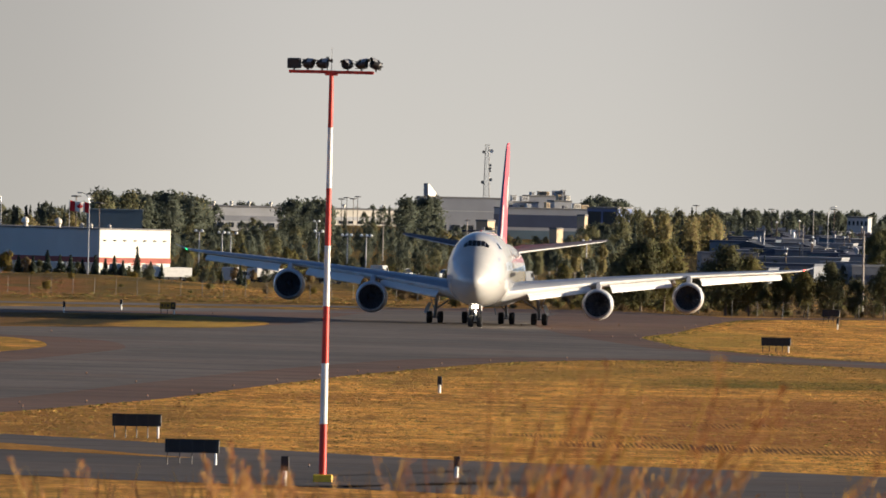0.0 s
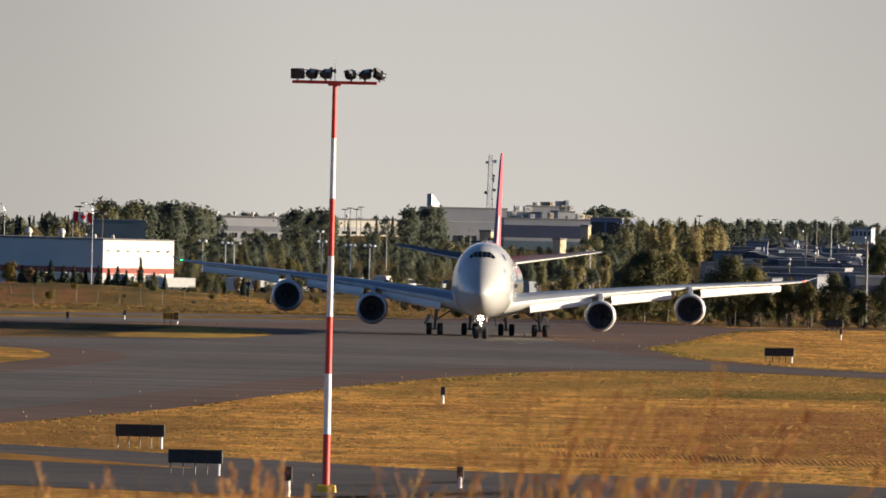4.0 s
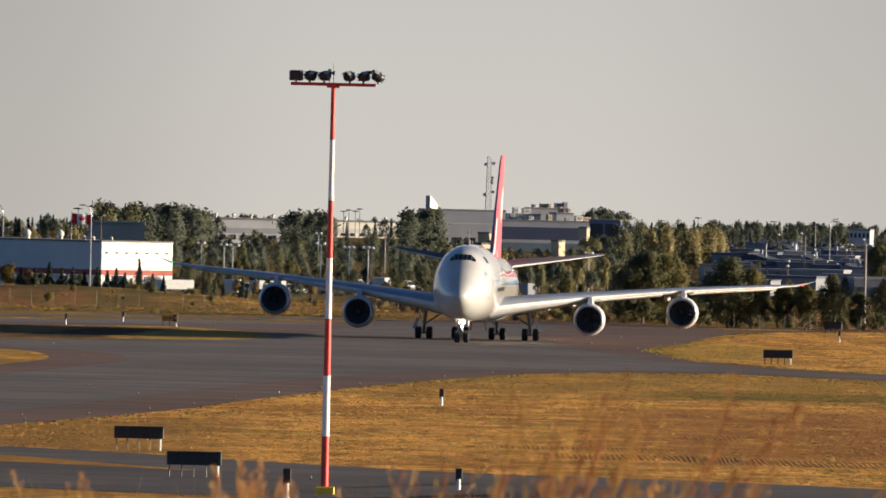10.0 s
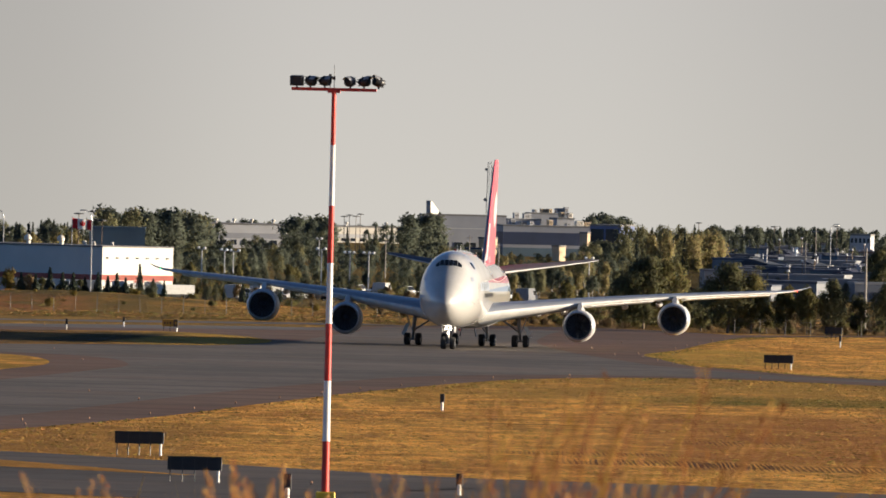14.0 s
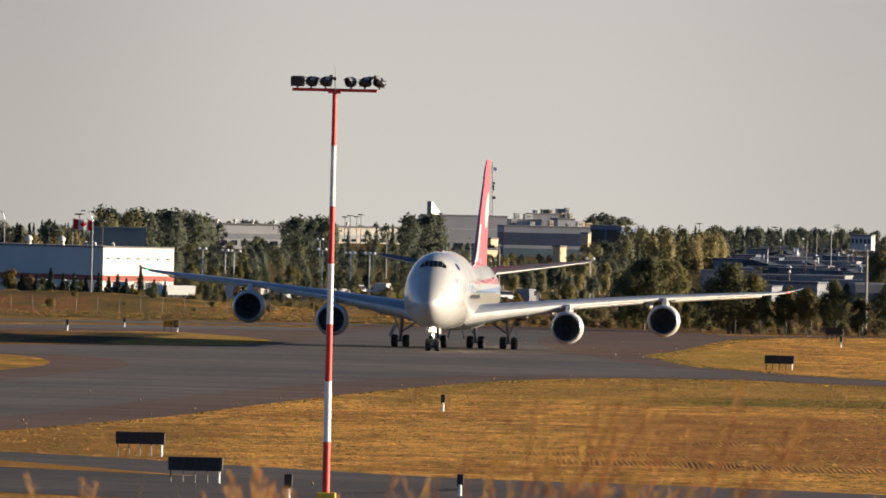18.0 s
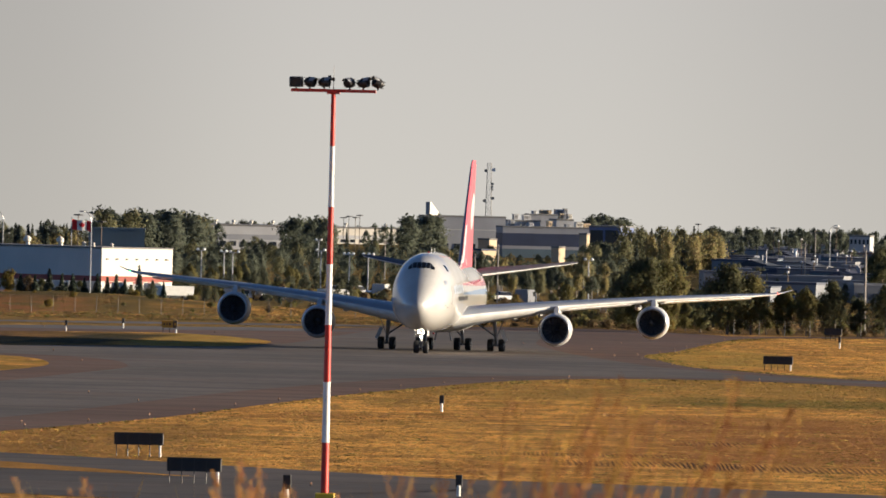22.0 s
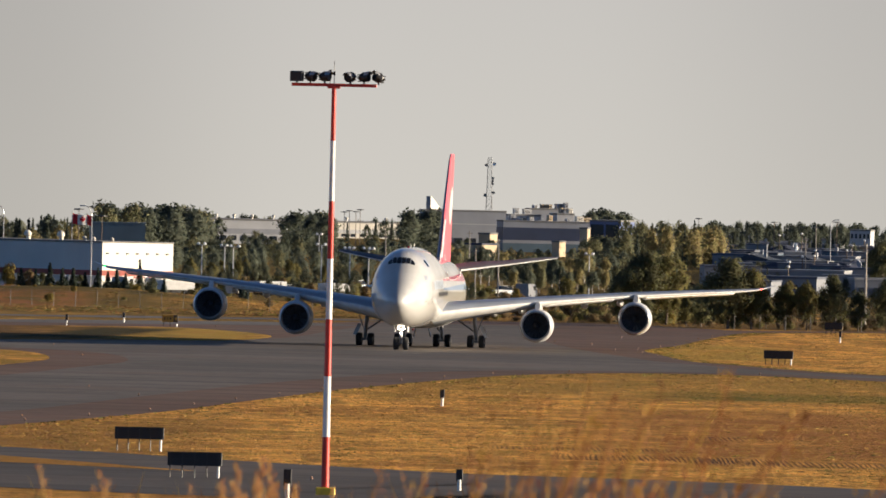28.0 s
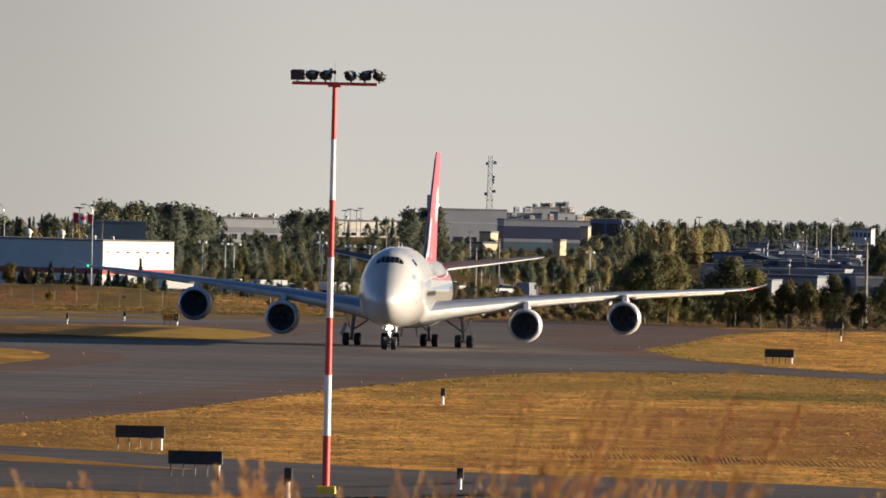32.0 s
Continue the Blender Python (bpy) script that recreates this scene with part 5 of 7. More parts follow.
def warehouse():
    root = thing("warehouse", "long warehouse with a white end wall, red band and shade-darkened side", "warehouse", m=pose(-46.08, 1850, 0, 0, 0, 42))
    # end wall along local x, long shaded wall along local y
    L1, L2, H = 12.7, 46.0, 6.45
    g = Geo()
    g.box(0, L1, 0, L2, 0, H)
    part("wall", g, WALL_SHADE, root, "white clad long wall coloured darker as its shaded side")
    g = Geo()
    g.box(-.02, L1 + .05, -.12, 0, 0, H + .05)
    end = part("end_wall", g, WALL_WHITE, root, "white end wall")
    g = Geo()
    g.box(-.1, L1 + .1, -.18, L2 + .1, 2.0, 2.72)
    part("wall_band", g, WALL_RED, root, "dark red band")
    g = Geo()
    g.box(-.15, L1 + .15, -.2, L2 + .15, H + .05, H + .25, .05)
    part("roof", g, ROOF_GREY, root)
    for i in range(7):
        g = Geo()
        c = .9 + i * 1.8
        g.box(c - .18, c + .18, -.3, -.121, 4.95, 5.15)
        part("wall_lamp", g, DARK_METAL, end, "small wall lamp")
    for c in (1.5, 4.2, 6.6, 9.2):
        g = Geo()
        g.box(c - .8, c + .8, -.2, -.122, 0, 1.75)
        d = part("loading_door", g, WALL_PALE, end, "pale loading door")
        g = Geo()
        g.box(c - .9, c + .9, -.24, -.201, 1.72, 1.95)
        part("lintel", g, WALL_RED, d)
    for i in range(11):
        g = Geo()
        c = 3 + i * 4.0
        g.box(-.1, -.002, c - 1.1, c + 1.1, .3, 1.75)
        part("window", g, PANE if i % 4 else WALL_PALE, root, "dark bay window" if i % 4 else "pale loading door")
    for x, y, s in ((.4, 4, .55), (1.2, 3, .5), (4.5, 3, .45), (.8, 9.5, 1.0), (.8, 16.5, 1.0), (.8, 33, 1.0)):
        g = Geo()
        g.tube((x, y, H + .2), (x, y, H + .2 + .5 * s), .3 * s, n=10)
        v = part("roof_vent", g, WALL_WHITE, root, "white roof vent", True)
        g = Geo()
        g.lathe([(0, .3 * s), (.12, .52 * s), (.5 * s, .54 * s), (.8 * s, .3 * s), (.9 * s, .03)], 12, (x - .12, y, H + .15 + .5 * s), "z", True)
        part("vent_cowl", g, WALL_WHITE, v, "", True)


warehouse()
hall("office_block", "dark blue office block with a deep roof fascia", -62, -52.2, 2400, 8, 6.6, WALL_TEAL, 2, bands=((1.2, 3.4, WALL_GREY),), parapet=.3, roof=WALL_TEAL)
hall("long_hall", "long pale industrial hall with roof vents", -51.2, -30.5, 3000, 40, 5.2, WALL_PALE, 14, bands=((2.2, 3.4, WALL_GREY),), windows=((.8, 1.9, 9, .5),), vents=5)
hall("white_hall", "low white industrial hall", -27.2, -7.4, 3340, 30, 3.8, WALL_WHITE, 22, bands=((1.2, 2.1, WALL_PALE),), windows=((.4, 1.1, 8, .5),), vents=2)
hall("hangar", "large plain grey hangar hall", -3.4, 14.6, 2960, 7, 8.4, WALL_GREY, 10, bands=((5.6, 5.75, WALL_PALE),), windows=((1.2, 2.6, 6, .6),))
hall("mid_hall", "grey hall with a wide dark blue band", 13.6, 33.0, 2935, 10, 6.5, WALL_GREY, 8, bands=((2.6, 5.3, WALL_BLUE), (0.0, 1.9, WALL_TEAL)))
hall("rooftop_plant", "grey stepped rooftop plant house", 14.8, 22.2, 2985, 6, 7.7, WALL_PALE, 10)
hall("rooftop_plant", "grey stepped rooftop plant house", 20.0, 29.0, 3020, 6, 9.0, WALL_GREY, 11)
hall("rooftop_plant", "tan stepped rooftop plant house", 25.6, 29.4, 2982, 9, 8.1, WALL_PALE, 10)
hall("blue_hall", "blue-ended hall with dark glazed front", 31.9, 38.4, 2900, 25, 7.1, WALL_BRIGHT_BLUE, -8, bands=(), windows=((2.6, 6.5, 2, .86),))
hall("tan_shed", "small sunlit tan shed", 24.6, 26.6, 2800, 2, 3.0, WALL_TAN, 48)
hall("tan_shed", "small sunlit tan shed", 10.2, 12.6, 2780, 3, 4.4, WALL_TAN, 50)
hall("tan_shed", "small sunlit tan shed", 31.0, 32.0, 2860, 2, 5.6, WALL_TAN, 52)
hall("tan_shed", "small sunlit tan shed", 37.2, 40.2, 2700, 4, 3.0, WALL_TAN, 45)
hall("tan_house", "sunlit tan house between trees", 8.0, 11.8, 2600, 5, 3.2, WALL_TAN, 40, roof=ROOF_DARK)


def rooftop_unit(x, y, z, w, d, h, mat, label):
    """A small air handler on a roof: casing, cap and grille."""
    root = thing("rooftop_unit", label, "rooftop unit", "rooftop units", m=pose(x, y, z, 0, 0, 20))
    g = Geo()
    g.box(0, w, 0, d, 0, h, .04)
    part("casing", g, mat, root)
    g = Geo()
    g.box(-.06, w + .06, -.06, d + .06, h, h + .08)
    part("cap", g, ROOF_GREY, root)
    g = Geo()
    for k in range(4):
        g.box(w * .15, w * .85, -.04, -.002, h * (.2 + .16 * k), h * (.28 + .16 * k))
    part("grille", g, DARK_METAL, root)


rng = random.Random(63)
for x, y, z in ((15.2, 2945, 6.85), (17.6, 2946, 6.85), (19.3, 2944, 6.85), (23.5, 2946, 6.85), (27.4, 2947, 6.85), (29.6, 2948, 6.85), (31.4, 2949, 6.85),
                (16.2, 2992, 8.05), (18.4, 2994, 8.05), (20.8, 3024, 9.35), (22.4, 3025, 9.35), (24.1, 3025, 9.35), (25.8, 3026, 9.35), (27.6, 3026, 9.35), (26.4, 2990, 8.45), (28.2, 2990, 8.45)):
    rooftop_unit(x, y, z, rng.uniform(.7, 1.7), rng.uniform(.8, 1.6), rng.uniform(.45, 1.25), rng.choice((WALL_PALE, WALL_WHITE, WALL_TAN, WALL_GREY)), "small box-shaped air handler on a flat roof")


def roof_fin():
    """A tall sail-shaped roof sign on the hangar."""
    root = thing("roof_sign", "sail-shaped white roof sign on the hangar", "roof sign", m=pose(-3.2, 2961, 8.74))
    g = Geo()
    g.box(0, .95, 0, 1.5, 0, 2.85)
    part("sign_mast", g, WALL_GREY, root)
    g = Geo()
    g.add([(.95, 0, 0), (3.3, 3.4, 0), (1.2, .3, 2.75), (.95, 0, 2.8), (.75, .4, 0), (3.1, 3.8, 0), (1.0, .7, 2.75), (.75, .4, 2.8)],
          [(0, 1, 2, 3), (7, 6, 5, 4), (1, 5, 6, 2), (3, 2, 6, 7), (0, 3, 7, 4), (0, 4, 5, 1)])
    part("sign_sail", g, WALL_WHITE, root, "white sail panel")


roof_fin()


TOWER_GREY = surface("dull_tower_steel", (0.2, 0.19, 0.18), 0.6, 0.2, dirt=(0.14, 0.12, 0.1))


def lattice_tower():
    root = thing("radio_tower", "slim grey lattice radio tower with dishes", "radio tower", m=pose(12.75, 3600, 0))
    h = 20.9
    wide = lambda z: .92 - .42 * z / h
    corner = ((-1, -1), (1, -1), (1, 1), (-1, 1))
    for sx, sy in corner:
        g = Geo()
        g.tube((sx * wide(0), sy * wide(0), 0), (sx * wide(h), sy * wide(h), h), .1, .07, n=6)
        part("leg", g, TOWER_GREY, root)
    n = 16
    for i in range(n):
        z0, z1 = h * i / n, h * (i + 1) / n
        g = Geo()
        for k in range(4):
            a, b = corner[k], corner[(k + 1) % 4]
            p, q = (a, b) if i % 2 else (b, a)
            g.tube((p[0] * wide(z0), p[1] * wide(z0), z0), (q[0] * wide(z1), q[1] * wide(z1), z1), .045, n=4)
            g.tube((a[0] * wide(z1), a[1] * wide(z1), z1), (b[0] * wide(z1), b[1] * wide(z1), z1), .04, n=4)
        part("brace", g, TOWER_GREY, root)
    w = .5
    for x, z, s in ((1.15, 19.2, .5), (-.95, 18.9, .4), (.9, 15.4, .35), (-1.1, 10.9, .45), (1.1, 11.6, .4), (.8, 14.6, .35), (.85, 13.9, .3)):
        g = Geo()
        g.lathe([(0, .03), (-.05, s * .6), (-.16, s), (-.1, s), (.1, s * .4)], 14, (x, -w - .2, z), "y")
        g.tube((x * .6, -w, z), (x, -w - .1, z), .05, n=5)
        part("dish", g, LAMP_WHITE if x > 1.12 else TOWER_GREY, root, "grey dish aerial", True)
    return root


lattice_tower()


def flag():
    root = thing("flagpole", "flag with red side panels and a red leaf on a pole", "flag", m=pose(-54.3, 2000, 0))
    g = Geo()
    g.tube((0, 0, 0), (0, 0, 10.1), .09, .05, 8)
    pole = part("pole", g, GALV, root)
    wave = lambda x: (.12 * math.sin(x * 3.2), -.13 * x - .06 * math.sin(x * 2.2))
    ob = None
    for name, x0, x1, mat in (("red_panel", .06, .8, FLAG_RED), ("white_panel", .8, 2.2, FLAG_WHITE), ("red_panel", 2.2, 2.95, FLAG_RED)):
        g = Geo()
        n = 8
        rings = []
        for i in range(n + 1):
            x = x0 + (x1 - x0) * i / n
            dy, dz = wave(x)
            rings.append([(x, dy, 9.85 + dz), (x, dy, 8.35 + dz), (x, dy + .03, 8.35 + dz), (x, dy + .03, 9.85 + dz)])
        g.loft(rings, True)
        part(name, g, mat, root)
    g = Geo()
    outline = [(0, -.5), (.04, -.22), (.3, -.26), (.26, -.12), (.46, .06), (.4, .12), (.42, .3), (.28, .26), (.14, .14), (.18, .42), (.1, .38), (0, .56)]
    pts = outline + [(-x, z) for x, z in outline[-2:0:-1]]
    vs = []
    for x, z in pts:
        dy, dz = wave(1.5 + x)
        vs.append((1.5 + x, dy - .02, 9.1 + dz + z))
    g.add(vs, [tuple(range(len(vs)))])
    part("leaf", g, FLAG_RED, root)


flag()


def street_lamp(x, y, h, arm, label):
    root = thing("street_lamp", label, "street lamp", "street lamps", m=pose(x, y, 0))
    g = Geo()
    g.tube((0, 0, 0), (0, 0, h * .88), .1, .07, 8)
    pts = [Vector((arm * (1 - math.cos(t)), 0, h * .88 + h * .12 * math.sin(t))) for t in (0, .5, 1.0, 1.57)]
    for p, q in zip(pts[:-1], pts[1:]):
        g.tube(p, q, .06, n=6)
    part("pole", g, GALV, root, "", True)
    g = Geo()
    g.box(arm * 1.0 - .05 if arm > 0 else arm - .7, arm + .7 if arm > 0 else arm + .05, -.15, .15, h - .1, h + .06, .03)
    part("lamp_head", g, GALV, root)
    return root


street_lamp(-46.0, 1790, 11.7, -.9, "tall curved grey street lamp")
street_lamp(-66.0, 2050, 10.6, -.9, "tall curved grey street lamp")
street_lamp(70.5, 2450, 10.0, .8, "tall curved grey street lamp")


def flood_pole(x, y, h, offs, label="slim pole with white lamp heads", metal=GALV):
    root = thing("flood_pole", label, "light pole", "yard light poles", m=pose(x, y, 0))
    g = Geo()
    g.tube((0, 0, 0), (0, 0, h), .12, .08, 8)
    g.box(min(offs) - .1, max(offs) + .1, -.05, .05, h - .12, h - .02)
    part("pole", g, metal, root)
    for o in offs:
        g = Geo()
        g.lathe([(-.1, .12), (-.05, .22), (.12, .25), (.24, .17), (.3, .03)], 12, (o, 0, h), "z", True)
        part("lamp_head", g, LAMP_WHITE, root, "white lamp head", True)
    return root


for x, y, h, offs in ((-34.2, 1950, 6.0, (-.5, .4)), (-31.0, 1955, 5.8, (-.45, .3)), (-29.6, 1945, 5.8, (-.35, .8)), (-17.0, 1950, 6.3, (-.6, .5)),
                      (-12.9, 1950, 5.85, (-.75, -.1, .55)), (-10.2, 1950, 5.85, (-.7, .1, .7)), (21.5, 1950, 5.8, (-.5, .5)), (-20.5, 2300, 6.0, (-.4, .4))):
    flood_pole(x, y, h, offs)


def pole_line():
    root = thing("utility_pole", "weathered grey utility pole with crossarm", "utility pole", m=pose(50.3, 1600, 0))
    g = Geo()
    g.tube((0, 0, 0), (0, 0, 9.9), .17, .12, 8)
    part("pole", g, FADED_POLE, root)
    g = Geo()
    g.box(-.9, .9, -.08, .08, 9.3, 9.5)
    part("crossarm", g, WOOD_POLE, root)
    for px in (-.8, 0, .8):
        g = Geo()
        g.lathe([(0, .05), (.1, .09), (.2, .05)], 8, (px, 0, 9.5), "z", True)
        part("insulator", g, LAMP_WHITE, root)
    for x, y, h in ((4.9, 1850, 6.9), (8.15, 1880, 8.1), (-9.0, 2250, 6.5), (62, 2300, 7.5), (72, 2600, 8.5), (5.0, 2300, 7.2)):
        r = thing("utility_pole", "slim pale utility pole", "utility pole", m=pose(x, y, 0))
        g = Geo()
        g.tube((0, 0, 0), (0, 0, h), .11, .08, 8)
        part("pole", g, FADED_POLE, r)
        g = Geo()
        g.box(-.5, .5, -.06, .06, h - .5, h - .35)
        part("crossarm", g, FADED_POLE, r)
    r = thing("white_pylon", "short thick white pylon on the far slope", "pylon", m=pose(68.3, 2600, 0))
    g = Geo()
    g.tube((0, 0, 0), (0, 0, 4.9), .3, .22, 10)
    part("shaft", g, LAMP_WHITE, r)
    g = Geo()
    g.box(-.35, .35, -.35, .35, 4.5, 4.95)
    part("head", g, LAMP_WHITE, r)


pole_line()


def tall_lamps(x, y, h):
    r = thing("high_mast_lamp", "far high mast with a flat ring of lamps", "light mast", "far high masts", m=pose(x, y, 0))
    g = Geo()
    g.tube((0, 0, 0), (0, 0, h), .08, .06, 6)
    part("pole", g, WOOD_POLE, r)
    g = Geo()
    g.lathe([(0, .2), (.05, .75), (.2, .75), (.25, .2)], 10, (0, 0, h - .1), "z", True)
    part("lamp_ring", g, DARK_METAL, r)


for x, y, h in ((-53.6, 2010, 10.4), (-50.4, 2020, 9.4), (-20.6, 2900, 7.9), (-19.5, 2900, 8.2), (-18.1, 2900, 8.0), (-17.3, 2920, 8.4), (68.9, 2800, 8.1), (81.8, 2800, 8.4), (55.2, 2900, 8.2)):
    tall_lamps(x, y, h)


def van(x, y, turn, w, h, ln, label, mat=None):
    root = thing("van", label, "van", "parked vans", m=pose(x, y, 0, 0, 0, turn))
    g = Geo()
    g.loft([[(-ln / 2, -w / 2, .35), (ln / 2, -w / 2, .35), (ln / 2, w / 2, .35), (-ln / 2, w / 2, .35)],
            [(-ln / 2, -w / 2, h * .55), (ln / 2, -w / 2, h * .5), (ln / 2, w / 2, h * .5), (-ln / 2, w / 2, h * .55)],
            [(-ln / 2 + .05, -w / 2 + .08, h), (ln * .26, -w / 2 + .08, h), (ln * .26, w / 2 - .08, h), (-ln / 2 + .05, w / 2 - .08, h)]], True)
    body = part("body", g, mat or CAR_WHITE, root)
    g = Geo()
    g.box(ln * .05, ln * .3, -w / 2 - .01, w / 2 + .01, h * .58, h * .86)
    part("side_glass", g, PANE, body)
    for px in (-ln * .3, ln * .32):
        for sy in (-1, 1):
            g = Geo()
            g.lathe([(-.1, .1), (-.12, .34), (.12, .34), (.1, .1)], 14, (px, sy * (w / 2 - .1), .34), "y", True)
            part("wheel", g, RUBBER, root)
    return root


def trailer(x, y, ln, h, label):
    root = thing("box_trailer", label, "trailer", m=pose(x, y, 0, 0, 0, 34))
    g = Geo()
    g.box(0, ln, 0, 2.5, .75, h, .05)
    part("box", g, CAR_WHITE, root, "white box body")
    g = Geo()
    g.box(.2, ln - .2, .4, 2.1, .55, .749)
    part("chassis", g, DARK_METAL, root)
    for px in (.9, 1.8, ln - 1.2):
        for sy in (.3, 2.2):
            g = Geo()
            g.lathe([(-.12, .1), (-.14, .42), (.14, .42), (.12, .1)], 14, (px, sy, .42), "y", True)
            part("wheel", g, RUBBER, root)


trailer(-36.6, 1800, 5.0, 2.0, "long white box trailer parked by the trees")
trailer(-24.2, 1830, 4.4, 1.9, "long white box trailer parked by the trees")
trailer(-15.0, 1830, 3.6, 1.8, "white box trailer parked by the trees")
GREY_VAN = surface("van_grey", (0.2, 0.21, 0.23), 0.35, bump=0)
for x, y, turn, mat in ((-51.6, 1836, 80, None), (-49.4, 1838, 95, None), (-47.3, 1838, 95, GREY_VAN), (-42.6, 1830, 75, None), (-38.6, 1826, 100, None), (-27.4, 1815, 80, None), (-56.6, 1832, 100, GREY_VAN),
                       (-53.9, 1836, 82, None), (-8.0, 1900, 80, None), (12.0, 1860, 75, GREY_VAN)):
    van(x, y, turn, 1.9, 2.1, 4.9, "white van parked before the warehouse" if mat is None else "grey van parked before the warehouse", mat)


def house(x, y, w, d, h, turn, label, mat=SIDING):
    root = thing("house", label, "house", "houses on the far slope", m=pose(x, y, 0, 0, 0, turn))
    g = Geo()
    g.box(0, w, 0, d, 0, h)
    part("wall", g, mat, root)
    g = Geo()
    rh = w * .15
    g.loft([[(-.3, -.3, h), (w + .3, -.3, h), (w / 2, -.3, h + rh)], [(-.3, d + .3, h), (w + .3, d + .3, h), (w / 2, d + .3, h + rh)]], True)
    roof = part("roof", g, ROOF_DARK, root, "dark gable roof")
    g = Geo()
    g.box(w * .7, w * .7 + .5, d * .4, d * .4 + .5, h + .1, h + rh + .5)
    part("chimney", g, WALL_GREY, roof)
    for i in range(3):
        g = Geo()
        c = w * (i + .5) / 3
        g.box(c - .45, c + .45, -.06, .02, h * .45, h * .8)
        win = part("window", g, PANE, root)
        g = Geo()
        g.box(c - .55, c + .55, -.1, -.061, h * .42, h * .45)
        part("sill", g, LAMP_WHITE, win)
    return root


rng = random.Random(11)
for k in range(34):
    y = 2230 + 31 * k + rng.uniform(-20, 20)
    x = rng.uniform(0.0205, 0.034) * y
    house(x, y, rng.uniform(5, 8.5), rng.uniform(6, 10), rng.uniform(1.7, 2.5), rng.uniform(-24, -2), "house with haze-blued grey siding and a dark gable roof")
# two wall greys with the blue of distance haze mixed in
SIDE_GREY = surface("haze_grey_cladding", (0.22, 0.23, 0.25), 0.6, vary=0.1, scale=0.2, fine=5, dirt=(0.2, 0.2, 0.21))
SIDE_DARK = surface("haze_slate_cladding", (0.15, 0.16, 0.185), 0.6, vary=0.1, scale=0.2, fine=5)
ROOF_SLATE = surface("slate_blue_roof", (0.09, 0.1, 0.13), 0.7, vary=0.15, scale=0.3, fine=8)
ROOF_PALE = surface("pale_membrane_roof", (0.28, 0.28, 0.285), 0.8, vary=0.12, scale=0.3, fine=6)
rng = random.Random(44)
for k in range(60):
    y = 1985 + 22 * k + rng.uniform(-8, 8)
    q = (0.1 + k * 0.618) % 1
    x = (0.0188 + 0.0165 * q) * y
    w = rng.uniform(4.5, 11)
    wall = (SIDE_GREY, SIDE_DARK, SIDE_GREY, SIDE_DARK, SIDE_GREY, WALL_TEAL, SIDE_DARK)[k % 7]
    hall("commercial_block", "low flat-roofed grey commercial block on the far slope", x, x + w, y, rng.uniform(8, 14), rng.uniform(1.9, 3.3), wall, rng.uniform(-12, 6),
         windows=((.7, 1.5, int(w / 2.2), .55),) if k % 3 else (), roof=(ROOF_SLATE, ROOF_PALE, ROOF_SLATE)[k % 3], parapet=rng.uniform(.2, .4))
hall("blue_shed", "long bright blue shed on the far slope", 57.5, 68.0, 2380, 14, 2.6, WALL_BRIGHT_BLUE, -6, windows=((.6, 1.6, 5, .4),))
hall("white_block", "pale flat block on the skyline", 90, 94.5, 2980, 12, 6.0, WALL_PALE, -6, windows=((4.4, 5.4, 5, .5),))
for x, y in ((70.5, 2200), (64.2, 2500), (77, 2700), (84, 2620)):
    van(x, y, rng.uniform(0, 180), 1.9, 2.0, 4.8, "white van parked on the far slope")
for x, y, h in ((58, 2250, 3.4), (61.5, 2300, 4.0), (63.5, 2300, 4.2), (67, 2420, 4.5), (72.5, 2350, 3.2), (75, 2500, 4.2), (79, 2600, 4.6), (70, 2800, 5.4), (76, 2850, 5.6), (86, 2750, 5.0),
                (54, 2100, 3.6), (73.5, 2250, 1.9), (69.5, 2180, 1.8)):
    flood_pole(x, y, h, (0.0,), "short pole with one white lamp head", WOOD_POLE)


def parked_car():
    """A small saloon seen far off: body, cabin glass and four wheels."""
    root = thing("car", "small pale car parked among far buildings", "car", "far parked cars", m=pose(63.0, 2330, 0, 0, 0, 20))
    g = Geo()
    g.loft([[(-2.1, -.85, .3), (2.1, -.85, .3), (2.1, .85, .3), (-2.1, .85, .3)], [(-2.15, -.88, .6), (2.15, -.88, .55), (2.15, .88, .55), (-2.15, .88, .6)],
            [(-2.0, -.82, .9), (1.95, -.82, .82), (1.95, .82, .82), (-2.0, .82, .9)]], True)
    body = part("body", g, LAMP_WHITE, root)
    g = Geo()
    g.loft([[(-1.6, -.78, .88), (.9, -.78, .86), (.9, .78, .86), (-1.6, .78, .88)], [(-1.1, -.62, 1.38), (.3, -.62, 1.38), (.3, .62, 1.38), (-1.1, .62, 1.38)]], True)
    cabin = part("cabin_glass", g, PANE, body)
    g = Geo()
    g.box(-1.08, .28, -.6, .6, 1.38, 1.43, .02)
    part("roof", g, LAMP_WHITE, body)
    for px in (-1.3, 1.3):
        for sy in (-.8, .8):
            g = Geo()
            g.lathe([(-.08, .1), (-.1, .31), (.1, .31), (.08, .1)], 12, (px, sy, .31), "y", True)
            part("wheel", g, RUBBER, root)
    return root


car0 = parked_car()
rng = random.Random(19)
for k in range(34):
    y = 2080 + 26 * k + rng.uniform(-8, 8)
    copy_thing(car0, pose(rng.uniform(.0205, .0345) * y, y, 0, 0, 0, rng.choice((-65, -40, 15, 70)) + rng.uniform(-8, 8)))
for x, y in ((-14.0, 1935), (-11.5, 1938), (-8.2, 1930), (-4.5, 1932), (2.0, 1934), (9.5, 1900), (-26.0, 1838), (-20.0, 1842)):
    copy_thing(car0, pose(x, y, 0, 0, 0, rng.uniform(-80, 80)))


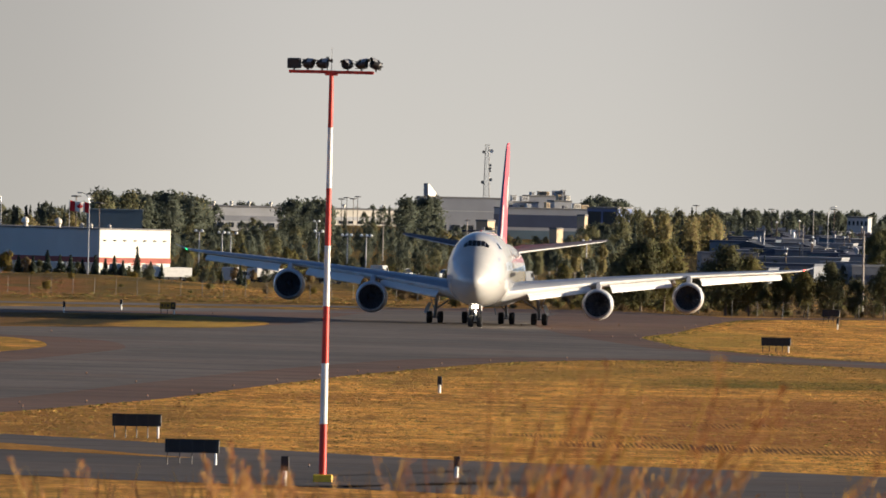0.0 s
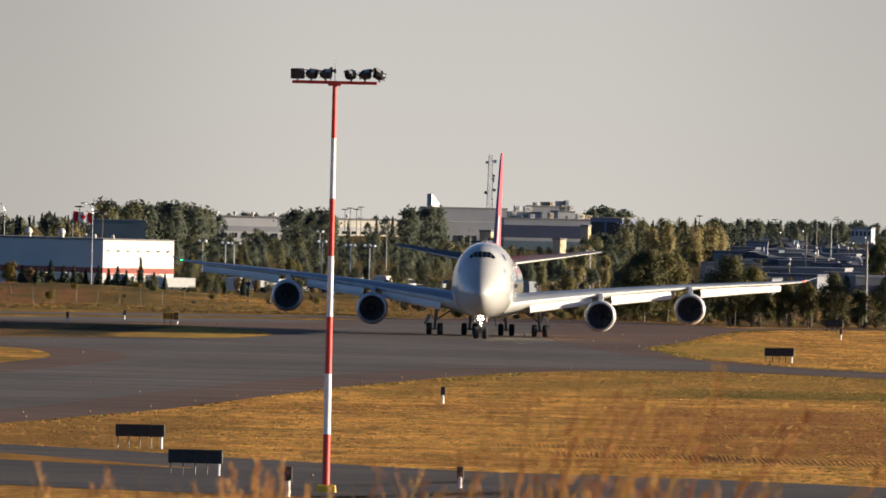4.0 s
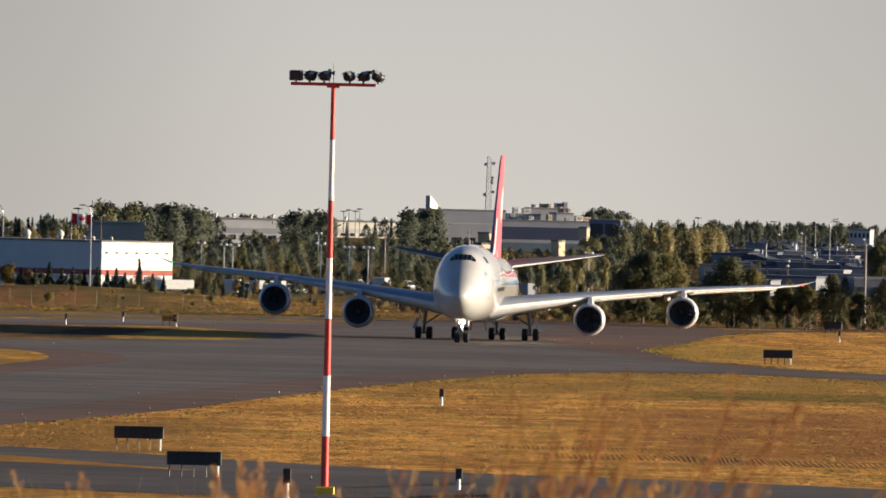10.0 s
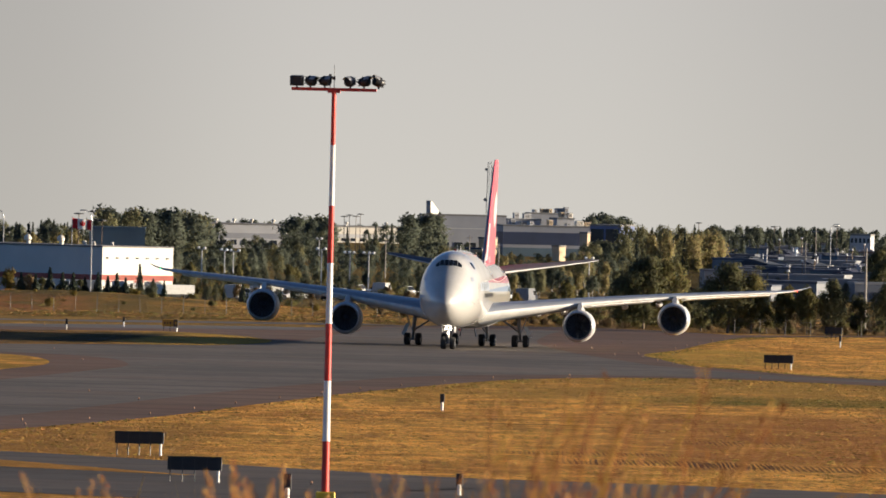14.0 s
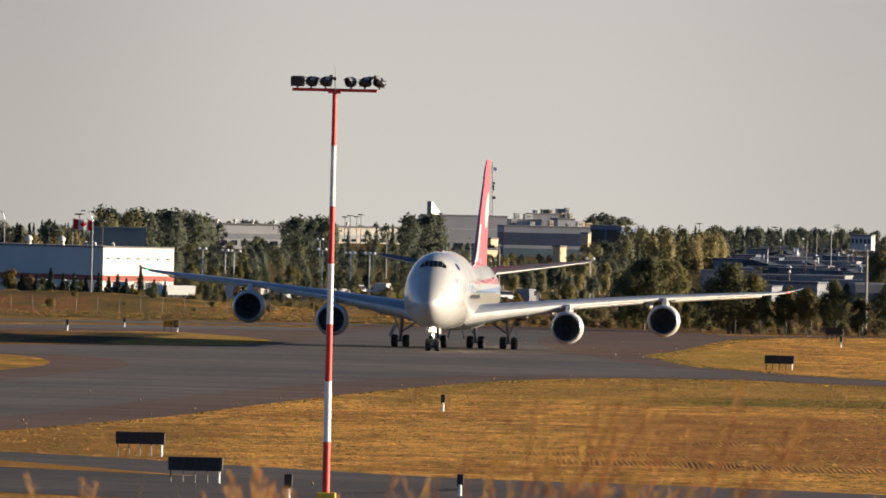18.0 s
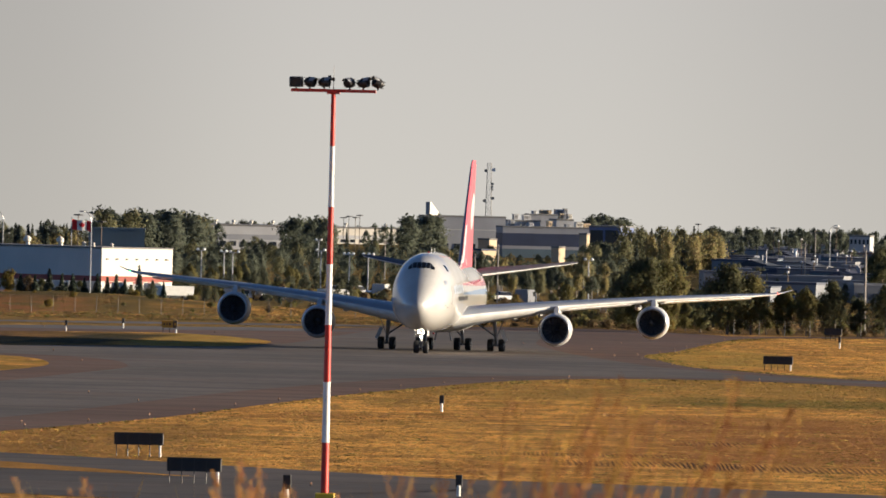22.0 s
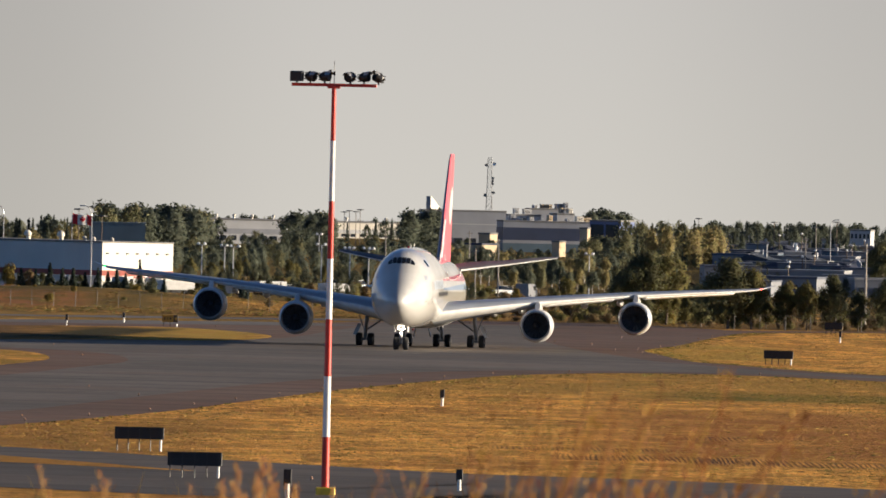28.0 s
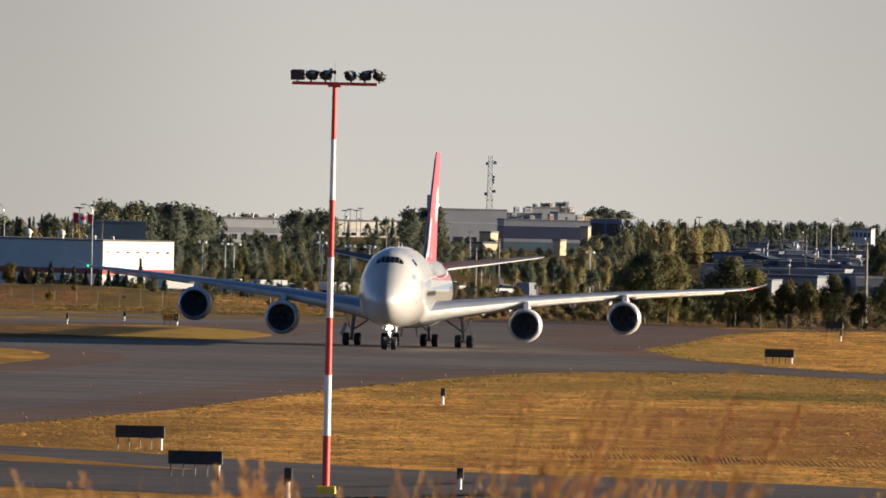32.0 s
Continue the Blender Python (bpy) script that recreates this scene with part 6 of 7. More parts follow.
# ---- trees ----
LEAF_GREEN = surface("leaf_green", (0.175, 0.155, 0.058), 0.85, vary=0.2, scale=0.25, fine=3, bump=0, random_tint=0.08, island=True, translucent=0.6)
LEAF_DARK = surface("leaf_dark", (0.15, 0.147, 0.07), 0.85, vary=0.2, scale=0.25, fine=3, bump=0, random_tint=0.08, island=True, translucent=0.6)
LEAF_GOLD = surface("leaf_gold", (0.22, 0.16, 0.04), 0.85, vary=0.2, scale=0.25, fine=3, bump=0, random_tint=0.08, island=True, translucent=0.6)
LEAF_RUST = surface("leaf_rust", (0.22, 0.155, 0.08), 0.85, vary=0.2, scale=0.25, fine=3, bump=0, random_tint=0.08, island=True, translucent=0.6)
# next five leaf colours are greyed or paled to imitate distance haze
LEAF_BLUE = surface("leaf_haze_blue", (0.1, 0.108, 0.07), 0.85, vary=0.2, scale=0.25, fine=3, bump=0, random_tint=0.08, island=True, translucent=0.6)
LEAF_HAZE_SAGE = surface("leaf_haze_sage", (0.2, 0.195, 0.105), 0.85, vary=0.2, scale=0.25, fine=3, bump=0, random_tint=0.08, island=True, translucent=0.6)
LEAF_HAZE_GOLD = surface("leaf_haze_gold", (0.31, 0.26, 0.12), 0.85, vary=0.2, scale=0.25, fine=3, bump=0, random_tint=0.08, island=True, translucent=0.6)
LEAF_HAZE = surface("leaf_haze_grey", (0.125, 0.142, 0.105), 0.85, vary=0.2, scale=0.25, fine=3, bump=0, random_tint=0.08, island=True, translucent=0.6)
HAZE_NEEDLE = surface("needle_haze_grey", (0.115, 0.13, 0.1), 0.85, vary=0.2, scale=0.25, fine=3, bump=0, random_tint=0.08, island=True, translucent=0.6)
NEEDLE = surface("needle_green", (0.06, 0.078, 0.055), 0.8, vary=0.22, scale=0.5, fine=3, bump=0, random_tint=0.22, island=True, translucent=0.35)
BARK = surface("bark", (0.14, 0.105, 0.075), 0.9, vary=0.25, scale=2, fine=14, bump=0.5)
PALE_BARK = surface("pale_bark", (0.36, 0.32, 0.27), 0.85, vary=0.3, scale=2, fine=10, bump=0.4)


def cards(centres, size, rs, out):
    """Leaf clumps: four-point blades round the given centres, each wound to face along its outward direction."""
    n = len(centres)
    a = rs.normal(size=(n, 3))
    a /= np.linalg.norm(a, axis=1)[:, None]
    b = np.cross(a, rs.normal(size=(n, 3)) + 1e-3)
    b /= np.linalg.norm(b, axis=1)[:, None]
    b *= np.where((np.cross(a, b) * out).sum(1) < 0, -1.0, 1.0)[:, None]
    s = size * rs.uniform(.55, 1.3, n)[:, None]
    c = np.asarray(centres)
    v = np.stack([c - a * s * .5 - b * s * .28, c + a * s * .5 - b * s * .22, c + a * s * .55 + b * s * .3, c - a * s * .45 + b * s * .32], 1).reshape(-1, 3)
    f = np.arange(4 * n).reshape(-1, 4)
    return v, f, np.repeat(out, 4, 0)


def unit(v):
    return v / (np.linalg.norm(v, axis=1)[:, None] + 1e-6)


def leaf_mesh(name, v, f, mat, normals=None):
    """A mesh of leaf blades; normals make a clump shade as one soft form."""
    me = bpy.data.meshes.new(name)
    me.from_pydata(v.tolist(), [], f.tolist())
    me.materials.append(mat)
    if normals is not None:
        me.shade_smooth()
        me.normals_split_custom_set_from_vertices(normals.tolist())
    return me


def broadleaf(name, label, h, w, seed, leaf, count=1900, size=.27, bark=BARK, base=.22):
    """A tapered trunk with forked limbs and a ragged crown of leaf clumps."""
    rs = np.random.RandomState(seed)
    rg = random.Random(seed)
    root = thing(name, label, "tree", "trees")
    g = Geo()
    p = Vector((0, 0, 0))
    r = .022 * h
    tips = []
    bend = Vector((rg.uniform(-.06, .06), rg.uniform(-.06, .06), 0))
    for i in range(5):
        q = p + Vector((bend.x * h * .2, bend.y * h * .2, h * .15))
        g.tube(p, q, r, r * .78, 8)
        p, r = q, r * .78
        if i >= 1:
            for k in range(2):
                th = rg.uniform(0, 6.28)
                tip = p + Vector((math.cos(th) * w * rg.uniform(.22, .4), math.sin(th) * w * rg.uniform(.22, .4), h * rg.uniform(.1, .24)))
                g.tube(p, tip, r * .5, r * .15, 5)
                tips.append(tip)
    tips.append(p + Vector((0, 0, h * .12)))
    part("trunk", g, bark, root, "")
    blobs = [np.array(t) for t in tips]
    for k in range(40):
        th, hh = rg.uniform(0, 6.28), rg.uniform(base + .08, .92)
        rad = w * .5 * math.sin(math.pi * min(1, (hh - base) / (1 - base) * .82 + .14)) * rg.uniform(.35, .8)
        blobs.append(np.array((math.cos(th) * rad, math.sin(th) * rad, hh * h)))
    cs, outs = [], []
    per = count // len(blobs)
    for bq in blobs:
        rad = w * rg.uniform(.1, .27)
        d = rs.normal(size=(per, 3))
        d /= np.linalg.norm(d, axis=1)[:, None]
        cs.append(bq + d * (rad * np.abs(rs.normal(.62, .3, per)))[:, None] * np.array((.95, .95, 1.0)))
        outs.append(d)
    c = np.concatenate(cs)
    c[:, 2] = np.maximum(c[:, 2], base * h * rs.uniform(.7, 1.2, len(c)))
    c[:, 2] = np.minimum(c[:, 2], h * rs.uniform(.86, 1.06, len(c)))
    rise = np.clip((c[:, 2] / h - .62) / .46, 0, .95)
    c[:, :2] *= np.sqrt(1 - rise ** 2)[:, None] * (1 + .12 * np.sin(9 * c[:, 2:] / h + seed))
    whole = unit((c - np.array((0, 0, h * .5))) / np.array((w * .5, w * .5, h * .5)))
    out = unit(np.concatenate(outs) * .75 + whole * .8 + rs.normal(0, .15, c.shape) + np.array((0, 0, .15)))
    v, f, nrm = cards(c, size, rs, out)
    part("crown", leaf_mesh("crown", v, f, leaf, nrm), None, root)
    return root


def conifer(name, label, h, w, seed, leaf, count=1500):
    rs = np.random.RandomState(seed)
    root = thing(name, label, "tree", "trees")
    g = Geo()
    g.tube((0, 0, 0), (0, 0, h * .97), .02 * h, .004 * h, 7)
    part("trunk", g, BARK, root)
    cs = []
    tiers = 13
    for i in range(tiers):
        z = h * (.08 + .9 * i / tiers)
        reach = w * .5 * (1 - i / tiers) ** .85 * rs.uniform(.8, 1.15)
        arms = 7
        for k in range(arms):
            th = 2 * math.pi * (k + rs.uniform(0, .7)) / arms
            m = int(count / tiers / arms * (1.6 - 1.2 * i / tiers))
            t = rs.uniform(.05, 1, m) ** .7
            ln = reach * rs.uniform(.75, 1.1)
            cs.append(np.stack([np.cos(th) * ln * t + rs.normal(0, .07, m) * w * .3, np.sin(th) * ln * t + rs.normal(0, .07, m) * w * .3,
                                z - .22 * ln * t + rs.normal(0, .03, m) * h * .4], 1))
    cs.append(np.stack([rs.normal(0, .03, 30) * w, rs.normal(0, .03, 30) * w, h * rs.uniform(.88, 1.02, 30)], 1))
    c = np.concatenate(cs)
    c[:, 2] = np.maximum(c[:, 2], .15)
    out = unit(np.stack([c[:, 0], c[:, 1], np.full(len(c), .25 * w)], 1) + rs.normal(0, .3, c.shape) * w * .3)
    v, f, nrm = cards(c, .045 * h + .08, rs, out)
    part("crown", leaf_mesh("crown", v, f, leaf, nrm), None, root)
    return root


def bush(name, label, h, w, seed, leaf, count=900):
    rs = np.random.RandomState(seed)
    root = thing(name, label, "shrub", "shrubs")
    g = Geo()
    for k in range(5):
        th = k * 1.26
        g.tube((0, 0, 0), (math.cos(th) * w * .3, math.sin(th) * w * .3, h * .7), .04, .015, 5)
    part("stem", g, BARK, root)
    c = rs.normal(size=(count, 3))
    c /= np.linalg.norm(c, axis=1)[:, None]
    c *= rs.uniform(.4, 1, count)[:, None] * np.array((w * .5, w * .5, h * .5)) * (1 + .35 * np.sin(c[:, :1] * 5 + c[:, 1:2] * 7))
    c[:, 2] += h * .5
    c[:, 2] = np.maximum(c[:, 2], .06)
    out = unit(c - np.array((0, 0, h * .35)) + rs.normal(0, .25, c.shape))
    v, f, nrm = cards(c, .2, rs, out)
    part("crown", leaf_mesh("crown", v, f, leaf, nrm), None, root)
    return root


PROTO = {
    "g1": broadleaf("broadleaf_tree", "leafy green tree with an uneven crown", 8.0, 6.4, 1, LEAF_GREEN, 10500, size=.23),
    "g2": broadleaf("broadleaf_tree", "leafy green tree with an uneven crown", 8.0, 5.2, 2, LEAF_GREEN, 8000, size=.23, base=.14),
    "d1": broadleaf("broadleaf_tree", "dense dark green tree with an uneven crown", 8.0, 6.8, 3, LEAF_DARK, 11500, size=.23, base=.12),
    "d2": broadleaf("broadleaf_tree", "dense dark green tree with an uneven crown", 8.0, 5.0, 4, LEAF_DARK, 8500, size=.23, base=.1),
    "y1": broadleaf("broadleaf_tree", "yellowing autumn tree with an uneven crown", 8.0, 5.4, 5, LEAF_GOLD, 3400),
    "y2": broadleaf("birch_tree", "slim yellowing birch with a pale trunk", 8.0, 3.6, 6, LEAF_GOLD, 2200, bark=PALE_BARK, base=.35),
    "r1": broadleaf("broadleaf_tree", "rust-brown autumn tree with a thin crown", 6.0, 4.6, 7, LEAF_RUST, 2400),
    "b1": broadleaf("birch_tree", "slim green birch with a pale trunk", 8.0, 3.4, 8, LEAF_GREEN, 2000, bark=PALE_BARK, base=.4),
    "c1": conifer("spruce_tree", "dark green spruce with drooping tiers", 6.0, 2.8, 9, NEEDLE),
    "c2": conifer("spruce_tree", "slim dark green spruce", 6.0, 1.9, 10, NEEDLE, 1100),
    "m1": broadleaf("broadleaf_tree", "willow with haze-blued green leaves and an uneven crown", 8.0, 6.0, 14, LEAF_BLUE, 5200, size=.21, base=.1),
    "m2": broadleaf("broadleaf_tree", "willow with haze-blued green leaves and an uneven crown", 8.0, 4.6, 15, LEAF_BLUE, 4200, size=.21, base=.1),
    "h1": broadleaf("birch_tree", "green birch, leaves paled for haze, with a slim pale trunk", 8.0, 5.0, 16, LEAF_HAZE_SAGE, 4200, size=.24, bark=PALE_BARK, base=.34),
    "h2": broadleaf("birch_tree", "green birch, leaves greyed for haze, with a slim pale trunk", 8.0, 4.2, 17, LEAF_HAZE, 3600, size=.24, bark=PALE_BARK, base=.36),
    "h3": broadleaf("birch_tree", "gold birch, leaves paled for haze, with a slim pale trunk", 8.0, 4.0, 18, LEAF_HAZE_GOLD, 3200, size=.24, bark=PALE_BARK, base=.36),
    "s1": bush("shrub", "low green roadside shrub", 1.6, 2.4, 11, LEAF_GREEN),
    "s2": bush("shrub", "low rust-brown roadside shrub", 1.6, 2.4, 12, LEAF_RUST),
    "s3": bush("shrub", "low yellow autumn shrub in grass", 1.6, 2.0, 13, LEAF_GOLD),
}
HEIGHT = {k: (6.0 if k in ("r1", "c1", "c2") else 1.6 if k[0] == "s" else 8.0) for k in PROTO}
used = set()


def plant(kind, x, y, h, turn, wide=1.0):
    s = h / HEIGHT[kind]
    m = pose(x, y, rise(x, y), 0, 0, turn) @ Matrix.Diagonal((s * wide, s * wide, s, 1))
    if kind in used:
        copy_thing(PROTO[kind], m)
    else:
        used.add(kind)
        PROTO[kind].matrix_basis = m


rt = random.Random(21)
# single trees that stand out
for kind, x, y, h, wide in (("d1", 23.9, 1583, 8.2, 1.0), ("g1", 26.6, 1584, 8.0, .86), ("d2", 21.6, 1590, 6.4, 1.0), ("d1", 33.2, 1556, 7.7, 1.05), ("g1", 35.9, 1556, 7.0, .9),
                            ("d2", 30.4, 1570, 6.0, 1.0), ("g2", 39.8, 1558, 5.5, .95), ("g1", 42.2, 1555, 5.5, .85), ("d1", 45.2, 1556, 6.1, .75), ("d2", 48.2, 1558, 5.6, .95),
                            ("d1", 51.4, 1556, 5.8, .85), ("g2", 37.8, 1562, 5.0, 1.0), ("d1", 54.5, 1560, 6.0, 1), ("g2", 28.8, 1578, 5.0, .9), ("m2", 29.9, 1640, 4.6, 1.1), ("m1", 31.6, 1650, 4.4, 1.0), ("m2", 38.6, 1640, 4.2, 1.1), ("m1", 33.0, 1700, 4.4, 1.0), ("m2", 44.0, 1650, 3.8, 1.1),
                            ("c1", -39.3, 1780, 4.7, 0.75), ("c1", -44.9, 1785, 4.5, 1.40), ("c1", -43.6, 1786, 3.9, 1.55), ("c1", -42.4, 1784, 4.4, 1.49), ("c1", -41.3, 1786, 3.7, 1.55),
                            ("c1", -51.2, 1784, 5.1, 1.40), ("c1", -49.6, 1786, 4.3, 1.55), ("y1", -56.8, 1784, 3.9, 1.0), ("c1", -53.2, 1788, 4.0, 1.55), ("y1", -40.3, 1792, 2.6, 1.0),
                            ("c1", -58.6, 1786, 4.6, 1.40), ("c1", -55.0, 1784, 4.2, 1.55), ("c1", -48.1, 1783, 4.4, 1.55), ("c1", -46.6, 1785, 3.7, 1.55), ("c1", -60.5, 1786, 3.9, 1.55), ("c1", -37.6, 1784, 3.6, 1.55), ("c1", -36.2, 1786, 3.3, 1.35), ("d2", -52.4, 1790, 3.4, 1.1), ("m2", -50.4, 1792, 2.9, 1.2), ("d2", -47.3, 1791, 3.2, 1.1), ("m1", -45.3, 1792, 2.8, 1.1), ("m2", -43.0, 1793, 3.0, 1.1), ("d2", -41.6, 1791, 2.6, 1.1), ("r1", -54.2, 1791, 3.0, 1.1), ("m2", -38.4, 1790, 2.4, 1.1), ("m2", -30.6, 1776, 2.6, 1.0), ("c1", -25.6, 1768, 3.6, 1.49), ("c1", -24.9, 1765, 2.6, 0.90), ("c1", -21.0, 1800, 2.6, 1.00), ("c1", -28.0, 1770, 2.4, 1.35)):
    plant(kind, x, y, h, rt.uniform(0, 360), wide)


# far trees, with the haze mixed into their leaf colours
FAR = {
    "g": broadleaf("broadleaf_tree", "far tree", 8.0, 6.0, 31, LEAF_HAZE_SAGE, 1500, size=.38, base=.14),
    "d": broadleaf("broadleaf_tree", "far tree", 8.0, 6.2, 32, LEAF_HAZE, 1600, size=.38, base=.1),
    "y": broadleaf("broadleaf_tree", "far tree", 8.0, 5.2, 33, LEAF_HAZE_GOLD, 1400, size=.37, base=.14),
    "c": conifer("spruce_tree", "far tree", 8.0, 3.0, 34, HAZE_NEEDLE, 900),
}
FAR_DATA = {}
for key, ob in FAR.items():
    for kid in list(ob.children):
        me = kid.data
        if kid.name.startswith("crown"):
            v = np.empty(len(me.vertices) * 3, np.float32)
            me.vertices.foreach_get("co", v)
            nrm = np.array([n.vector[:] for n in me.corner_normals], np.float32)
            FAR_DATA[key] = (v.reshape(-1, 3), me.materials[0], nrm)
        bpy.data.objects.remove(kid)
    bpy.data.objects.remove(ob)
WOODS = {}


def far_grove(kinds, x0, x1, y0, y1, n, h0, h1, seed, wide=1.0):
    """Trees of the far woods, joined by leaf colour."""
    rg = random.Random(seed)
    for i in range(n):
        y = y0 + (y1 - y0) * (i + rg.random()) / n
        q = (i * 0.618 + rg.uniform(-.06, .06)) % 1
        x = (x0 + (x1 - x0) * q) * y / 1000
        kind = rg.choice(kinds)
        v, mat, nrm = FAR_DATA[kind]
        s = rg.uniform(h0, h1) / 8.0
        th = rg.uniform(0, 6.28)
        c, sn = math.cos(th), math.sin(th)
        w = s * wide * rg.uniform(.85, 1.2)
        rot = np.array(((c * w, sn * w, 0), (-sn * w, c * w, 0), (0, 0, s)))
        turn = np.array(((c, sn, 0), (-sn, c, 0), (0, 0, 1)))
        WOODS.setdefault(kind, []).append((v @ rot + np.array((x, y, rise(x, y) - 0.3 * s)), nrm @ turn))


def grove(kinds, x0, x1, y0, y1, n, h0, h1, seed, wide=1.0):
    """Trees spread over a patch; x0 and x1 are widths at 1000 m, so that a patch fans out."""
    if y0 >= 2140:
        far_grove([k[0] for k in kinds], x0, x1, y0, y1, int(n * 1.5), h0, h1, seed, wide)
        return
    rg = random.Random(seed)
    for i in range(n):
        y = y0 + (y1 - y0) * (i + rg.random()) / n
        q = (i * 0.618 + rg.uniform(-.06, .06)) % 1
        plant(rg.choice(kinds), (x0 + (x1 - x0) * q) * y / 1000, y, rg.uniform(h0, h1), rg.uniform(0, 360), wide * rg.uniform(.85, 1.15))


grove(("r1", "d2", "r1", "y2", "b1"), 3.0, 13.0, 1640, 1760, 26, 2.8, 5.0, 1)
grove(("m1", "g2", "m2", "m1"), -19.5, -1.0, 1900, 2100, 38, 4.0, 5.6, 2)
grove(("h1", "h3", "h2", "h1"), 3.0, 14.0, 1960, 2130, 26, 4.8, 6.6, 3)
grove(("h2", "h3", "h1"), 5.0, 12.6, 1860, 1960, 16, 4.6, 5.8, 4)
grove(("d1", "g2", "d2"), -20.0, -10.0, 2200, 2500, 16, 3.6, 4.5, 5)
grove(("d1", "g1", "d2"), -25.0, -17.3, 2540, 2680, 16, 8.3, 10.2, 6)
grove(("d1", "g2"), -11.2, -8.4, 2560, 2640, 5, 8.2, 9.3, 7)
grove(("d1", "d2"), -2.6, .1, 2760, 2840, 5, 8.8, 9.8, 8)
grove(("d1", "d2"), -9.0, .0, 2300, 2700, 16, 3.3, 4.2, 9)
grove(("c2", "d2", "c1", "y1"), -36.0, -26.0, 2480, 2680, 20, 4.6, 6.6, 10)
grove(("y1", "g2", "c2", "g1", "c1"), 13.6, 20.8, 2480, 2700, 30, 6.4, 9.0, 11, .62)
grove(("y1",), 18.5, 20.6, 2440, 2500, 4, 7.4, 8.6, 12, .8)
grove(("m2", "m1", "r1"), 12.0, 22.0, 1700, 2100, 18, 2.6, 4.0, 13)
grove(("d2", "c2", "d1", "c2"), 20.0, 34.5, 2250, 2900, 14, 1.8, 3.2, 14)
grove(("d2", "c2", "c1", "c2"), 20.5, 34.5, 2900, 3150, 46, 4.0, 6.4, 15, .6)
grove(("d2", "d1"), 32.0, 34.6, 1990, 2300, 8, 5.5, 7.0, 16)
grove(("d2", "g2", "d1"), -22.0, -16.0, 2920, 2990, 8, 5.5, 6.4, 17)
grove(("d2", "d1", "g2"), -19.0, -1.0, 3360, 3400, 22, 3.6, 5.2, 18)
grove(("d1", "d2"), 11.0, 13.6, 3060, 3160, 7, 8.0, 9.6, 19)
grove(("s1", "s2", "s3"), -35, -8, 1650, 1790, 34, .7, 1.5, 20)
grove(("s2", "s1", "s3"), 1, 20, 1582, 1630, 34, .9, 2.2, 21)
grove(("d2", "g2"), 10.5, 13.5, 2600, 2800, 10, 4.0, 5.5, 22)
grove(("d2", "d1", "c1"), -36, -16, 2800, 3000, 18, 4.2, 5.6, 23)
grove(("d2", "d1", "c1"), -18, 36, 3150, 3390, 60, 4.0, 5.6, 25)
grove(("m2", "m1", "g2"), -26, -12, 1960, 2120, 18, 3.6, 4.8, 24)
grove(("s1", "s2", "s1"), 10, 20.5, 1582, 1680, 46, 1.2, 3.0, 31)
grove(("s1", "s2", "s2", "r1"), 20.5, 36, 1552, 1640, 60, 1.0, 2.4, 38)
grove(("s1", "s2", "s2"), -3, 12, 1640, 1720, 40, 1.2, 2.6, 32)
grove(("s1", "m2", "s1"), -20, 0, 1850, 1920, 40, 1.4, 3.0, 33)
grove(("c2", "c1", "s1", "y1"), -34, -20.5, 1800, 1830, 22, 1.4, 2.9, 34)
grove(("g2", "d2", "c2"), 20.5, 34.5, 2150, 2500, 12, 1.8, 3.0, 35)
grove(("m2", "m1", "c2", "m2"), 14, 34.5, 1900, 2130, 14, 2.2, 3.0, 36)
grove(("d2", "c2", "d1", "c1"), 20, 36, 3230, 3380, 60, 5.2, 6.8, 41)
grove(("d1", "g1", "c1"), -36, -24, 2900, 3100, 16, 4.2, 5.8, 37)
grove(("m1", "m2", "m2", "r1"), -22, 3, 1770, 1900, 52, 2.8, 4.6, 51)
grove(("s1", "m2", "s2", "s1"), -20, 4, 1850, 2010, 70, 1.5, 2.8, 55)
grove(("m2", "r1", "m1", "s2"), -6, 13, 1640, 1760, 44, 1.8, 3.4, 52)
grove(("m2", "m1", "r1"), 12, 36, 1680, 1860, 26, 2.0, 3.2, 53)
grove(("m2", "r1", "s1"), 20, 36, 1600, 1680, 34, 1.6, 3.2, 54)
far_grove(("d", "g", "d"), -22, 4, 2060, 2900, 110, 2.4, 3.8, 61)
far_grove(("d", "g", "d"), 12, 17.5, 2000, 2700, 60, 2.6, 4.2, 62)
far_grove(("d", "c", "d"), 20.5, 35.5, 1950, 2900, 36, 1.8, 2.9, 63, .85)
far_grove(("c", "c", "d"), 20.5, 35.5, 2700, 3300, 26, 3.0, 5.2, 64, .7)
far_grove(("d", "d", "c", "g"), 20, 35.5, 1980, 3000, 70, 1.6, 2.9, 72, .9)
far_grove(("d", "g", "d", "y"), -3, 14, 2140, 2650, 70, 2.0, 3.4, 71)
grove(("m2", "r1", "c2"), 20.5, 35.0, 1880, 2080, 12, 2.0, 3.0, 65)
for kind, name, label in (("g", "green_woods", "far green broadleaf woods with haze in the leaf colour"), ("d", "dark_woods", "far green broadleaf woods with leaves greyed for haze"),
                          ("y", "yellow_woods", "far yellowing autumn woods with leaves paled for haze"), ("c", "spruce_woods", "far spruce woods with needles greyed for haze")):
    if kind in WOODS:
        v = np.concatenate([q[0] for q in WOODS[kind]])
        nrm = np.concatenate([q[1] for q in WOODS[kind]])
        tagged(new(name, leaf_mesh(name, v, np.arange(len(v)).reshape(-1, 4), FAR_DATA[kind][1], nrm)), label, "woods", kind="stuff")


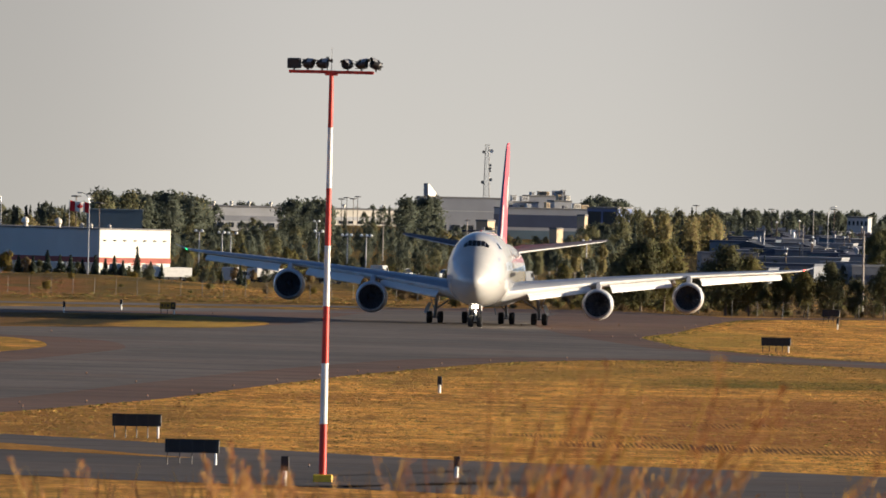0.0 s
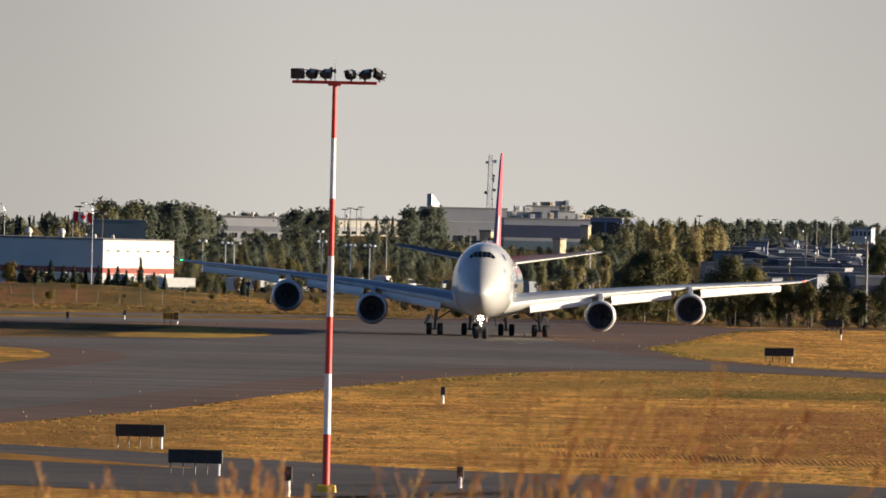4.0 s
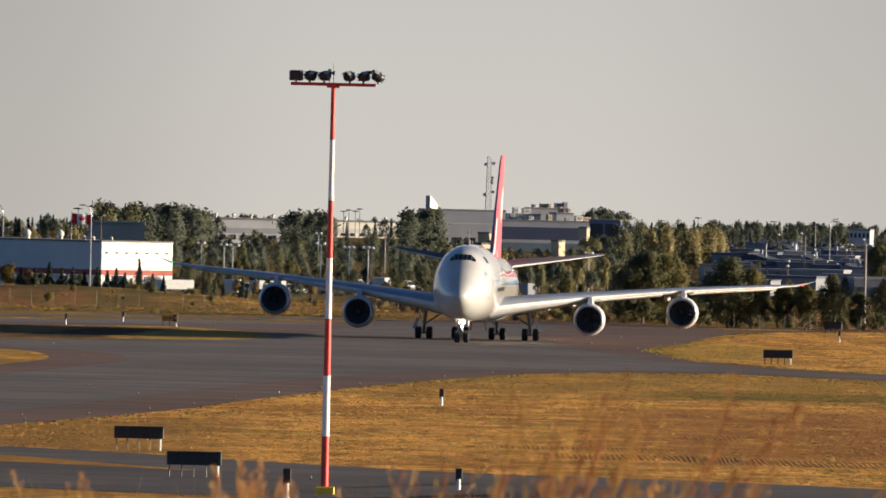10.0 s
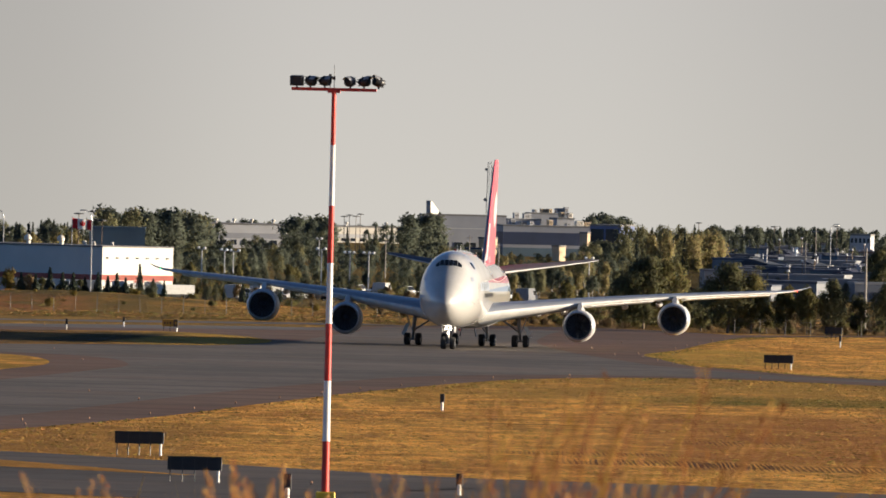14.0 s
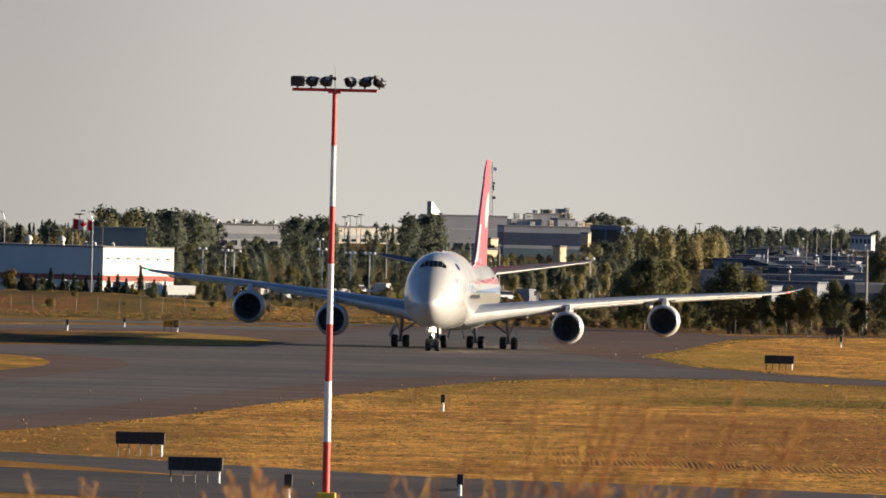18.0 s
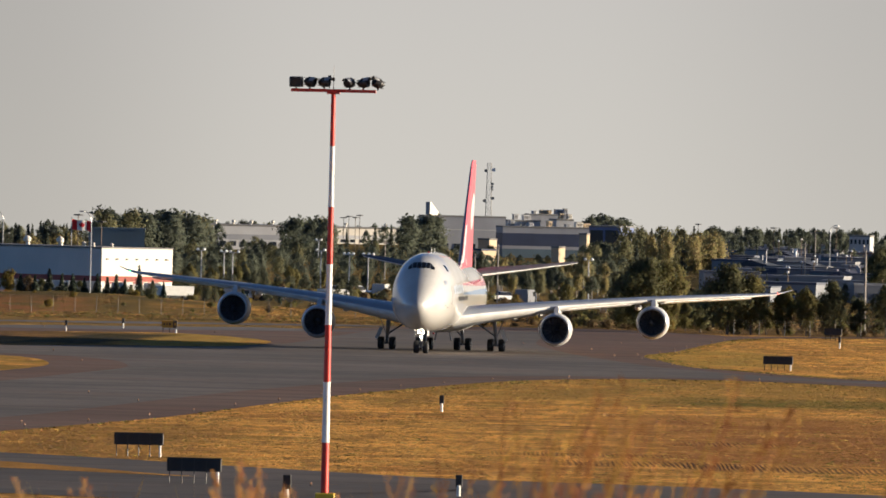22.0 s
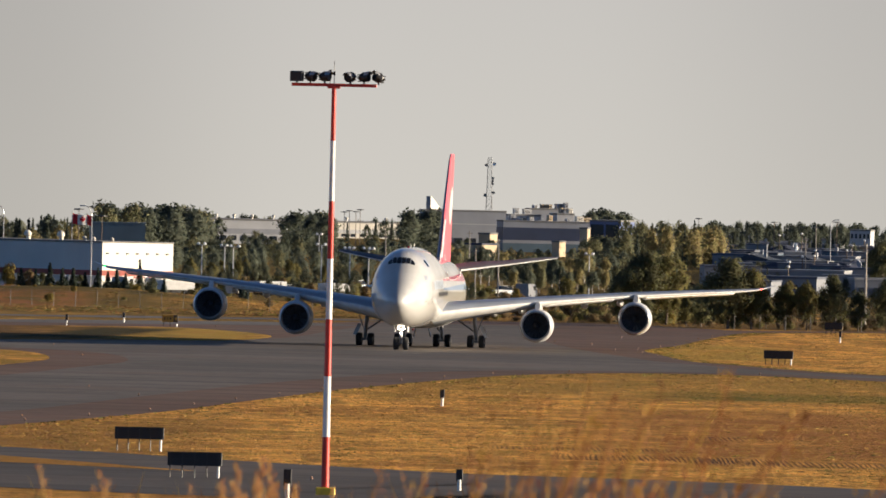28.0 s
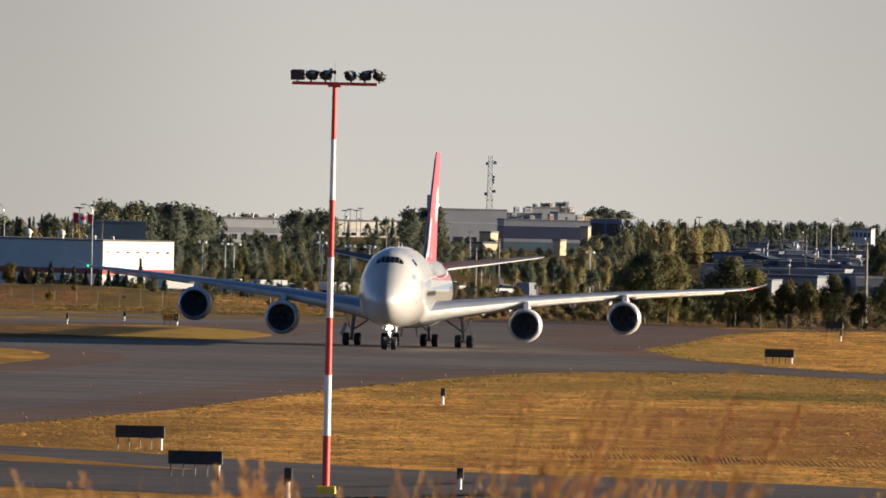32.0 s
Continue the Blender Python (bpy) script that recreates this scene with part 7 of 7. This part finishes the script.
# ---- turf: small tufts standing over the mown field ----
TURF_STRAW = surface("turf_straw", (0.53, 0.29, 0.074), 0.9, vary=0.3, scale=0.2, fine=1, bump=0, random_tint=0.22, island=True, translucent=0.3, space="World")
TURF_BROWN = surface("turf_brown", (0.32, 0.165, 0.054), 0.9, vary=0.3, scale=0.2, fine=1, bump=0, random_tint=0.22, island=True, translucent=0.3, space="World")
TURF_GREEN = surface("turf_green", (0.15, 0.135, 0.03), 0.9, vary=0.3, scale=0.2, fine=1, bump=0, random_tint=0.22, island=True, translucent=0.35, space="World")


def inside(px, py, outline):
    """Which of the points lie inside a plan outline."""
    hit = np.zeros(len(px), bool)
    pts = [(p[0], p[1]) for p in outline]
    for (x0, y0), (x1, y1) in zip(pts, pts[1:] + pts[:1]):
        if y0 == y1:
            continue
        cross = ((y0 > py) != (y1 > py)) & (px < (x1 - x0) * (py - y0) / (y1 - y0) + x0)
        hit ^= cross
    return hit


def patchy(x, y, seed, sx, sy):
    """A soft patch pattern between 0 and 1."""
    r = np.random.RandomState(seed)
    s = np.zeros(len(x))
    for k in range(7):
        a = r.uniform(-1, 1, 3)
        s += np.sin((a[0] * x / sx + a[1] * y / sy) * (1 + .55 * k) + a[2] * 9)
    return 1 / (1 + np.exp(-s))


def blades(x, y, h, w, rs, n=3):
    """Upright three-cornered blades, n to a tuft, that shade like the stalks of the sward."""
    x, y, h, w = (np.repeat(q, n) for q in (x, y, h, w))
    m = len(x)
    th = rs.uniform(0, math.pi, m)
    dx, dy = np.cos(th) * w * .5, np.sin(th) * w * .5
    x = x + rs.normal(0, .35, m) * w
    y = y + rs.normal(0, .35, m) * w
    hh = h * rs.uniform(.5, 1.1, m)
    lx, ly = rs.normal(0, .4, m) * hh, rs.normal(0, .4, m) * hh
    z = np.full(m, .0)
    v = np.stack([np.stack([x - dx, y - dy, z], 1), np.stack([x + dx, y + dy, z], 1), np.stack([x + lx, y + ly, hh], 1)], 1).reshape(-1, 3)
    up = unit(rs.normal(0, .65, (m, 3)) * np.array((1, 1, 0)) + np.array((0, -0.1, 0.4)))
    return v, np.arange(3 * m).reshape(-1, 3), np.repeat(up, 3, 0)


def turf():
    rs = np.random.RandomState(5)
    n = 26000
    y = 775 + (1260 - 775) * rs.uniform(0, 1, n) ** 1.15
    x = rs.uniform(-36, 44, n) * y / 1000
    low = np.interp(x, [p.x for p in lower], [p.y for p in lower])
    near_edge = np.interp(x, [-60, -35, -20, -6, 8, 25, 70], [861, 836, 811, 789, 781, 766, 730])
    bare = (np.abs(y - 834) < 10) & (x > 7) & (x < 33) & (rs.uniform(0, 1, n) < .85)
    keep = (y < low - .3) & (y > near_edge) & ~bare
    x, y, low = x[keep], y[keep], low[keep]
    edge = np.exp(-(low - y) / 11)
    a, b, c = patchy(x, y, 1, 4, 60), patchy(x, y, 2, 3, 45), patchy(x, y, 3, 6, 40)
    green = rs.uniform(0, 1, len(x)) < .06 + .8 * edge + .4 * (b > .85) + .9 * ((np.abs(y - 1078) < 20) & (x > 20))
    dark = (rs.uniform(0, 1, len(x)) < .12 + .5 * (a > .8)) & ~green
    pale = ~green & ~dark & (rs.uniform(0, 1, len(x)) < .35 + .65 * c)
    wide = rs.uniform(.1, .4, len(x))
    tall = rs.uniform(.016, .045, len(x)) * (1 + 2.0 * edge)
    # turf of the island, the verge and the corner
    for outline, count, seed in ((isl, 9000, 8), (spline(STRIP), 5000, 9), (spline(WEDGE), 4000, 10)):
        r2 = np.random.RandomState(seed)
        ox = np.array([p[0] for p in outline])
        oy = np.array([p[1] for p in outline])
        x2 = r2.uniform(max(ox.min(), -70), min(ox.max(), 75), count)
        y2 = r2.uniform(max(oy.min(), 1000), oy.max(), count)
        poly = [(p[0], p[1]) for p in outline] + ([(160, 1545)] if outline is isl else [])
        k = inside(x2, y2, poly)
        x2, y2 = x2[k], y2[k]
        pick = r2.uniform(0, 1, len(x2))
        x, y = np.concatenate([x, x2]), np.concatenate([y, y2])
        g_share = .5 if outline is not isl else .12
        green = np.concatenate([green, pick < g_share])
        d_share = np.where(x2 < -28, .42, .25)
        dark = np.concatenate([dark, (pick >= g_share) & (pick < g_share + d_share)])
        pale = np.concatenate([pale, pick >= g_share + d_share])
        wide = np.concatenate([wide, r2.uniform(.15, .45, len(x2))])
        tall = np.concatenate([tall, r2.uniform(.015, .04, len(x2))])
    # green fringe round the island's rim
    r4 = np.random.RandomState(14)
    k = r4.randint(0, len(isl) - 1, 1500)
    q = r4.uniform(0, 1, 1500)
    d = -r4.uniform(.1, 1, 1500) ** 2 * 2.4
    p0, p1 = np.array([(p.x, p.y) for p in isl])[k], np.array([(p.x, p.y) for p in isl])[k + 1]
    t = (p1 - p0) / np.linalg.norm(p1 - p0, axis=1)[:, None]
    rim = p0 + (p1 - p0) * q[:, None] + np.stack([-t[:, 1], t[:, 0]], 1) * d[:, None]
    x, y = np.concatenate([x, rim[:, 0]]), np.concatenate([y, rim[:, 1]])
    on, off = np.ones(1500, bool), np.zeros(1500, bool)
    green, dark, pale = np.concatenate([green, on]), np.concatenate([dark, off]), np.concatenate([pale, off])
    wide, tall = np.concatenate([wide, r4.uniform(.15, .5, 1500)]), np.concatenate([tall, r4.uniform(.015, .045, 1500)])
    # rougher growth on the bank before the warehouse
    r3 = np.random.RandomState(12)
    y3 = r3.uniform(1575, 1760, 7000)
    x3 = r3.uniform(-46, -2, 7000) * y3 / 1000
    pick = r3.uniform(0, 1, 7000)
    z = np.concatenate([np.zeros(len(x)), np.array([rise(p, q) for p, q in zip(x3, y3)])])
    x, y = np.concatenate([x, x3]), np.concatenate([y, y3])
    green, dark, pale = np.concatenate([green, pick < .4]), np.concatenate([dark, (pick >= .4) & (pick < .97)]), np.concatenate([pale, pick >= .97])
    wide, tall = np.concatenate([wide, r3.uniform(.25, .8, 7000)]), np.concatenate([tall, r3.uniform(.02, .07, 7000)])
    for name, mask, mat, label in (("straw_turf", pale, TURF_STRAW, "short straw-coloured mown grass tufts"), ("brown_turf", dark, TURF_BROWN, "short brown withered grass tufts"),
                                   ("green_turf", green, TURF_GREEN, "short late green grass tufts along asphalt")):
        v, f, nrm = blades(x[mask], y[mask], tall[mask], wide[mask], rs)
        v[:, 2] += np.repeat(z[mask], 9)
        tagged(new(name, leaf_mesh(name, v, f, mat, nrm)), label, "grass", kind="stuff")


turf()


# ---- dry grass on the mound before the camera ----
STRAW = surface("dry_grass_stalk", (0.46, 0.27, 0.1), 0.8, vary=0.3, scale=2, fine=12, bump=0, random_tint=0.3, island=True, translucent=0.35)
PLUME = surface("grass_plume", (0.45, 0.23, 0.085), 0.85, vary=0.25, scale=3, fine=15, bump=0, random_tint=0.25, island=True, translucent=0.4)
GREEN_STALK = surface("brown_stalk", (0.36, 0.165, 0.034), 0.8, vary=0.3, scale=2, fine=12, bump=0, random_tint=0.25, island=True, translucent=0.35)
BROWN_HEAD = surface("brown_seed_head", (0.38, 0.17, 0.04), 0.85, vary=0.3, scale=3, fine=15, bump=0, random_tint=0.3, island=True, translucent=0.4)
TUFTS = []


def tuft(x, y, n, h, spread, seed, plume, label):
    """A tuft of dry stalks with feathery seed heads."""
    rg = random.Random(seed)
    root = thing("grass_tuft", label, "grass tuft", "tufts of tall grass", m=pose(x, y, rise(x, y)))
    stalks, heads = Geo(), Geo()
    for i in range(n):
        bx, by = rg.gauss(0, spread * .5), rg.gauss(0, .5)
        hh = h * rg.uniform(.72, 1.06)
        lean = Vector((rg.gauss(.03 if plume > 8 else .16, .1 if plume > 8 else .15), rg.gauss(0, .06), 1))
        p = Vector((bx, by, 0))
        pts = [p + Vector((lean.x * hh * t * (1 + t * .6), lean.y * hh * t, hh * t)) for t in (0, .35, .7, 1.0)]
        w = .0035 if plume > 8 else .0055
        for a, b, wa, wb in zip(pts[:-1], pts[1:], (1.2, 1.0, .8), (1.0, .8, .4)):
            stalks.tube(a, b, w * wa, w * wb, 3)
        # two narrow blades
        for k in range(2):
            th = rg.uniform(0, 6.28)
            q = p + Vector((math.cos(th) * hh * .25, math.sin(th) * .2, hh * rg.uniform(.35, .6)))
            stalks.add([p, p + Vector((.006, 0, 0)), q], [(0, 1, 2)])
        top = pts[-1]
        dirn = (pts[-1] - pts[-2]).normalized()
        long = min(.3 * h, .16) if plume > 8 else .3 * h
        wide = 1.0 if plume > 8 else 2.6
        for k in range(plume if plume > 8 else 12):
            t = rg.random()
            c = top - dirn * (t * long) + Vector((rg.gauss(.012 * t, (.003 + .011 * t * (1.25 - t)) * wide), rg.gauss(0, .01 * wide), 0))
            s = rg.uniform(.005, .012) * (1.0 if plume > 8 else 1.5)
            d = Vector((rg.gauss(.1, .3), rg.gauss(0, .3), 1)).normalized() * s * 2.6
            e = Vector((rg.gauss(0, 1), rg.gauss(0, 1), 0)).normalized() * s * .33
            heads.add([c, c + d * .5 + e, c + d, c + d * .5 - e], [(0, 1, 2, 3)])
    tagged(part("dry_grass", stalks, STRAW if plume > 8 else GREEN_STALK, root), kind="stuff")
    if heads.v:
        tagged(part("grass_plume", heads, PLUME if plume > 8 else BROWN_HEAD, root, "feathery straw-coloured seed heads" if plume > 8 else "feathery brown seed heads"), kind="stuff")
    TUFTS.append(root)
    return root


def tuft_row():
    # (sideways slope in thousandths, distance, stalks, height, spread, plume)
    spots = ((-31, 66, 5, .42, .25, 55), (-27.5, 70, 4, .38, .3, 50), (-23.5, 68, 3, .44, .15, 50), (-19.5, 71, 4, .38, .3, 46), (-16.6, 65, 4, .46, .12, 80), (-15.1, 67, 12, .52, .12, 80), (-13.6, 68, 16, .53, .14, 80),
             (-12.4, 70, 8, .46, .16, 80), (-30, 62, 8, .3, .5, 60), (-26, 64, 8, .28, .5, 60), (-21, 63, 9, .28, .5, 60), (-9.4, 66, 6, .34, .3, 50), (-7, 72, 4, .42, .3, 40), (-2.0, 64, 4, .45, .4, 30), (-0.6, 42, 13, 1.12, .3, 7), (1.8, 40, 17, 1.22, .35, 7), (4.2, 40, 20, 1.33, .3, 7), (6.6, 41, 21, 1.36, .3, 7),
             (8.8, 38, 17, 1.44, .3, 7), (12.5, 60, 7, .62, .4, 7), (17, 62, 6, .58, .5, 7), (22, 64, 5, .54, .5, 7), (27, 60, 6, .58, .5, 7), (-29, 52, 2, .68, .4, 40), (-21.5, 54, 2, .7, .3, 40),
             (2.8, 66, 10, .6, .5, 20), (8.5, 68, 10, .58, .5, 20), (-25.3, 67, 3, .46, .12, 50))
    for i, (a, d, n, h, s, p) in enumerate(spots):
        if p > 8 and d > 55:
            d, h, s = d * .78, 2.05 - (2.05 - h) * .78, s * .78
        tuft(a * d / 1000, d, n, h, s, 100 + i, p,
             "tuft of tall straw-coloured grass with feathery heads" if p > 8 else "tuft of tall yellow-brown grass stalks on the mound")


tuft_row()
# short turf over the rest of the mound's top
g = Geo()
rg = random.Random(77)
for i in range(5000):
    x, y = rg.uniform(-6, 6), rg.uniform(6, 80)
    h = rg.uniform(.08, .28)
    z = rise(x, y)
    g.add([(x, y, z), (x + .012, y, z), (x + rg.gauss(0, .06), y + rg.gauss(0, .06), z + h)], [(0, 1, 2)])
solid("mound_grass", g, STRAW, "short dry grass covering the mound", "grass", kind="stuff")


def insect():
    """A fly that crosses the air before the camera."""
    root = thing("insect", "small brown fly with clear wings in the air", "insect", m=pose(-34.2, 24, 17.6))
    g = Geo()
    g.lathe([(-.007, .0005), (-.005, .0028), (-.001, .0036), (.004, .003), (.0075, .0006)], 10, axis="x", caps=True)
    part("body", g, FLY_BROWN, root, "", True)
    g = Geo()
    g.lathe([(.0065, .0008), (.0085, .0024), (.0105, .002), (.0115, .0004)], 8, axis="x", caps=True)
    part("head", g, FLY_BROWN, root, "", True)
    for sy in (-1, 1):
        g = Geo()
        g.add([(.003, sy * .002, .003), (.001, sy * .011, .009), (-.006, sy * .013, .008), (-.009, sy * .007, .005),
               (.003, sy * .002, .0032), (.001, sy * .011, .0092), (-.006, sy * .013, .0082), (-.009, sy * .007, .0052)],
              [(0, 1, 2, 3), (7, 6, 5, 4), (0, 4, 5, 1), (1, 5, 6, 2), (2, 6, 7, 3), (3, 7, 4, 0)])
        part("wing", g, FLY_WING, root, "pale clear wing")
    return root


FLY_BROWN = surface("fly_brown", (0.09, 0.07, 0.055), 0.6, bump=0)
FLY_WING = surface("fly_wing", (0.5, 0.4, 0.35), 0.3, bump=0, translucent=0.5)
fly = insect()
fly_two = copy_thing(fly, pose(-42.0, 24, 17.85))


def motions():
    """Keys the taxiing freighter, its wheels and flaps, the swaying grass and a passing fly."""
    walk(plane, [(t, pose(x, y, 0, 0, 0, -yaw)) for t, x, y, yaw in TAXI])
    ts = [r[0] for r in TAXI]
    ysd = [r[2] for r in TAXI]
    steps = [i * 0.25 for i in range(129)]
    for w, x, y in WHEELS:
        rows = []
        for t in steps:
            turn = (ysd[0] - float(np.interp(t, ts, ysd))) / 0.645
            rows.append((t, pose(x, y, 0.645, math.degrees(turn))))
        walk(w, rows)
    for ob, base, sgn in FLAPS:
        swing = lambda deg: base @ Matrix.Rotation(radians(-sgn * deg), 4, "X")
        walk(ob, [(0, swing(62)), (3.5, swing(62)), (4.0, swing(95)), (4.5, swing(130)), (5.0, swing(160)), (5.5, swing(172)), (32, swing(172))])
    walk(fly, [(t, pose(-0.517 + 3.065 * (t - 11), 24, 17.67 + 0.2 * (t - 11) if abs(t - 11) < 1 else 17.67 + (0.2 if t > 11 else -0.2), 0, -4, 0)) for t in (0, 4, 8, 10, 10.5, 11, 11.5, 12, 16, 20, 24, 28, 32)])
    walk(fly_two, [(t, pose(x, 24, z, 0, 8, 0)) for t, x, z in ((0, -42.1, 17.85), (12, -21.7, 17.85), (20, -8.1, 17.85), (24, -1.3, 17.84), (24.6, -.24, 17.8), (24.8, .1, 17.745),
                                                              (25, .499, 17.65), (25.2, .95, 17.56), (26, 2.8, 17.45), (28, 7.4, 17.45), (32, 16.6, 17.45))])
    # grass swaying in a light wind
    for i, ob in enumerate(TUFTS):
        rg = random.Random(500 + i)
        base = ob.matrix_basis.copy()
        rows, ph = [], rg.uniform(0, 6.28)
        for k in range(65):
            t = k * 0.5
            gust = 1.0 + 0.8 * math.sin(t * 0.55 + base.translation.x * .7)
            rows.append((t, base @ pose(0, 0, 0, rg.uniform(-.6, .6), gust * (3.6 if 40 < base.translation.y < 56 else 1.8) * math.sin(t * 2.6 + ph) + rg.uniform(-.5, .5) + 1.0, 0)))
        walk(ob, rows)


motions()
